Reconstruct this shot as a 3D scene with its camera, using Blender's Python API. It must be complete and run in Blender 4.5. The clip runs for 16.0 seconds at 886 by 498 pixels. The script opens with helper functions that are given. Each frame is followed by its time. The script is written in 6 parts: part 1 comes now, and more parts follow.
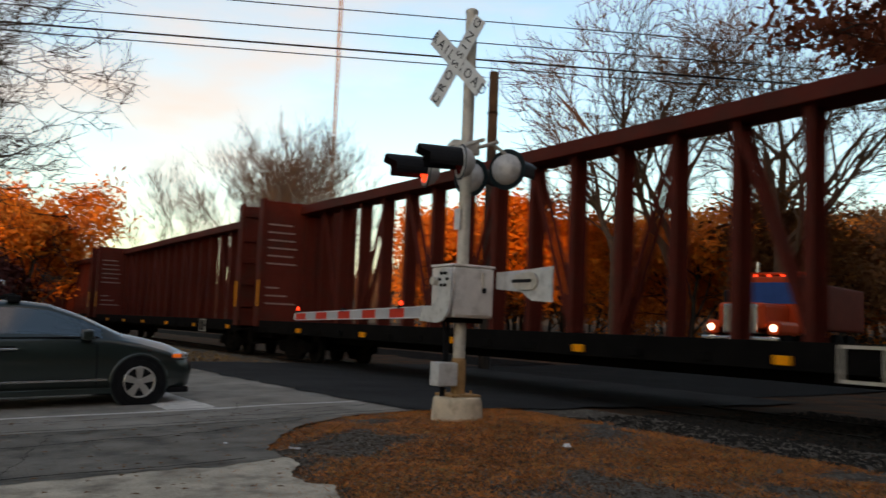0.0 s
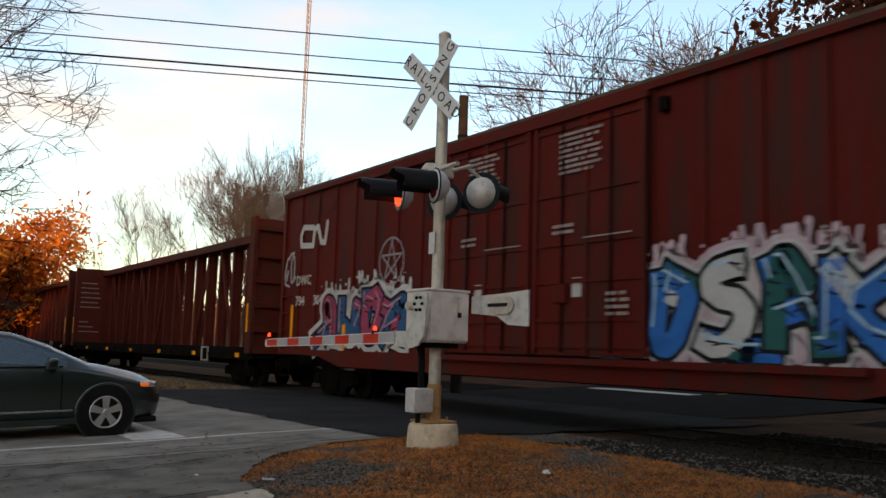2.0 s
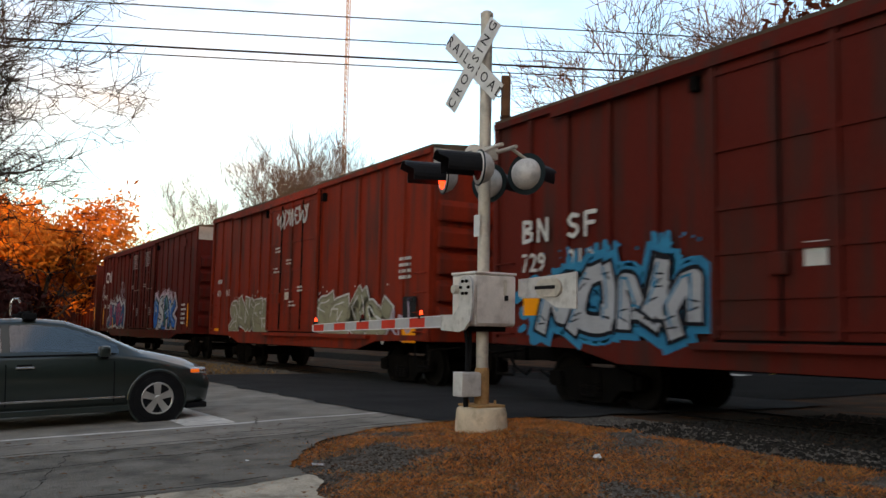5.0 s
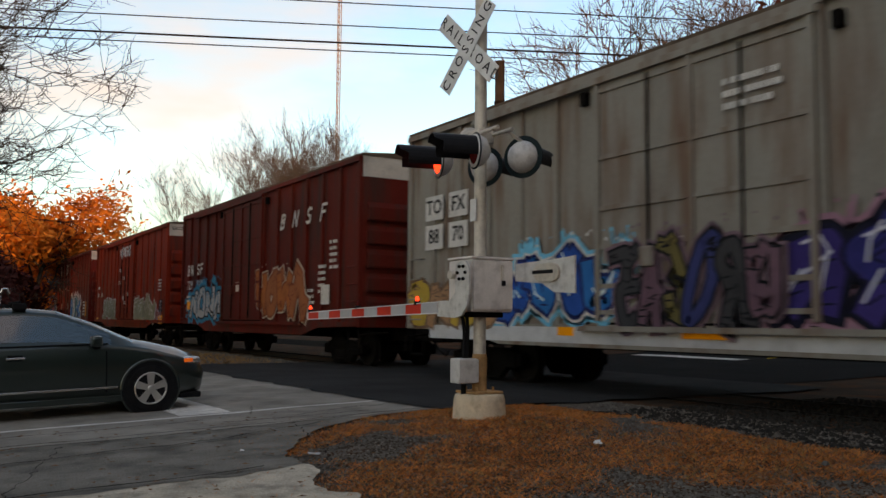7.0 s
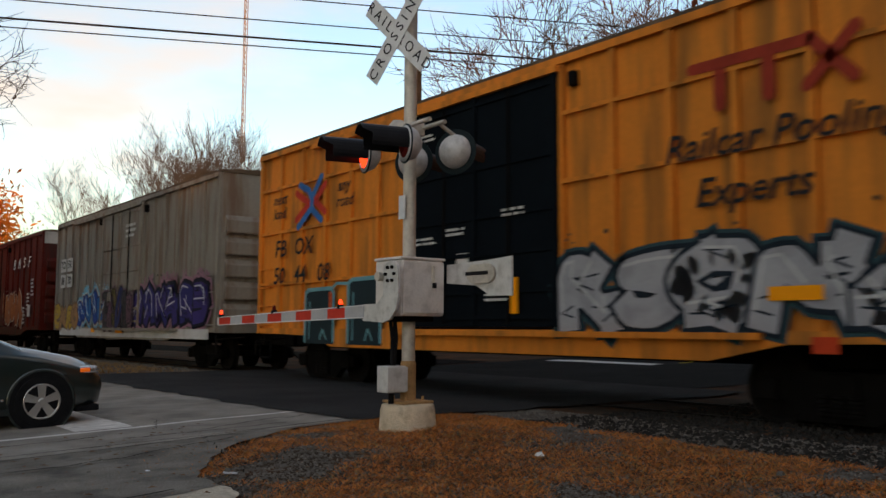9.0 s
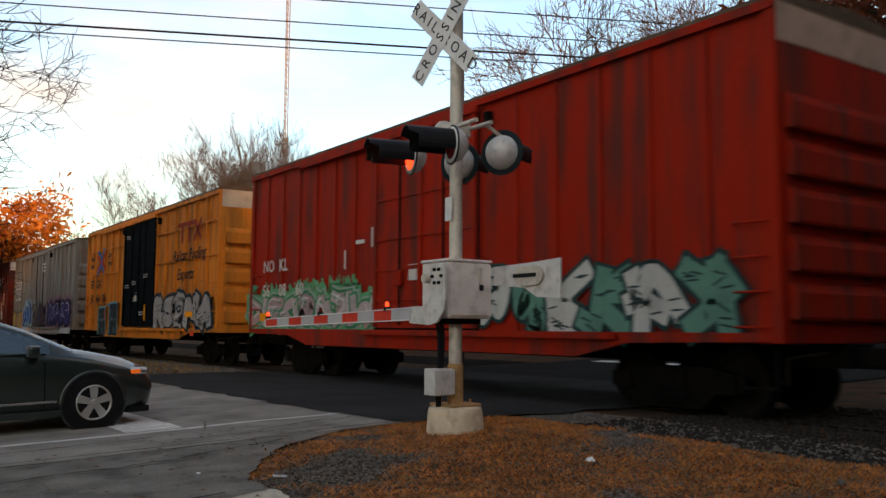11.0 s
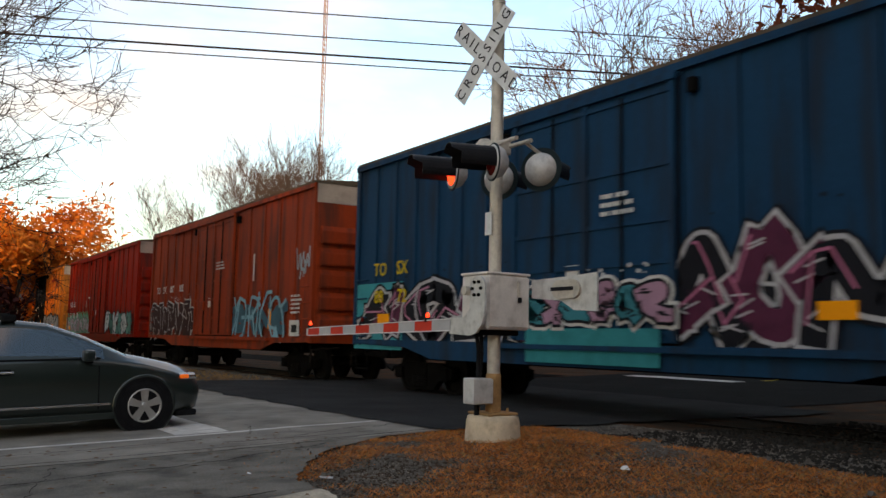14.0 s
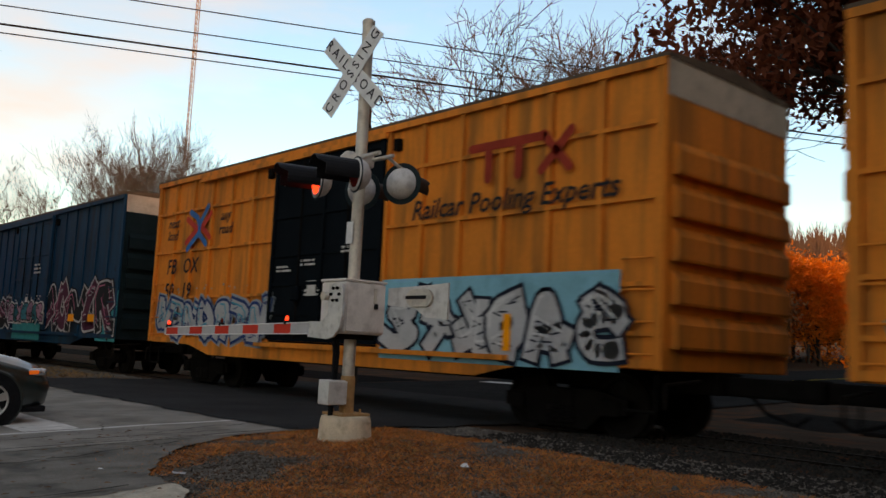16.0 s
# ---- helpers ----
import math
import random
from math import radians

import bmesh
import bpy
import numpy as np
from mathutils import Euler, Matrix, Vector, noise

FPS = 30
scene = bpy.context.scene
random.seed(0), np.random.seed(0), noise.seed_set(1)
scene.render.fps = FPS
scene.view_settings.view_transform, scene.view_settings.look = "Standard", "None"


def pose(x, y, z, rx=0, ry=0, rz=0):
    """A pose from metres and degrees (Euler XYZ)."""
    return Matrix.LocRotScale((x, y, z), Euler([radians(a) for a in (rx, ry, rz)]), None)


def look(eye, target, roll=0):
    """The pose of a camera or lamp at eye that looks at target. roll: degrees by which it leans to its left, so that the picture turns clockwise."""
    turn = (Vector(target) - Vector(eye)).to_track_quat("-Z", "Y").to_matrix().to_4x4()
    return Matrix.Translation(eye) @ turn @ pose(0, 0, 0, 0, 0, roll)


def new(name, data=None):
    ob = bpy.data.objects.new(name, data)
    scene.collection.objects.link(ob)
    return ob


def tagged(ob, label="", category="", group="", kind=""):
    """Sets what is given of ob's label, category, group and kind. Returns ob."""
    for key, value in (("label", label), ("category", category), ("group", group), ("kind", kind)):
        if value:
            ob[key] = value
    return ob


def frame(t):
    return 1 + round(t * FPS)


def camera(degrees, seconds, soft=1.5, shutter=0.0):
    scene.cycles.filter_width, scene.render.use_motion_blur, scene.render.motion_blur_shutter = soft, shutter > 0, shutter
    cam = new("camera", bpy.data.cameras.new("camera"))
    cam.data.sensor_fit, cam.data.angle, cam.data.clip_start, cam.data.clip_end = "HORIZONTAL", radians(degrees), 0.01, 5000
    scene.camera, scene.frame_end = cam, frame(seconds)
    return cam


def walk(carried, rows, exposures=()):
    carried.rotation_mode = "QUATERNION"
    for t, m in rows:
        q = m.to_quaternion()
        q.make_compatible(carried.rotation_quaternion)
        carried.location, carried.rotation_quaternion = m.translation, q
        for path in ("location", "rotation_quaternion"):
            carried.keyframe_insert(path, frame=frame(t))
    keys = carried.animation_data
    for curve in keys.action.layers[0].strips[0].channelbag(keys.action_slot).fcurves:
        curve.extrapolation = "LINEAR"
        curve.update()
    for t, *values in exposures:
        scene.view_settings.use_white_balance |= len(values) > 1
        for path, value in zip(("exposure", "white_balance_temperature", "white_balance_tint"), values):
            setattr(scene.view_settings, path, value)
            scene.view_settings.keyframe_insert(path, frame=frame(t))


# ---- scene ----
cam = camera(53.8, 16.0, shutter=0.28)
PATH = [
    (0, (1.691, 0.339, 1.171), (2.747, 2.028, 1.351), 2.3),
    (0.5, (1.691, 0.386, 1.157), (2.924, 1.953, 1.321), 2.4),
    (1, (1.685, 0.424, 1.163), (2.935, 1.979, 1.31), 2.8),
    (1.5, (1.711, 0.442, 1.176), (2.886, 2.051, 1.353), 1.1),
    (2, (1.68, 0.464, 1.191), (2.792, 2.109, 1.426), 1.7),
    (2.5, (1.706, 0.48, 1.183), (2.844, 2.11, 1.395), 3.2),
    (3, (1.732, 0.521, 1.197), (2.907, 2.131, 1.367), 3.7),
    (3.5, (1.739, 0.521, 1.186), (2.967, 2.093, 1.337), 2.9),
    (4, (1.745, 0.528, 1.192), (2.936, 2.127, 1.35), 2.7),
    (4.5, (1.721, 0.545, 1.2), (2.809, 2.214, 1.374), 1.7),
    (4.7, (1.714, 0.552, 1.207), (2.75, 2.252, 1.404), 1.2),
    (6.8, (1.788, 0.644, 1.186), (2.821, 2.35, 1.337), 0.8),
    (7, (1.784, 0.703, 1.186), (2.828, 2.401, 1.352), 0.5),
    (7.5, (1.814, 0.899, 1.188), (2.926, 2.553, 1.342), 1.0),
    (8, (1.874, 1.081, 1.182), (3.032, 2.7, 1.383), 2.9),
    (8.5, (1.86, 1.251, 1.171), (3.06, 2.838, 1.373), 0.6),
    (9, (1.943, 1.37, 1.167), (3.161, 2.946, 1.349), 0.3),
    (9.5, (1.983, 1.424, 1.176), (3.226, 2.977, 1.386), 0.8),
    (10, (1.958, 1.472, 1.184), (3.156, 3.059, 1.402), 0.6),
    (10.2, (1.933, 1.476, 1.187), (3.105, 3.085, 1.379), 0.2),
    (12.5, (1.931, 1.398, 1.208), (3.047, 3.048, 1.391), 0.8),
    (13, (1.862, 1.397, 1.208), (3.083, 2.97, 1.393), 0.1),
    (13.5, (1.747, 1.308, 1.19), (2.978, 2.873, 1.373), 0.3),
    (14, (1.678, 1.235, 1.173), (2.756, 2.906, 1.381), 1.2),
    (14.5, (1.581, 1.09, 1.157), (2.773, 2.676, 1.409), 0.4),
    (15, (1.515, 1.01, 1.158), (2.975, 2.362, 1.361), 1.1),
    (15.5, (1.455, 0.893, 1.165), (2.841, 2.317, 1.388), 1.2),
    (16, (1.451, 0.771, 1.177), (2.768, 2.259, 1.405), 2.7),
]
EXPOSURES = [(0, -0.12), (0.5, 0.2), (1, 0.25), (1.5, 0.3), (2, 0.08), (2.5, 0.25), (4.5, 0.4), (7, -0.05), (8, -0.05), (9, -0.05), (10, 0.05), (12.5, 0.25), (13, 0.3), (13.6, 0.25), (14.5, 0.22), (15, 0.45), (15.4, -0.12), (15.6, -0.18), (16, -0.12)]
walk(cam, [(t, look(eye, target, roll)) for t, eye, target, roll in PATH], [(t, e - 0.22, 8200, 14) for t, e in EXPOSURES])

# ---- world, sun, exposure ----
SUN_AZ, SUN_EL = 235.0, 7.0          # degrees: azimuth from +x, elevation
world = bpy.data.worlds.new("evening_sky")
scene.world = world
world.use_nodes = True
wn, wl = world.node_tree.nodes, world.node_tree.links
wn.clear()
w_out = wn.new("ShaderNodeOutputWorld")
w_bg = wn.new("ShaderNodeBackground")
w_sky = wn.new("ShaderNodeTexSky")
w_sky.sky_type, w_sky.sun_disc = "NISHITA", False
w_sky.sun_elevation, w_sky.sun_rotation = radians(SUN_EL), radians(90 - SUN_AZ)
w_sky.air_density, w_sky.dust_density, w_sky.ozone_density = 1.0, 0.6, 2.0
w_bg.inputs["Strength"].default_value = 0.48
# thin evening cloud, warm above and pale near the horizon
w_tc = wn.new("ShaderNodeTexCoord")
w_map = wn.new("ShaderNodeMapping")
w_map.inputs["Scale"].default_value = (1.0, 1.0, 3.2)
w_noise = wn.new("ShaderNodeTexNoise")
w_noise.inputs["Scale"].default_value, w_noise.inputs["Detail"].default_value = 2.3, 7.0
w_ramp = wn.new("ShaderNodeValToRGB")
w_ramp.color_ramp.elements[0].position, w_ramp.color_ramp.elements[1].position = 0.47, 0.72
w_mix = wn.new("ShaderNodeMixRGB")
w_mix.inputs["Color2"].default_value = (2.6, 2.15, 1.95, 1)
wl.new(w_tc.outputs["Generated"], w_map.inputs["Vector"])
wl.new(w_map.outputs["Vector"], w_noise.inputs["Vector"])
wl.new(w_noise.outputs["Fac"], w_ramp.inputs["Fac"])
wl.new(w_ramp.outputs["Color"], w_mix.inputs["Fac"])
wl.new(w_sky.outputs["Color"], w_mix.inputs["Color1"])
wl.new(w_mix.outputs["Color"], w_bg.inputs["Color"])
wl.new(w_bg.outputs["Background"], w_out.inputs["Surface"])

sun = new("sun", bpy.data.lights.new("sun", "SUN"))
sun.data.energy, sun.data.angle, sun.data.color = 3.0, radians(1.5), (1.0, 0.5, 0.22)
_az, _el = radians(SUN_AZ), radians(SUN_EL)
sun.matrix_world = look((math.cos(_az) * 50, math.sin(_az) * 50, 40), (math.cos(_az) * 50 - math.cos(_az) * math.cos(_el), math.sin(_az) * 50 - math.sin(_az) * math.cos(_el), 40 - math.sin(_el)))


# ---- materials ----
def material(name, color, rough=0.7, metal=0.0, vary=0.25, scale=3.0, grain=40.0, bump=0.15, dirt=None, dirt_amount=0.4, emit=None, power=0.0, random_tint=0.0, streak=0.0, coat=0.0, spec=0.1):
    """Base colour with stains at two scales, grain relief and an optional dirt colour."""
    m = bpy.data.materials.new(name)
    m.use_nodes = True
    n, l = m.node_tree.nodes, m.node_tree.links
    p = n["Principled BSDF"]
    p.inputs["Roughness"].default_value, p.inputs["Metallic"].default_value = rough, metal
    p.inputs["Coat Weight"].default_value = coat
    p.inputs["Specular IOR Level"].default_value = spec
    tc = n.new("ShaderNodeTexCoord")
    big, fine = n.new("ShaderNodeTexNoise"), n.new("ShaderNodeTexNoise")
    big.inputs["Scale"].default_value, big.inputs["Detail"].default_value = scale, 5.0
    fine.inputs["Scale"].default_value, fine.inputs["Detail"].default_value = grain, 3.0
    l.new(tc.outputs["Object"], fine.inputs["Vector"])
    if streak:
        mp = n.new("ShaderNodeMapping")
        mp.inputs["Scale"].default_value = (1.0, 1.0, streak)
        l.new(tc.outputs["Object"], mp.inputs["Vector"])
        l.new(mp.outputs["Vector"], big.inputs["Vector"])
    else:
        l.new(tc.outputs["Object"], big.inputs["Vector"])
    mult = n.new("ShaderNodeMath")
    mult.operation = "MULTIPLY_ADD"
    mult.inputs[1].default_value, mult.inputs[2].default_value = 0.45, 0.275
    l.new(fine.outputs["Fac"], mult.inputs[0])
    add = n.new("ShaderNodeMath")
    add.operation = "MULTIPLY_ADD"
    add.inputs[1].default_value = 0.9
    l.new(big.outputs["Fac"], add.inputs[0])
    l.new(mult.outputs[0], add.inputs[2])
    rng = n.new("ShaderNodeMapRange")
    rng.inputs["From Min"].default_value, rng.inputs["From Max"].default_value = 0.6, 1.35
    rng.inputs["To Min"].default_value, rng.inputs["To Max"].default_value = 1 - vary, 1 + vary
    l.new(add.outputs[0], rng.inputs["Value"])
    hsv = n.new("ShaderNodeHueSaturation")
    hsv.inputs["Color"].default_value = (*color, 1)
    last = rng.outputs["Result"]
    if random_tint:
        info = n.new("ShaderNodeObjectInfo")
        r2 = n.new("ShaderNodeMapRange")
        r2.inputs["To Min"].default_value, r2.inputs["To Max"].default_value = 1 - random_tint, 1 + random_tint
        l.new(info.outputs["Random"], r2.inputs["Value"])
        m2 = n.new("ShaderNodeMath")
        m2.operation = "MULTIPLY"
        l.new(last, m2.inputs[0])
        l.new(r2.outputs["Result"], m2.inputs[1])
        last = m2.outputs[0]
    l.new(last, hsv.inputs["Value"])
    col = hsv.outputs["Color"]
    if dirt:
        ramp = n.new("ShaderNodeValToRGB")
        ramp.color_ramp.elements[0].position, ramp.color_ramp.elements[1].position = (0.46, 0.68) if streak else (0.5, 0.78)
        ramp.color_ramp.elements[1].color = (dirt_amount * 2, dirt_amount * 2, dirt_amount * 2, 1)
        patch = n.new("ShaderNodeTexNoise")
        patch.inputs["Scale"].default_value, patch.inputs["Detail"].default_value = scale * 1.7, 8.0
        if streak:
            pm = n.new("ShaderNodeMapping")
            pm.inputs["Scale"].default_value = (2.2, 2.2, streak)
            l.new(tc.outputs["Object"], pm.inputs["Vector"])
            l.new(pm.outputs["Vector"], patch.inputs["Vector"])
        else:
            l.new(tc.outputs["Object"], patch.inputs["Vector"])
        l.new(patch.outputs["Fac"], ramp.inputs["Fac"])
        mix = n.new("ShaderNodeMixRGB")
        mix.inputs["Color2"].default_value = (*dirt, 1)
        l.new(ramp.outputs["Color"], mix.inputs["Fac"])
        l.new(col, mix.inputs["Color1"])
        col = mix.outputs["Color"]
    l.new(col, p.inputs["Base Color"])
    if bump:
        b = n.new("ShaderNodeBump")
        b.inputs["Strength"].default_value, b.inputs["Distance"].default_value = bump, 0.02
        l.new(fine.outputs["Fac"], b.inputs["Height"])
        l.new(b.outputs["Normal"], p.inputs["Normal"])
    if emit:
        p.inputs["Emission Color"].default_value, p.inputs["Emission Strength"].default_value = (*emit, 1), power
    return m


M_ASPHALT = material("road_asphalt", (0.29, 0.265, 0.23), 0.95, vary=0.55, scale=1.3, grain=55, bump=0.9, dirt=(0.17, 0.155, 0.135), dirt_amount=0.4)
# far road darker than the near one, colour standing in for shade behind the train
M_FAR_ASPHALT = material("shaded_far_asphalt", (0.02, 0.02, 0.0195), 0.9, vary=0.4, scale=0.6, grain=90, bump=0.5, spec=0.02)
M_OLD_ASPHALT = material("old_asphalt", (0.2, 0.184, 0.158), 0.95, vary=0.6, scale=1.7, grain=45, bump=1.0, dirt=(0.07, 0.066, 0.06), dirt_amount=0.45)
M_CONCRETE = material("concrete_apron", (0.5, 0.44, 0.35), 0.95, vary=0.6, scale=2.2, grain=40, bump=1.0, dirt=(0.15, 0.13, 0.105), dirt_amount=0.5)
M_DARK_ASPHALT = material("crossing_asphalt", (0.042, 0.042, 0.042), 0.9, vary=0.4, scale=0.8, grain=90, bump=0.5, spec=0.02)
M_EARTH = material("verge_earth", (0.06, 0.042, 0.03), 0.95, vary=0.5, scale=0.8, grain=25, bump=1.0, dirt=(0.15, 0.055, 0.02), dirt_amount=0.45, spec=0.02)
# ballast bed near black: shade under the train is in the colour
M_BALLAST_SHADED = material("ballast_stone", (0.01, 0.009, 0.0085), 0.95, vary=0.5, scale=2, grain=30, bump=1.0, random_tint=0.4, spec=0.02)
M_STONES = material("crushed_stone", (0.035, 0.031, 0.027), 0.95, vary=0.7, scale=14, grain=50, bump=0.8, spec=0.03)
M_GRAVEL = material("grey_gravel", (0.13, 0.115, 0.1), 0.9, vary=0.6, scale=8, grain=60, bump=0.6)
M_NEEDLE = material("dry_needles", (0.6, 0.19, 0.045), 0.8, vary=0.75, scale=3.2, grain=30, bump=0.0)
M_DRYGRASS = material("dry_grass", (0.3, 0.165, 0.06), 0.85, vary=0.6, scale=2.0, grain=30, bump=0.0)
M_GRIT = material("mixed_grit", (0.2, 0.175, 0.15), 0.9, vary=0.8, scale=30, grain=80, bump=0.5)
M_LEAFLITTER = material("dry_leaf", (0.17, 0.085, 0.04), 0.85, vary=0.6, scale=9, grain=40, bump=0)
M_LINE = material("road_paint", (0.66, 0.63, 0.58), 0.8, vary=0.3, scale=4, grain=60, bump=0.2, dirt=(0.24, 0.22, 0.2), dirt_amount=0.35)
M_RAIL = material("rail_steel", (0.016, 0.012, 0.01), 0.65, 0.4, vary=0.4, scale=6, spec=0.02)
M_TIE = material("wooden_tie", (0.025, 0.02, 0.017), 0.9, vary=0.4, scale=4, spec=0.02)
M_BASE = material("cast_concrete", (0.72, 0.58, 0.42), 0.9, vary=0.25, scale=5, grain=70, bump=0.6, dirt=(0.32, 0.23, 0.15), dirt_amount=0.3)
M_GALV = material("galvanised_steel", (0.6, 0.54, 0.47), 0.5, 0.35, vary=0.2, scale=6, dirt=(0.3, 0.26, 0.22), dirt_amount=0.3)
M_GALV2 = material("aluminium_paint", (0.64, 0.62, 0.6), 0.5, 0.25, vary=0.18, scale=5, dirt=(0.25, 0.22, 0.2), dirt_amount=0.3)
M_BOX = material("box_paint", (0.74, 0.68, 0.64), 0.5, 0.1, vary=0.15, scale=4, dirt=(0.3, 0.25, 0.22), dirt_amount=0.25)
M_RUSTPIPE = material("rusty_sleeve", (0.42, 0.24, 0.11), 0.8, 0.1, vary=0.4, scale=8)
M_BLACK = material("black_paint", (0.012, 0.012, 0.014), 0.45, vary=0.3, scale=6)
M_RUBBER = material("black_rubber", (0.014, 0.014, 0.015), 0.75, vary=0.3, scale=8, spec=0.02)
M_SIGN = material("sign_white", (0.74, 0.74, 0.74), 0.5, vary=0.12, scale=6, dirt=(0.4, 0.38, 0.35), dirt_amount=0.2)
M_SIGNTEXT = material("sign_black", (0.03, 0.03, 0.035), 0.6, bump=0)
M_REDSTRIPE = material("red_reflective", (0.65, 0.05, 0.03), 0.45, vary=0.15, scale=6)
M_WHITESTRIPE = material("white_reflective", (0.46, 0.45, 0.46), 0.45, vary=0.15, scale=6)
M_REDGLOW = material("red_lamp_glow", (0.6, 0.02, 0.01), 0.3, bump=0, emit=(1.0, 0.05, 0.018), power=3.6)
M_REDDARK = material("red_lens", (0.12, 0.01, 0.008), 0.25, bump=0)
M_DISC = material("lamp_backplate", (0.012, 0.022, 0.026), 0.5, vary=0.3)
M_CARPAINT = material("car_paint", (0.021, 0.032, 0.029), 0.3, 0.35, vary=0.06, scale=2, bump=0, coat=0.9, spec=0.5)
M_CARTRIM = material("car_chrome_trim", (0.5, 0.5, 0.5), 0.25, 0.8, bump=0)
M_ALLOY = material("alloy_wheel", (0.55, 0.53, 0.5), 0.35, 0.7, vary=0.1, bump=0)
M_AMBER = material("amber_lens", (0.8, 0.16, 0.02), 0.3, bump=0, emit=(1.0, 0.16, 0.02), power=0.35)
M_INTERIOR = material("car_interior", (0.02, 0.02, 0.022), 0.9)
M_BARK = material("grey_bark", (0.05, 0.04, 0.034), 0.9, vary=0.4, scale=3, grain=30, bump=0.5)
M_BARKMID = material("brown_bark", (0.1, 0.078, 0.064), 0.9, vary=0.4, scale=3, grain=30, bump=0.3)
M_CRACK = material("crack_shadow", (0.02, 0.018, 0.016), 1.0, bump=0, spec=0.0)
M_BARKWARM = material("pale_bark", (0.13, 0.075, 0.05), 0.9, vary=0.35, scale=3, grain=30, bump=0.5)
M_LEAFRED = material("oak_leaf_russet", (0.15, 0.038, 0.018), 0.75, vary=0.6, scale=1.5, grain=12, bump=0)
M_LEAFORANGE = material("maple_leaf_orange", (0.8, 0.23, 0.03), 0.75, vary=0.5, scale=1.2, grain=10, bump=0)
M_LEAFBROWN = material("leaf_brown", (0.2, 0.085, 0.032), 0.8, vary=0.6, scale=0.5, grain=5, bump=0)
M_LEAFDARK = material("shrub_dark_red", (0.075, 0.018, 0.014), 0.8, vary=0.6, scale=1.5, grain=10, bump=0)
M_WOOD = material("old_pole_wood", (0.045, 0.037, 0.031), 0.9, vary=0.4, scale=4)
M_WIRE = material("wire_black", (0.015, 0.015, 0.017), 0.6, bump=0)
M_TOWER = material("tower_steel", (0.33, 0.25, 0.2), 0.6, 0.2)
M_HILL = material("far_wood_floor", (0.12, 0.075, 0.045), 0.95, vary=0.5, scale=0.08, grain=1.5, bump=0)
M_TRUCKRED = material("truck_red", (0.62, 0.07, 0.02), 0.4, vary=0.15)
M_TRUCKBODY = material("truck_body_red", (0.13, 0.02, 0.01), 0.6, vary=0.3)
M_TRUCK_SKYBLUE = material("truck_glass_sky_blue", (0.03, 0.09, 0.28), 0.4, vary=0.15)
M_HEADLIGHT = material("headlamp_glow", (0.9, 0.85, 0.8), 0.3, bump=0, emit=(1, 0.85, 0.65), power=5)
M_UNDER = material("underframe_black", (0.008, 0.007, 0.0065), 0.95, vary=0.5, scale=4, spec=0.04)
M_WHEEL = material("wheel_steel", (0.012, 0.0105, 0.01), 0.85, 0.1, vary=0.4, scale=5, spec=0.06)
# no lamps: a faint emission stands in for light the reflectors return
M_AMBERSTRIPE = material("amber_reflector_glow", (0.85, 0.3, 0.01), 0.4, vary=0.1, emit=(1.0, 0.35, 0.01), power=0.06)
M_WHITEPAINT = material("stencil_white", (0.62, 0.6, 0.57), 0.7, vary=0.2, scale=6, bump=0)
M_YELLOWPAINT = material("stencil_yellow", (0.6, 0.42, 0.02), 0.7, vary=0.2, scale=6, bump=0)
M_ROOF = material("dusty_roof", (0.1, 0.072, 0.052), 0.9, vary=0.4, scale=1.5, grain=20, dirt=(0.2, 0.15, 0.11))
M_BLACKPAINT = material("stencil_black", (0.02, 0.02, 0.022), 0.7, vary=0.2, scale=6, bump=0)

glass = bpy.data.materials.new("car_glass")
glass.use_nodes = True
_n, _l = glass.node_tree.nodes, glass.node_tree.links
_clear, _gloss, _mix = _n.new("ShaderNodeBsdfTransparent"), _n.new("ShaderNodeBsdfGlossy"), _n.new("ShaderNodeMixShader")
_clear.inputs["Color"].default_value = (0.74, 0.8, 0.78, 1)
_gloss.inputs["Roughness"].default_value = 0.03
_fres = _n.new("ShaderNodeFresnel")
_fres.inputs["IOR"].default_value = 2.7
_l.new(_fres.outputs[0], _mix.inputs[0])
_l.new(_clear.outputs[0], _mix.inputs[1])
_l.new(_gloss.outputs[0], _mix.inputs[2])
_l.new(_mix.outputs[0], _n["Material Output"].inputs["Surface"])
M_GLASS = glass

PAINT = {}


def paint(color):
    """Sprayed paint of one colour."""
    key = tuple(color)
    if key not in PAINT:
        PAINT[key] = material("sprayed_paint", key, 0.65, vary=0.22, scale=1.6, grain=20, bump=0.05, dirt=(key[0] * 0.5, key[1] * 0.5, key[2] * 0.5), dirt_amount=0.3)
    return PAINT[key]


# ---- mesh helpers ----
def mesh_of(bm, name, mat, smooth=False):
    me = bpy.data.meshes.new(name)
    bm.to_mesh(me)
    bm.free()
    if mat:
        me.materials.append(mat)
    if smooth:
        for f in me.polygons:
            f.use_smooth = True
    return me


def part(name, bm, mat, parent, label="", smooth=False):
    ob = new(name, mesh_of(bm, name, mat, smooth))
    ob.parent = parent
    if label:
        ob["label"] = label
    return ob


def again(ob, m):
    """Another object on the same mesh, under the same parent."""
    o = new(ob.name.split(".")[0], ob.data)
    o.parent = ob.parent
    o.matrix_basis = m
    return o


def thing(name, label, category, m=None, group="", kind=""):
    ob = new(name)
    ob.empty_display_size = 0.2
    if m is not None:
        ob.matrix_basis = m
    return tagged(ob, label, category, group, kind)


def solid(name, bm, mat, label, category, m=None, group="", kind="", smooth=False):
    ob = new(name, mesh_of(bm, name, mat, smooth))
    if m is not None:
        ob.matrix_basis = m
    return tagged(ob, label, category, group, kind)


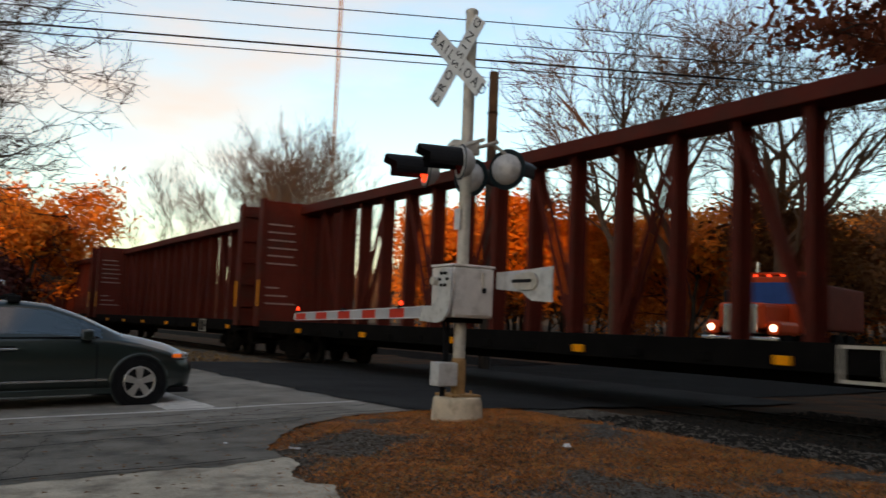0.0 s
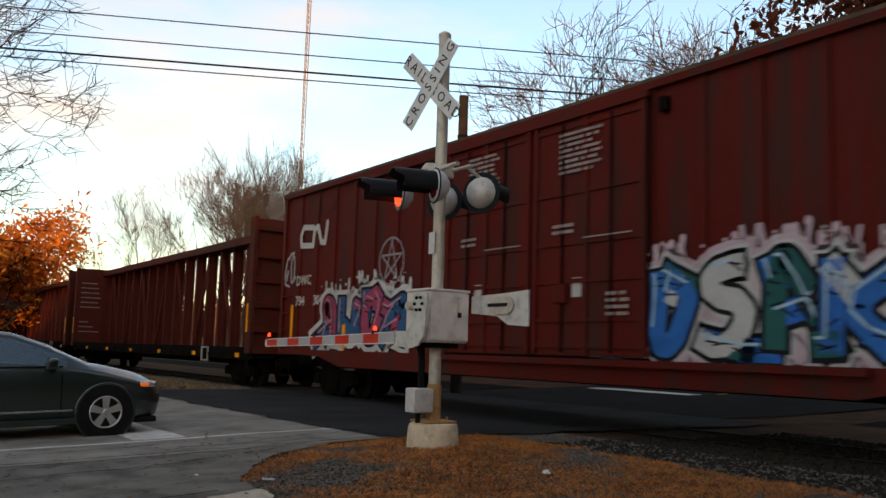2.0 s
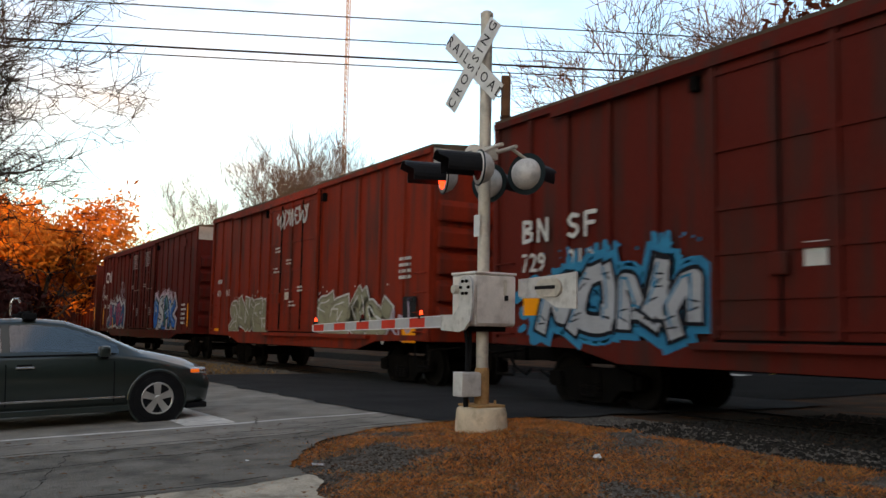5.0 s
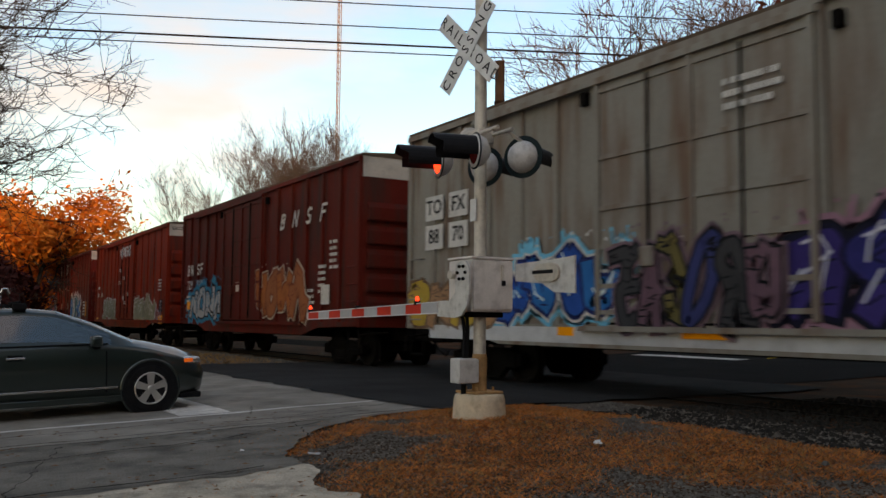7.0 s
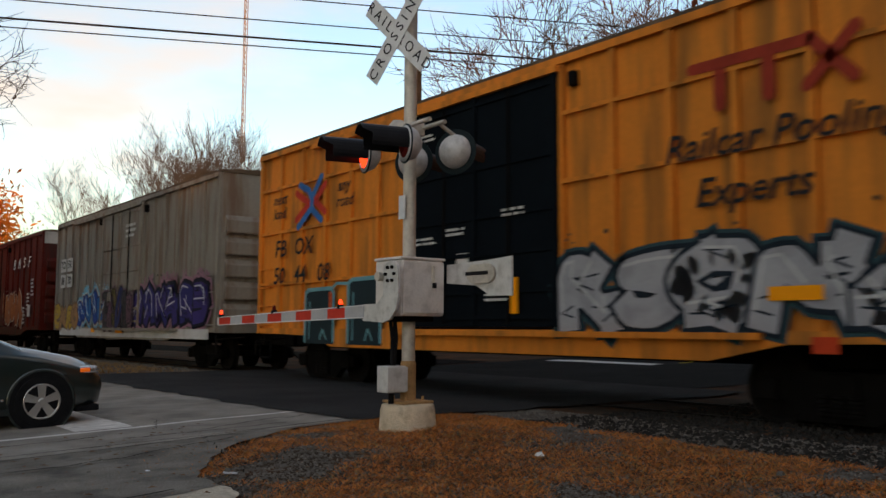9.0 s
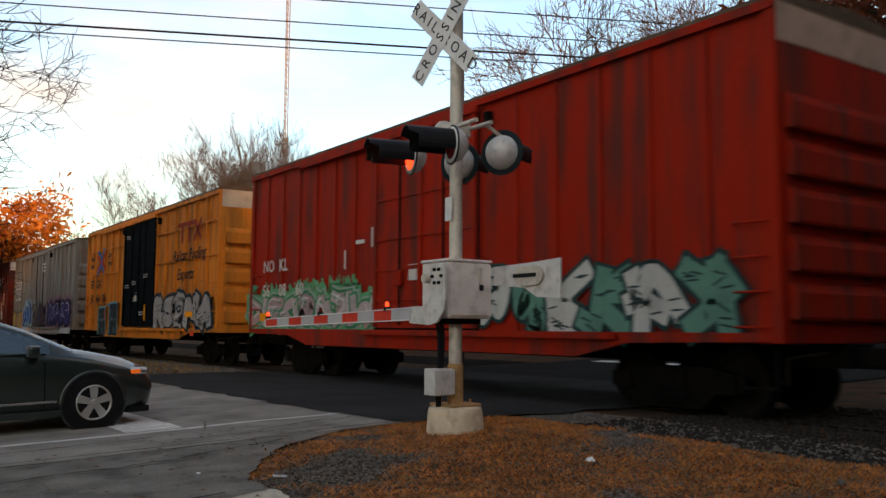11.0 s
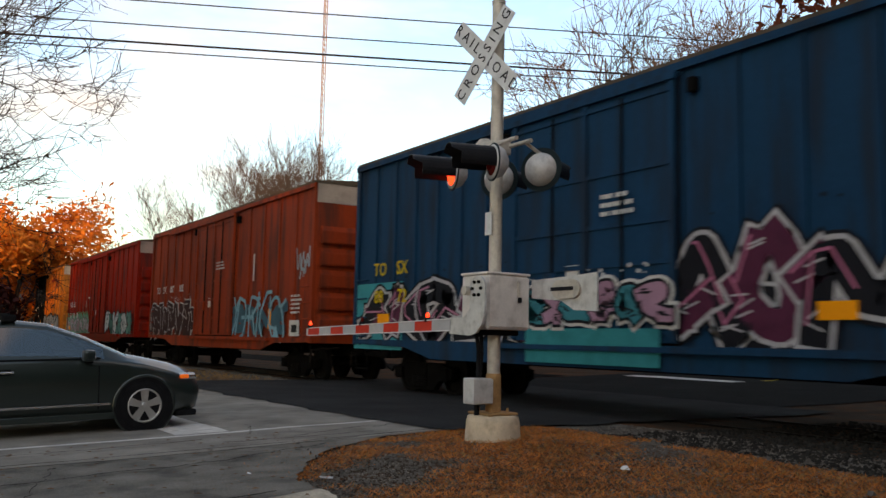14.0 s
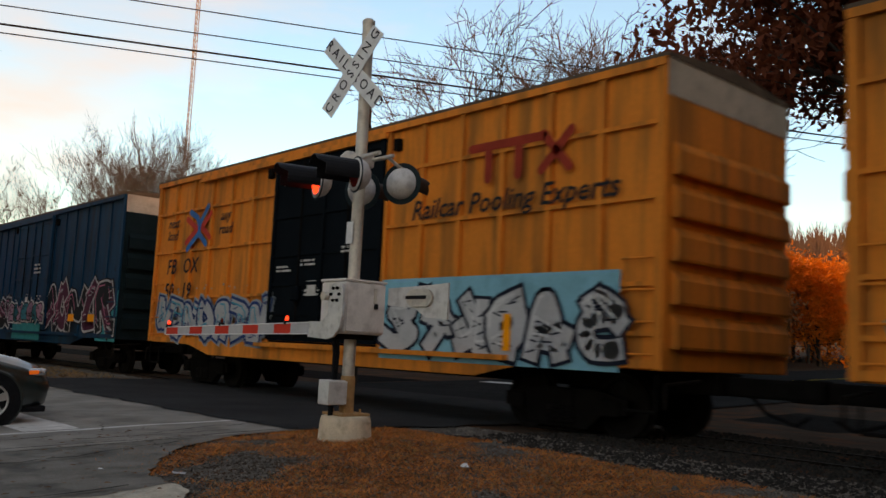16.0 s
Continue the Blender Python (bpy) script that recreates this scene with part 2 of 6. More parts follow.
def box(x0, x1, y0, y1, z0, z1, bevel=0.0, bm=None):
    bm = bm or bmesh.new()
    r = bmesh.ops.create_cube(bm, size=1.0, matrix=Matrix.Translation(((x0 + x1) / 2, (y0 + y1) / 2, (z0 + z1) / 2)) @ Matrix.Diagonal((x1 - x0, y1 - y0, z1 - z0, 1)))
    if bevel:
        es = {e for v in r["verts"] for e in v.link_edges}
        bmesh.ops.bevel(bm, geom=list(es), offset=bevel, segments=2, affect="EDGES", profile=0.5)
    return bm


def rod(a, b, r0, r1=None, seg=12, bm=None, caps=True):
    bm = bm or bmesh.new()
    a, b = Vector(a), Vector(b)
    d = b - a
    q = d.to_track_quat("Z", "Y").to_matrix().to_4x4()
    bmesh.ops.create_cone(bm, cap_ends=caps, segments=seg, radius1=r0, radius2=r0 if r1 is None else r1, depth=d.length, matrix=Matrix.Translation((a + b) / 2) @ q)
    return bm


def lathe(profile, seg=24, bm=None, m=None, caps=True):
    """Turns (radius, height) pairs round z."""
    bm = bm or bmesh.new()
    rings = []
    for r, z in profile:
        ring = []
        for i in range(seg):
            a = 2 * math.pi * i / seg
            v = Vector((r * math.cos(a), r * math.sin(a), z))
            ring.append(bm.verts.new(m @ v if m else v))
        rings.append(ring)
    for p, q in zip(rings, rings[1:]):
        for i in range(seg):
            bm.faces.new((p[i], p[(i + 1) % seg], q[(i + 1) % seg], q[i]))
    for ring, flip in ((rings[0], True), (rings[-1], False)):
        if caps and (ring[0].co - ring[seg // 2].co).length > 1e-4:
            bm.faces.new(ring[::-1] if flip else ring)
    bmesh.ops.recalc_face_normals(bm, faces=bm.faces[:])
    return bm


def prism(points, depth, m, bm=None):
    """A flat outline (u, v) made depth thick, laid by the matrix m."""
    bm = bm or bmesh.new()
    lo = [bm.verts.new(m @ Vector((u, v, 0))) for u, v in points]
    hi = [bm.verts.new(m @ Vector((u, v, depth))) for u, v in points]
    n = len(points)
    bm.faces.new(lo[::-1])
    bm.faces.new(hi)
    for i in range(n):
        bm.faces.new((lo[i], lo[(i + 1) % n], hi[(i + 1) % n], hi[i]))
    bmesh.ops.recalc_face_normals(bm, faces=bm.faces[:])
    return bm


def lettering(body, size, mat, parent, m, shear=0.0, align="CENTER", name="lettering", wide=1.0, bold=0.012):
    cu = bpy.data.curves.new(name, "FONT")
    cu.body, cu.size, cu.shear, cu.align_x, cu.align_y, cu.extrude, cu.resolution_u, cu.offset = body, size, shear, align, "CENTER", 0.002, 2, bold * size
    ob = bpy.data.objects.new(name, cu)
    scene.collection.objects.link(ob)
    me = bpy.data.meshes.new_from_object(ob.evaluated_get(bpy.context.evaluated_depsgraph_get()))
    bpy.data.objects.remove(ob)
    me.materials.clear()
    me.materials.append(mat)
    o = new(name, me)
    o.parent = parent
    o.matrix_basis = m @ Matrix.Diagonal((wide, 1, 1, 1))
    return o


# ---- ground ----
ROAD = Vector((1.0, 0.02, 0)).normalized()        # along the road, towards the crossing
EDGE = Vector((5.55, 12.02, 0))                       # on the near edge line


def ground_height(x, y):
    """The road climbs to the crossing; the verge swells round the signal."""
    h = 0.03 - 0.033 * min(14.0, max(0.0, 8.0 - x))
    side_off = ROAD.x * (y - EDGE.y) - ROAD.y * (x - EDGE.x)
    if side_off < -1.0:
        h += 0.09 * math.exp(-((x - 7.6) ** 2 + (y - 8.7) ** 2) / 3.4) * min(1.0, -side_off - 1.0)
    if x > 18:
        h += 0.03 * (x - 18)
    return h


def on_ground(x, y):
    return ground_height(x, y) + 0.02 * noise.noise((x * 0.8, y * 0.8, 0.3))


def sheet(name, xs, ys, height, mat, label, lift=0.0, kind="structure"):
    bm = bmesh.new()
    g = [[bm.verts.new((x, y, height(x, y) + lift)) for y in ys] for x in xs]
    for i in range(len(xs) - 1):
        for j in range(len(ys) - 1):
            bm.faces.new((g[i][j], g[i + 1][j], g[i + 1][j + 1], g[i][j + 1]))
    return solid(name, bm, mat, label, "ground", kind=kind, smooth=True)


def steps(a, b, n):
    return [a + (b - a) * i / n for i in range(n + 1)]


XS = [-900, -300, -120, -60, -30, -15] + steps(-8, 18, 90) + [20, 24, 30, 38, 45, 60, 90, 130, 200, 400, 900]
YS = [-900, -300, -120, -60, -30, -15] + steps(-6, 22, 96) + [25, 30, 40, 60, 90, 140, 220, 400, 900]
sheet("ground", XS, YS, on_ground, M_EARTH, "brown earth and dry autumn verge beside the road")


def verge_bound(a):
    """How far along the road the pavement reaches, a metres off its edge."""
    if a < 1.6:
        return 2.4
    if a < 2.45:
        return 1.3 - 1.49 * (a - 1.6)
    return 0.03 - 0.76 * (a - 2.45) if a < 3.49 else -0.76 - 0.15 * (a - 3.49)


def strip(name, s0, s1, t0, t1, mat, label, lift, ns=40, nt=8, ragged=0.0, kind="structure", end=None):
    """A band along the road: s along it from the edge mark, t across it to the far side."""
    bm = bmesh.new()
    left = Vector((-ROAD.y, ROAD.x, 0))
    g = []
    for i in range(ns + 1):
        row = []
        for j in range(nt + 1):
            t = t0 + (t1 - t0) * j / nt
            s = s0 + ((end(t) if end else s1) - s0) * i / ns
            if ragged and j == 0:
                t += ragged * noise.noise((s * 1.7, t0, 1.0)) + 0.4 * ragged * noise.noise((s * 6, t0, 2.0))
            if ragged and j == nt:
                t += 0.3 * ragged * noise.noise((s * 2.1, t1, 3.0))
            if ragged and i in (0, ns):
                s += ragged * noise.noise((t * 1.3, s0, 4.0)) + 0.45 * ragged * noise.noise((t * 5, s0, 6.0)) + 0.06 * ragged * noise.noise((t * 14, s0, 8.0))
            p = EDGE + ROAD * s + left * t
            row.append(bm.verts.new((p.x, p.y, max(ground_height(p.x, p.y), on_ground(p.x, p.y)) + lift)))
        g.append(row)
    for i in range(ns):
        for j in range(nt):
            bm.faces.new((g[i][j], g[i + 1][j], g[i + 1][j + 1], g[i][j + 1]))
    return solid(name, bm, mat, label, "road", kind=kind, smooth=True)


strip("road", -60, 2.6, -1.6, 10.3, M_ASPHALT, "worn grey asphalt road running up to the rail crossing", 0.018, 130, 30, ragged=0.12)
strip("far_road", 9.0, 120, -0.35, 10.3, M_FAR_ASPHALT, "asphalt road going on beyond the rail crossing, darkened as if in shade", 0.018, 160, 24)
strip("crossing_pavement", 2.1, 10.4, -1.75, 10.8, M_DARK_ASPHALT, "dark newer asphalt laid across the railway track", 0.030, 40, 30, ragged=0.22)
strip("shoulder_pavement", -14, 2.4, -4.2, -1.5, M_OLD_ASPHALT, "cracked patched asphalt shoulder with a ragged edge", 0.024, 90, 40, ragged=0.2, end=lambda t: verge_bound(-t))
strip("concrete_apron", -14, 0.35, -14.0, -4.1, M_CONCRETE, "pale weathered concrete apron of a driveway", 0.020, 60, 110, ragged=0.3, end=lambda t: verge_bound(-t))
strip("edge_line", -30, 2.3, -0.05, 0.06, M_LINE, "thin worn white edge line on the road", 0.022, 120, 1, kind="structure")
strip("stop_line", -0.68, 0.0, 0.12, 4.6, M_LINE, "wide worn white stop line on the road", 0.023, 3, 14, kind="structure")
strip("far_edge_line", -30, 2.0, 9.6, 9.71, M_LINE, "thin worn white line on the far road edge", 0.022, 120, 1)
strip("far_stop_line", 16.5, 17.1, 5.2, 9.4, M_LINE, "white stop line beyond the track", 0.023, 3, 14)
strip("far_lane_line", 17.5, 70, 4.9, 5.02, M_YELLOWPAINT, "yellow centre line on the road beyond the track", 0.036, 80, 1)


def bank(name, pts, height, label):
    """A dense, thick, wavy dark hedge wall added out of view to block light."""
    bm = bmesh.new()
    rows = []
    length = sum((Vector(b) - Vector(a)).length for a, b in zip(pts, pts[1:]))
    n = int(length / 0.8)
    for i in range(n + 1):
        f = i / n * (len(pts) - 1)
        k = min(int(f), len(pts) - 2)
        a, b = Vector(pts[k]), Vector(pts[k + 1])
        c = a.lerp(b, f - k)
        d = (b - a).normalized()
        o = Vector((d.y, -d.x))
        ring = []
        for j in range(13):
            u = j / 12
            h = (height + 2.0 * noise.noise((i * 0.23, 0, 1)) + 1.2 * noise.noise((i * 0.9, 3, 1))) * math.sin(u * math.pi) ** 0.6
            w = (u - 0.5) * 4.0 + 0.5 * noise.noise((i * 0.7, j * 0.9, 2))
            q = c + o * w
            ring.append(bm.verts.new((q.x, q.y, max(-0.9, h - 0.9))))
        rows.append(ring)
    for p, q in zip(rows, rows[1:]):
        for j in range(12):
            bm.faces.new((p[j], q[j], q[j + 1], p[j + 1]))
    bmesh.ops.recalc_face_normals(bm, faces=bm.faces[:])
    return solid(name, bm, M_LIGHT_SCREEN, label, "hedge", kind="structure")


M_LIGHT_SCREEN = material("light_screen_foliage", (0.02, 0.026, 0.014), 0.9, vary=0.6, scale=1.5, grain=8, bump=1.0)
# none of these stands in view; added to shade the track and train
bank("evergreen_screen", [(-41, -13.2), (-30, -21), (-20, -28), (-8, -36.5), (5, -45)], 14.5, "added dark hedge mass out of view that blocks the low sun")
bank("unseen_light_screen_far", [(17.5, -26), (17.5, -10), (18.5, -3.5), (26, -3.5), (36, -2.5)], 18.0, "added dark hedge mass out of view beyond the track that blocks sky light")
bank("unseen_light_screen_near", [(8.3, 0.0), (8.2, -6), (8.0, -14), (7.0, -26)], 21.0, "added dark hedge mass out of view beside the track that blocks sky light")


def crack(s0, t0, s1, t1, seed):
    """A dark joint in the pavement, as a thin ragged strip."""
    r = random.Random(seed)
    left = Vector((-ROAD.y, ROAD.x, 0))
    bm = bmesh.new()
    prev = None
    n = 28
    for i in range(n + 1):
        f = i / n
        s, t = s0 + (s1 - s0) * f + r.uniform(-0.03, 0.03), t0 + (t1 - t0) * f + 0.12 * noise.noise((f * 5, seed, 0)) + r.uniform(-0.02, 0.02)
        w = 0.006 + 0.012 * r.random()
        a, b = EDGE + ROAD * s + left * (t - w), EDGE + ROAD * s + left * (t + w)
        za = max(ground_height(a.x, a.y), on_ground(a.x, a.y)) + 0.042
        cur = (bm.verts.new((a.x, a.y, za)), bm.verts.new((b.x, b.y, za)))
        if prev:
            bm.faces.new((prev[0], cur[0], cur[1], prev[1]))
        prev = cur
    solid("pavement_crack", bm, M_CRACK, "dark ragged crack in the old pavement", "crack", group="pavement cracks", kind="structure")


for k, c in enumerate([(-9, -1.5, 2.2, -1.45), (-9, -1.75, 0.9, -1.62), (-0.6, -4.2, 0.1, -1.7), (-6, -2.9, -1.5, -2.4), (-1.5, -2.4, 0.3, -2.0), (-3.2, -4.2, -2.4, -1.8), (-8, -4.2, -1.2, -4.1), (0.05, -0.5, 0.4, 0.5), (0.4, -0.9, 2.3, -0.5), (-5.0, -0.9, -0.6, -0.6), (-0.5, -1.0, 1.4, -1.15)]):
    crack(*c, k)

# ---- track ----
TRACK_X = 12.6
track = thing("railway_track", "rusty steel rails on wooden ties in dark ballast", "railway track", kind="structure")
for side in (-1, 1):
    bm = bmesh.new()
    x = TRACK_X + side * 0.75
    prof = [(-0.07, -0.13), (0.07, -0.13), (0.07, -0.115), (0.012, -0.1), (0.012, -0.04), (0.036, -0.03), (0.036, 0.03), (-0.036, 0.03), (-0.036, -0.03), (-0.012, -0.04), (-0.012, -0.1), (-0.07, -0.115)]
    prism(prof, 400, Matrix.Translation((x, 300, 0.03)) @ Matrix(((1, 0, 0, 0), (0, 0, -1, 0), (0, 1, 0, 0), (0, 0, 0, 1))), bm)
    part("rail", bm, M_RAIL, track)
bm = bmesh.new()
# bed reaches past the track, a dark sheet standing for shade behind the train
sections = [(9.4, -0.02), (10.4, -0.035), (11.2, -0.05), (14.0, -0.05), (14.9, -0.035), (15.8, -0.02), (17.5, -0.01), (20.5, 0.1)]
for y0, y1 in ((-60, 10.2), (22.9, 260)):
    n = int((y1 - y0) / 1.0)
    g = [[bm.verts.new((x + 0.1 * noise.noise((x, y0 + (y1 - y0) * j / n, 0)), y0 + (y1 - y0) * j / n, z + 0.03 + 0.02 * noise.noise((x * 3, (y0 + j), 2)))) for x, z in sections] for j in range(n + 1)]
    for j in range(n):
        for i in range(len(sections) - 1):
            bm.faces.new((g[j][i], g[j + 1][i], g[j + 1][i + 1], g[j][i + 1]))
part("ballast_bed", bm, M_BALLAST_SHADED, track)
tie_bm = box(-1.3, 1.3, -0.11, 0.11, -0.1, 0.0, 0.01)
tie = part("tie", tie_bm, M_TIE, track)
tie.matrix_basis = pose(TRACK_X, 9.0, 0.0)
for k in range(1, 24):
    again(tie, pose(TRACK_X + random.uniform(-0.04, 0.04), 9.0 - 0.5 * k, -0.0, 0, 0, random.uniform(-1, 1)))
for k in range(0, 70):
    again(tie, pose(TRACK_X + random.uniform(-0.04, 0.04), 23.0 + 0.5 * k, -0.0, 0, 0, random.uniform(-1, 1)))


def scatter(name, n, where, shape, mat, label, category, seed, size):
    """Many small pieces joined into one mesh."""
    r = random.Random(seed)
    vs, fs = [], []
    done = tries = 0
    while done < n and tries < n * 30:
        tries += 1
        p = where(r)
        if p is None:
            continue
        done += 1
        shape(r, Vector((p[0], p[1], on_ground(p[0], p[1]))), r.uniform(*size), vs, fs)
    me = bpy.data.meshes.new(name)
    me.from_pydata(vs, [], fs)
    me.materials.append(mat)
    return tagged(new(name, me), label, category, kind="stuff")


def pebble(r, p, s, vs, fs):
    k = len(vs)
    a = r.uniform(0, 6.28)
    ca, sa = math.cos(a) * s, math.sin(a) * s
    h = s * r.uniform(0.4, 0.9)
    for x, y, z in ((1, 0, 0.1), (0.1, 0.8, 0.1), (-0.9, 0.1, 0.1), (-0.1, -0.7, 0.1), (0.4, 0.3, 1), (-0.4, -0.2, 0.9)):
        vs.append((p.x + x * ca - y * sa, p.y + x * sa + y * ca, p.z + z * h))
    for f in ((0, 1, 4), (1, 2, 5), (1, 5, 4), (2, 3, 5), (3, 0, 4), (3, 4, 5)):
        fs.append(tuple(k + i for i in f))


def blade(r, p, s, vs, fs):
    k = len(vs)
    a, b = r.uniform(0, 6.28), r.uniform(0, 6.28)
    d = Vector((math.cos(a), math.sin(a), r.uniform(0.02, 0.7))) * s
    w = Vector((math.cos(b), math.sin(b), 0)) * s * 0.07
    q = p + Vector((0, 0, 0.012))
    for v in (q - w, q + w, q + d * 0.6 + w * 0.7, q + d):
        vs.append(tuple(v))
    fs.append((k, k + 1, k + 2, k + 3))


def leaf_shape(r, p, s, vs, fs):
    k = len(vs)
    a = r.uniform(0, 6.28)
    ca, sa = math.cos(a) * s, math.sin(a) * s
    for x, y, z in ((-1, 0, 0.0), (-0.2, 0.6, 0.5), (0.9, 0.1, 0.15), (-0.1, -0.55, 0.4)):
        vs.append((p.x + x * ca - y * sa, p.y + x * sa + y * ca, p.z + 0.045 + z * s * 0.5))
    fs.append((k, k + 1, k + 2, k + 3))


def road_side(x, y):
    return ROAD.x * (y - EDGE.y) - ROAD.y * (x - EDGE.x)


def verge(r):
    x, y = r.uniform(2.2, 10.6), r.uniform(0.5, 13)
    s, along = -road_side(x, y), (x - EDGE.x) * ROAD.x + (y - EDGE.y) * ROAD.y
    edge = 1.72 + 0.3 * noise.noise((x * 0.7, y * 0.7, 5))
    if s < edge or along < verge_bound(s) + 0.5 * noise.noise((x * 1.3, y * 1.3, 7)) + 0.1 - 1.1 * r.random() ** 5:
        return None
    return x, y


def needles(r):
    p = verge(r)
    if p is None:
        return None
    x, y = p
    v = noise.noise((x * 0.55, y * 0.55, 9.0)) + 0.5 * noise.noise((x * 1.9, y * 1.9, 4.0))
    if x > 9.2 + 0.5 * noise.noise((y, 0, 0)) or v < -0.27 + r.uniform(-0.15, 0.15):
        return None
    return p


def bare(r):
    p = verge(r)
    if p is None:
        return None
    v = noise.noise((p[0] * 0.55, p[1] * 0.55, 9.0)) + 0.5 * noise.noise((p[0] * 1.9, p[1] * 1.9, 4.0))
    if p[0] < 9.0 and v > -0.05 + r.uniform(-0.2, 0.3):
        return None
    return p


scatter("dry_needle_litter", 105000, needles, blade, M_NEEDLE, "rust-orange pine needles and dead grass on the verge", "leaf litter", 3, (0.018, 0.06))
scatter("dry_grass_tufts", 24000, needles, blade, M_DRYGRASS, "straw-coloured dry grass among the needles", "grass", 4, (0.02, 0.08))
scatter("gravel", 40000, bare, pebble, M_GRAVEL, "loose grey gravel and grit on the verge", "gravel", 5, (0.006, 0.024))
scatter("mixed_grit", 16000, verge, pebble, M_GRIT, "pale and dark grit lying among the needles", "gravel", 15, (0.006, 0.02))
scatter("fallen_leaves", 420, lambda r: (r.uniform(-1.0, 6.2), r.uniform(6.5, 11.6)), leaf_shape, M_LEAFLITTER, "scattered dry brown leaves on the pavement", "leaf litter", 16, (0.02, 0.045))
scatter("far_dry_grass", 9000, lambda r: (r.uniform(5.5, 10.5), r.uniform(22.7, 42)), blade, M_DRYGRASS, "dry straw-coloured grass beside the track", "grass", 6, (0.08, 0.22))
scatter("far_gravel", 9000, lambda r: (r.uniform(6.5, 11.2), r.uniform(22.9, 36)), pebble, M_GRAVEL, "grey stones beside the track past the road", "gravel", 8, (0.02, 0.06))
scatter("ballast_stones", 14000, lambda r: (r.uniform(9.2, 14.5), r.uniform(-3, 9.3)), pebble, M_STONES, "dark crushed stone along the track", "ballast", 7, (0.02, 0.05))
for k, (x, y, s) in enumerate(((7.37, 7.0, 0.05), (8.9, 8.1, 0.06), (9.3, 6.5, 0.07), (5.1, 8.4, 0.05), (4.6, 8.9, 0.04), (8.2, 5.2, 0.05), (3.9, 8.3, 0.035), (4.2, 9.2, 0.03))):
    vs, fs = [], []
    pebble(random.Random(k), Vector((0, 0, 0)), s, vs, fs)
    me = bpy.data.meshes.new("stone")
    me.from_pydata(vs, [], fs)
    me.materials.append(M_SIGN if k in (0, 4) else M_GRAVEL)
    st = tagged(new("stone", me), "small pale stone lying on the verge", "stone", "loose stones")
    st.matrix_basis = pose(x, y, on_ground(x, y) + 0.02)
litter_bm = box(-0.06, 0.06, -0.035, 0.035, 0.0, 0.008, 0.003)
solid("paper_litter", litter_bm, M_WHITESTRIPE, "crumpled flat white paper litter on the verge", "litter", pose(5.1, 8.35, on_ground(5.1, 8.35) + 0.012, 3, 4, -20))

# ---- crossing signal ----
MX, MY = 7.48, 9.14
foundation = thing("signal_foundation", "round pale concrete foundation standing in the verge", "foundation", pose(MX, MY, 0.085))
part("concrete_drum", lathe([(0.31, -0.12), (0.31, 0.0), (0.295, 0.22), (0.28, 0.27), (0.24, 0.285), (0.0, 0.285)], 40), M_BASE, foundation, smooth=False)
for a in range(4):
    part("anchor_bolt", rod((0.16 * math.cos(a * 1.571 + 0.78), 0.16 * math.sin(a * 1.571 + 0.78), 0.28), (0.16 * math.cos(a * 1.571 + 0.78), 0.16 * math.sin(a * 1.571 + 0.78), 0.36), 0.014, seg=6), M_RUSTPIPE, foundation)

signal = thing("crossing_signal", "grey steel railway crossing mast with crossbuck, red lamps and gate", "crossing signal", pose(MX, MY, 0.37))
Z0 = 0.37
part("mast", rod((0, 0, 0.0), (0, 0, 5.1 - Z0), 0.072, seg=24), M_GALV, signal, smooth=False)
part("mast_cap", lathe([(0.0, 5.13 - Z0), (0.05, 5.125 - Z0), (0.078, 5.1 - Z0), (0.078, 5.06 - Z0), (0.0, 5.06 - Z0)], 20), M_GALV, signal)
part("base_sleeve", lathe([(0.085, 0.0), (0.085, 0.42), (0.075, 0.45), (0.0, 0.45)], 20), M_RUSTPIPE, signal, "rust-streaked base sleeve")
part("base_flange", box(-0.2, 0.2, -0.2, 0.2, 0.0, 0.03, 0.008), M_RUSTPIPE, signal, "rusty base plate")
jb = part("junction_box", box(-0.34, -0.09, -0.1, 0.1, 0.12, 0.4, 0.012), M_GALV2, signal)
part("box_lid", box(-0.345, -0.085, -0.115, -0.1, 0.13, 0.39, 0.005), M_GALV2, jb)
part("conduit", rod((-0.22, 0.0, -0.02), (-0.22, 0.0, 0.12), 0.03), M_RUBBER, jb)
for pts in ([(-0.2, 0.02, 0.4), (-0.19, 0.03, 0.7), (-0.22, 0.06, 1.02)], [(-0.16, 0.03, 0.4), (-0.15, 0.02, 0.7), (-0.16, 0.05, 1.02)]):
    bm = bmesh.new()
    for a, b in zip(pts, pts[1:]):
        rod(a, b, 0.022, seg=10, bm=bm)
    part("cable", bm, M_RUBBER, signal, "black flexible cable")
part("number_tag", box(-0.1, -0.085, -0.05, 0.07, 2.36 - Z0, 2.62 - Z0, 0.004), M_SIGN, signal, "small white tag plate")

# gate mechanism
mech = part("gate_mechanism", box(-0.27, 0.3, -0.24, 0.26, 1.3 - Z0, 1.9 - Z0, 0.025), M_BOX, signal, "off-white gate mechanism box")
part("lid", box(-0.285, 0.315, -0.25, 0.27, 1.9 - Z0, 1.93 - Z0, 0.012), M_BOX, mech)
part("door_panel", box(-0.255, 0.285, -0.256, -0.24, 1.33 - Z0, 1.88 - Z0, 0.006), M_BOX, mech)
part("hasp", box(0.115, 0.15, -0.275, -0.25, 1.66 - Z0, 1.84 - Z0, 0.004), M_GALV, mech)
part("padlock", box(0.12, 0.165, -0.29, -0.26, 1.6 - Z0, 1.66 - Z0, 0.008), M_BLACK, mech)
part("mounting_clamp", box(-0.2, 0.22, -0.16, 0.16, 1.24 - Z0, 1.3 - Z0, 0.01), M_UNDER, mech)
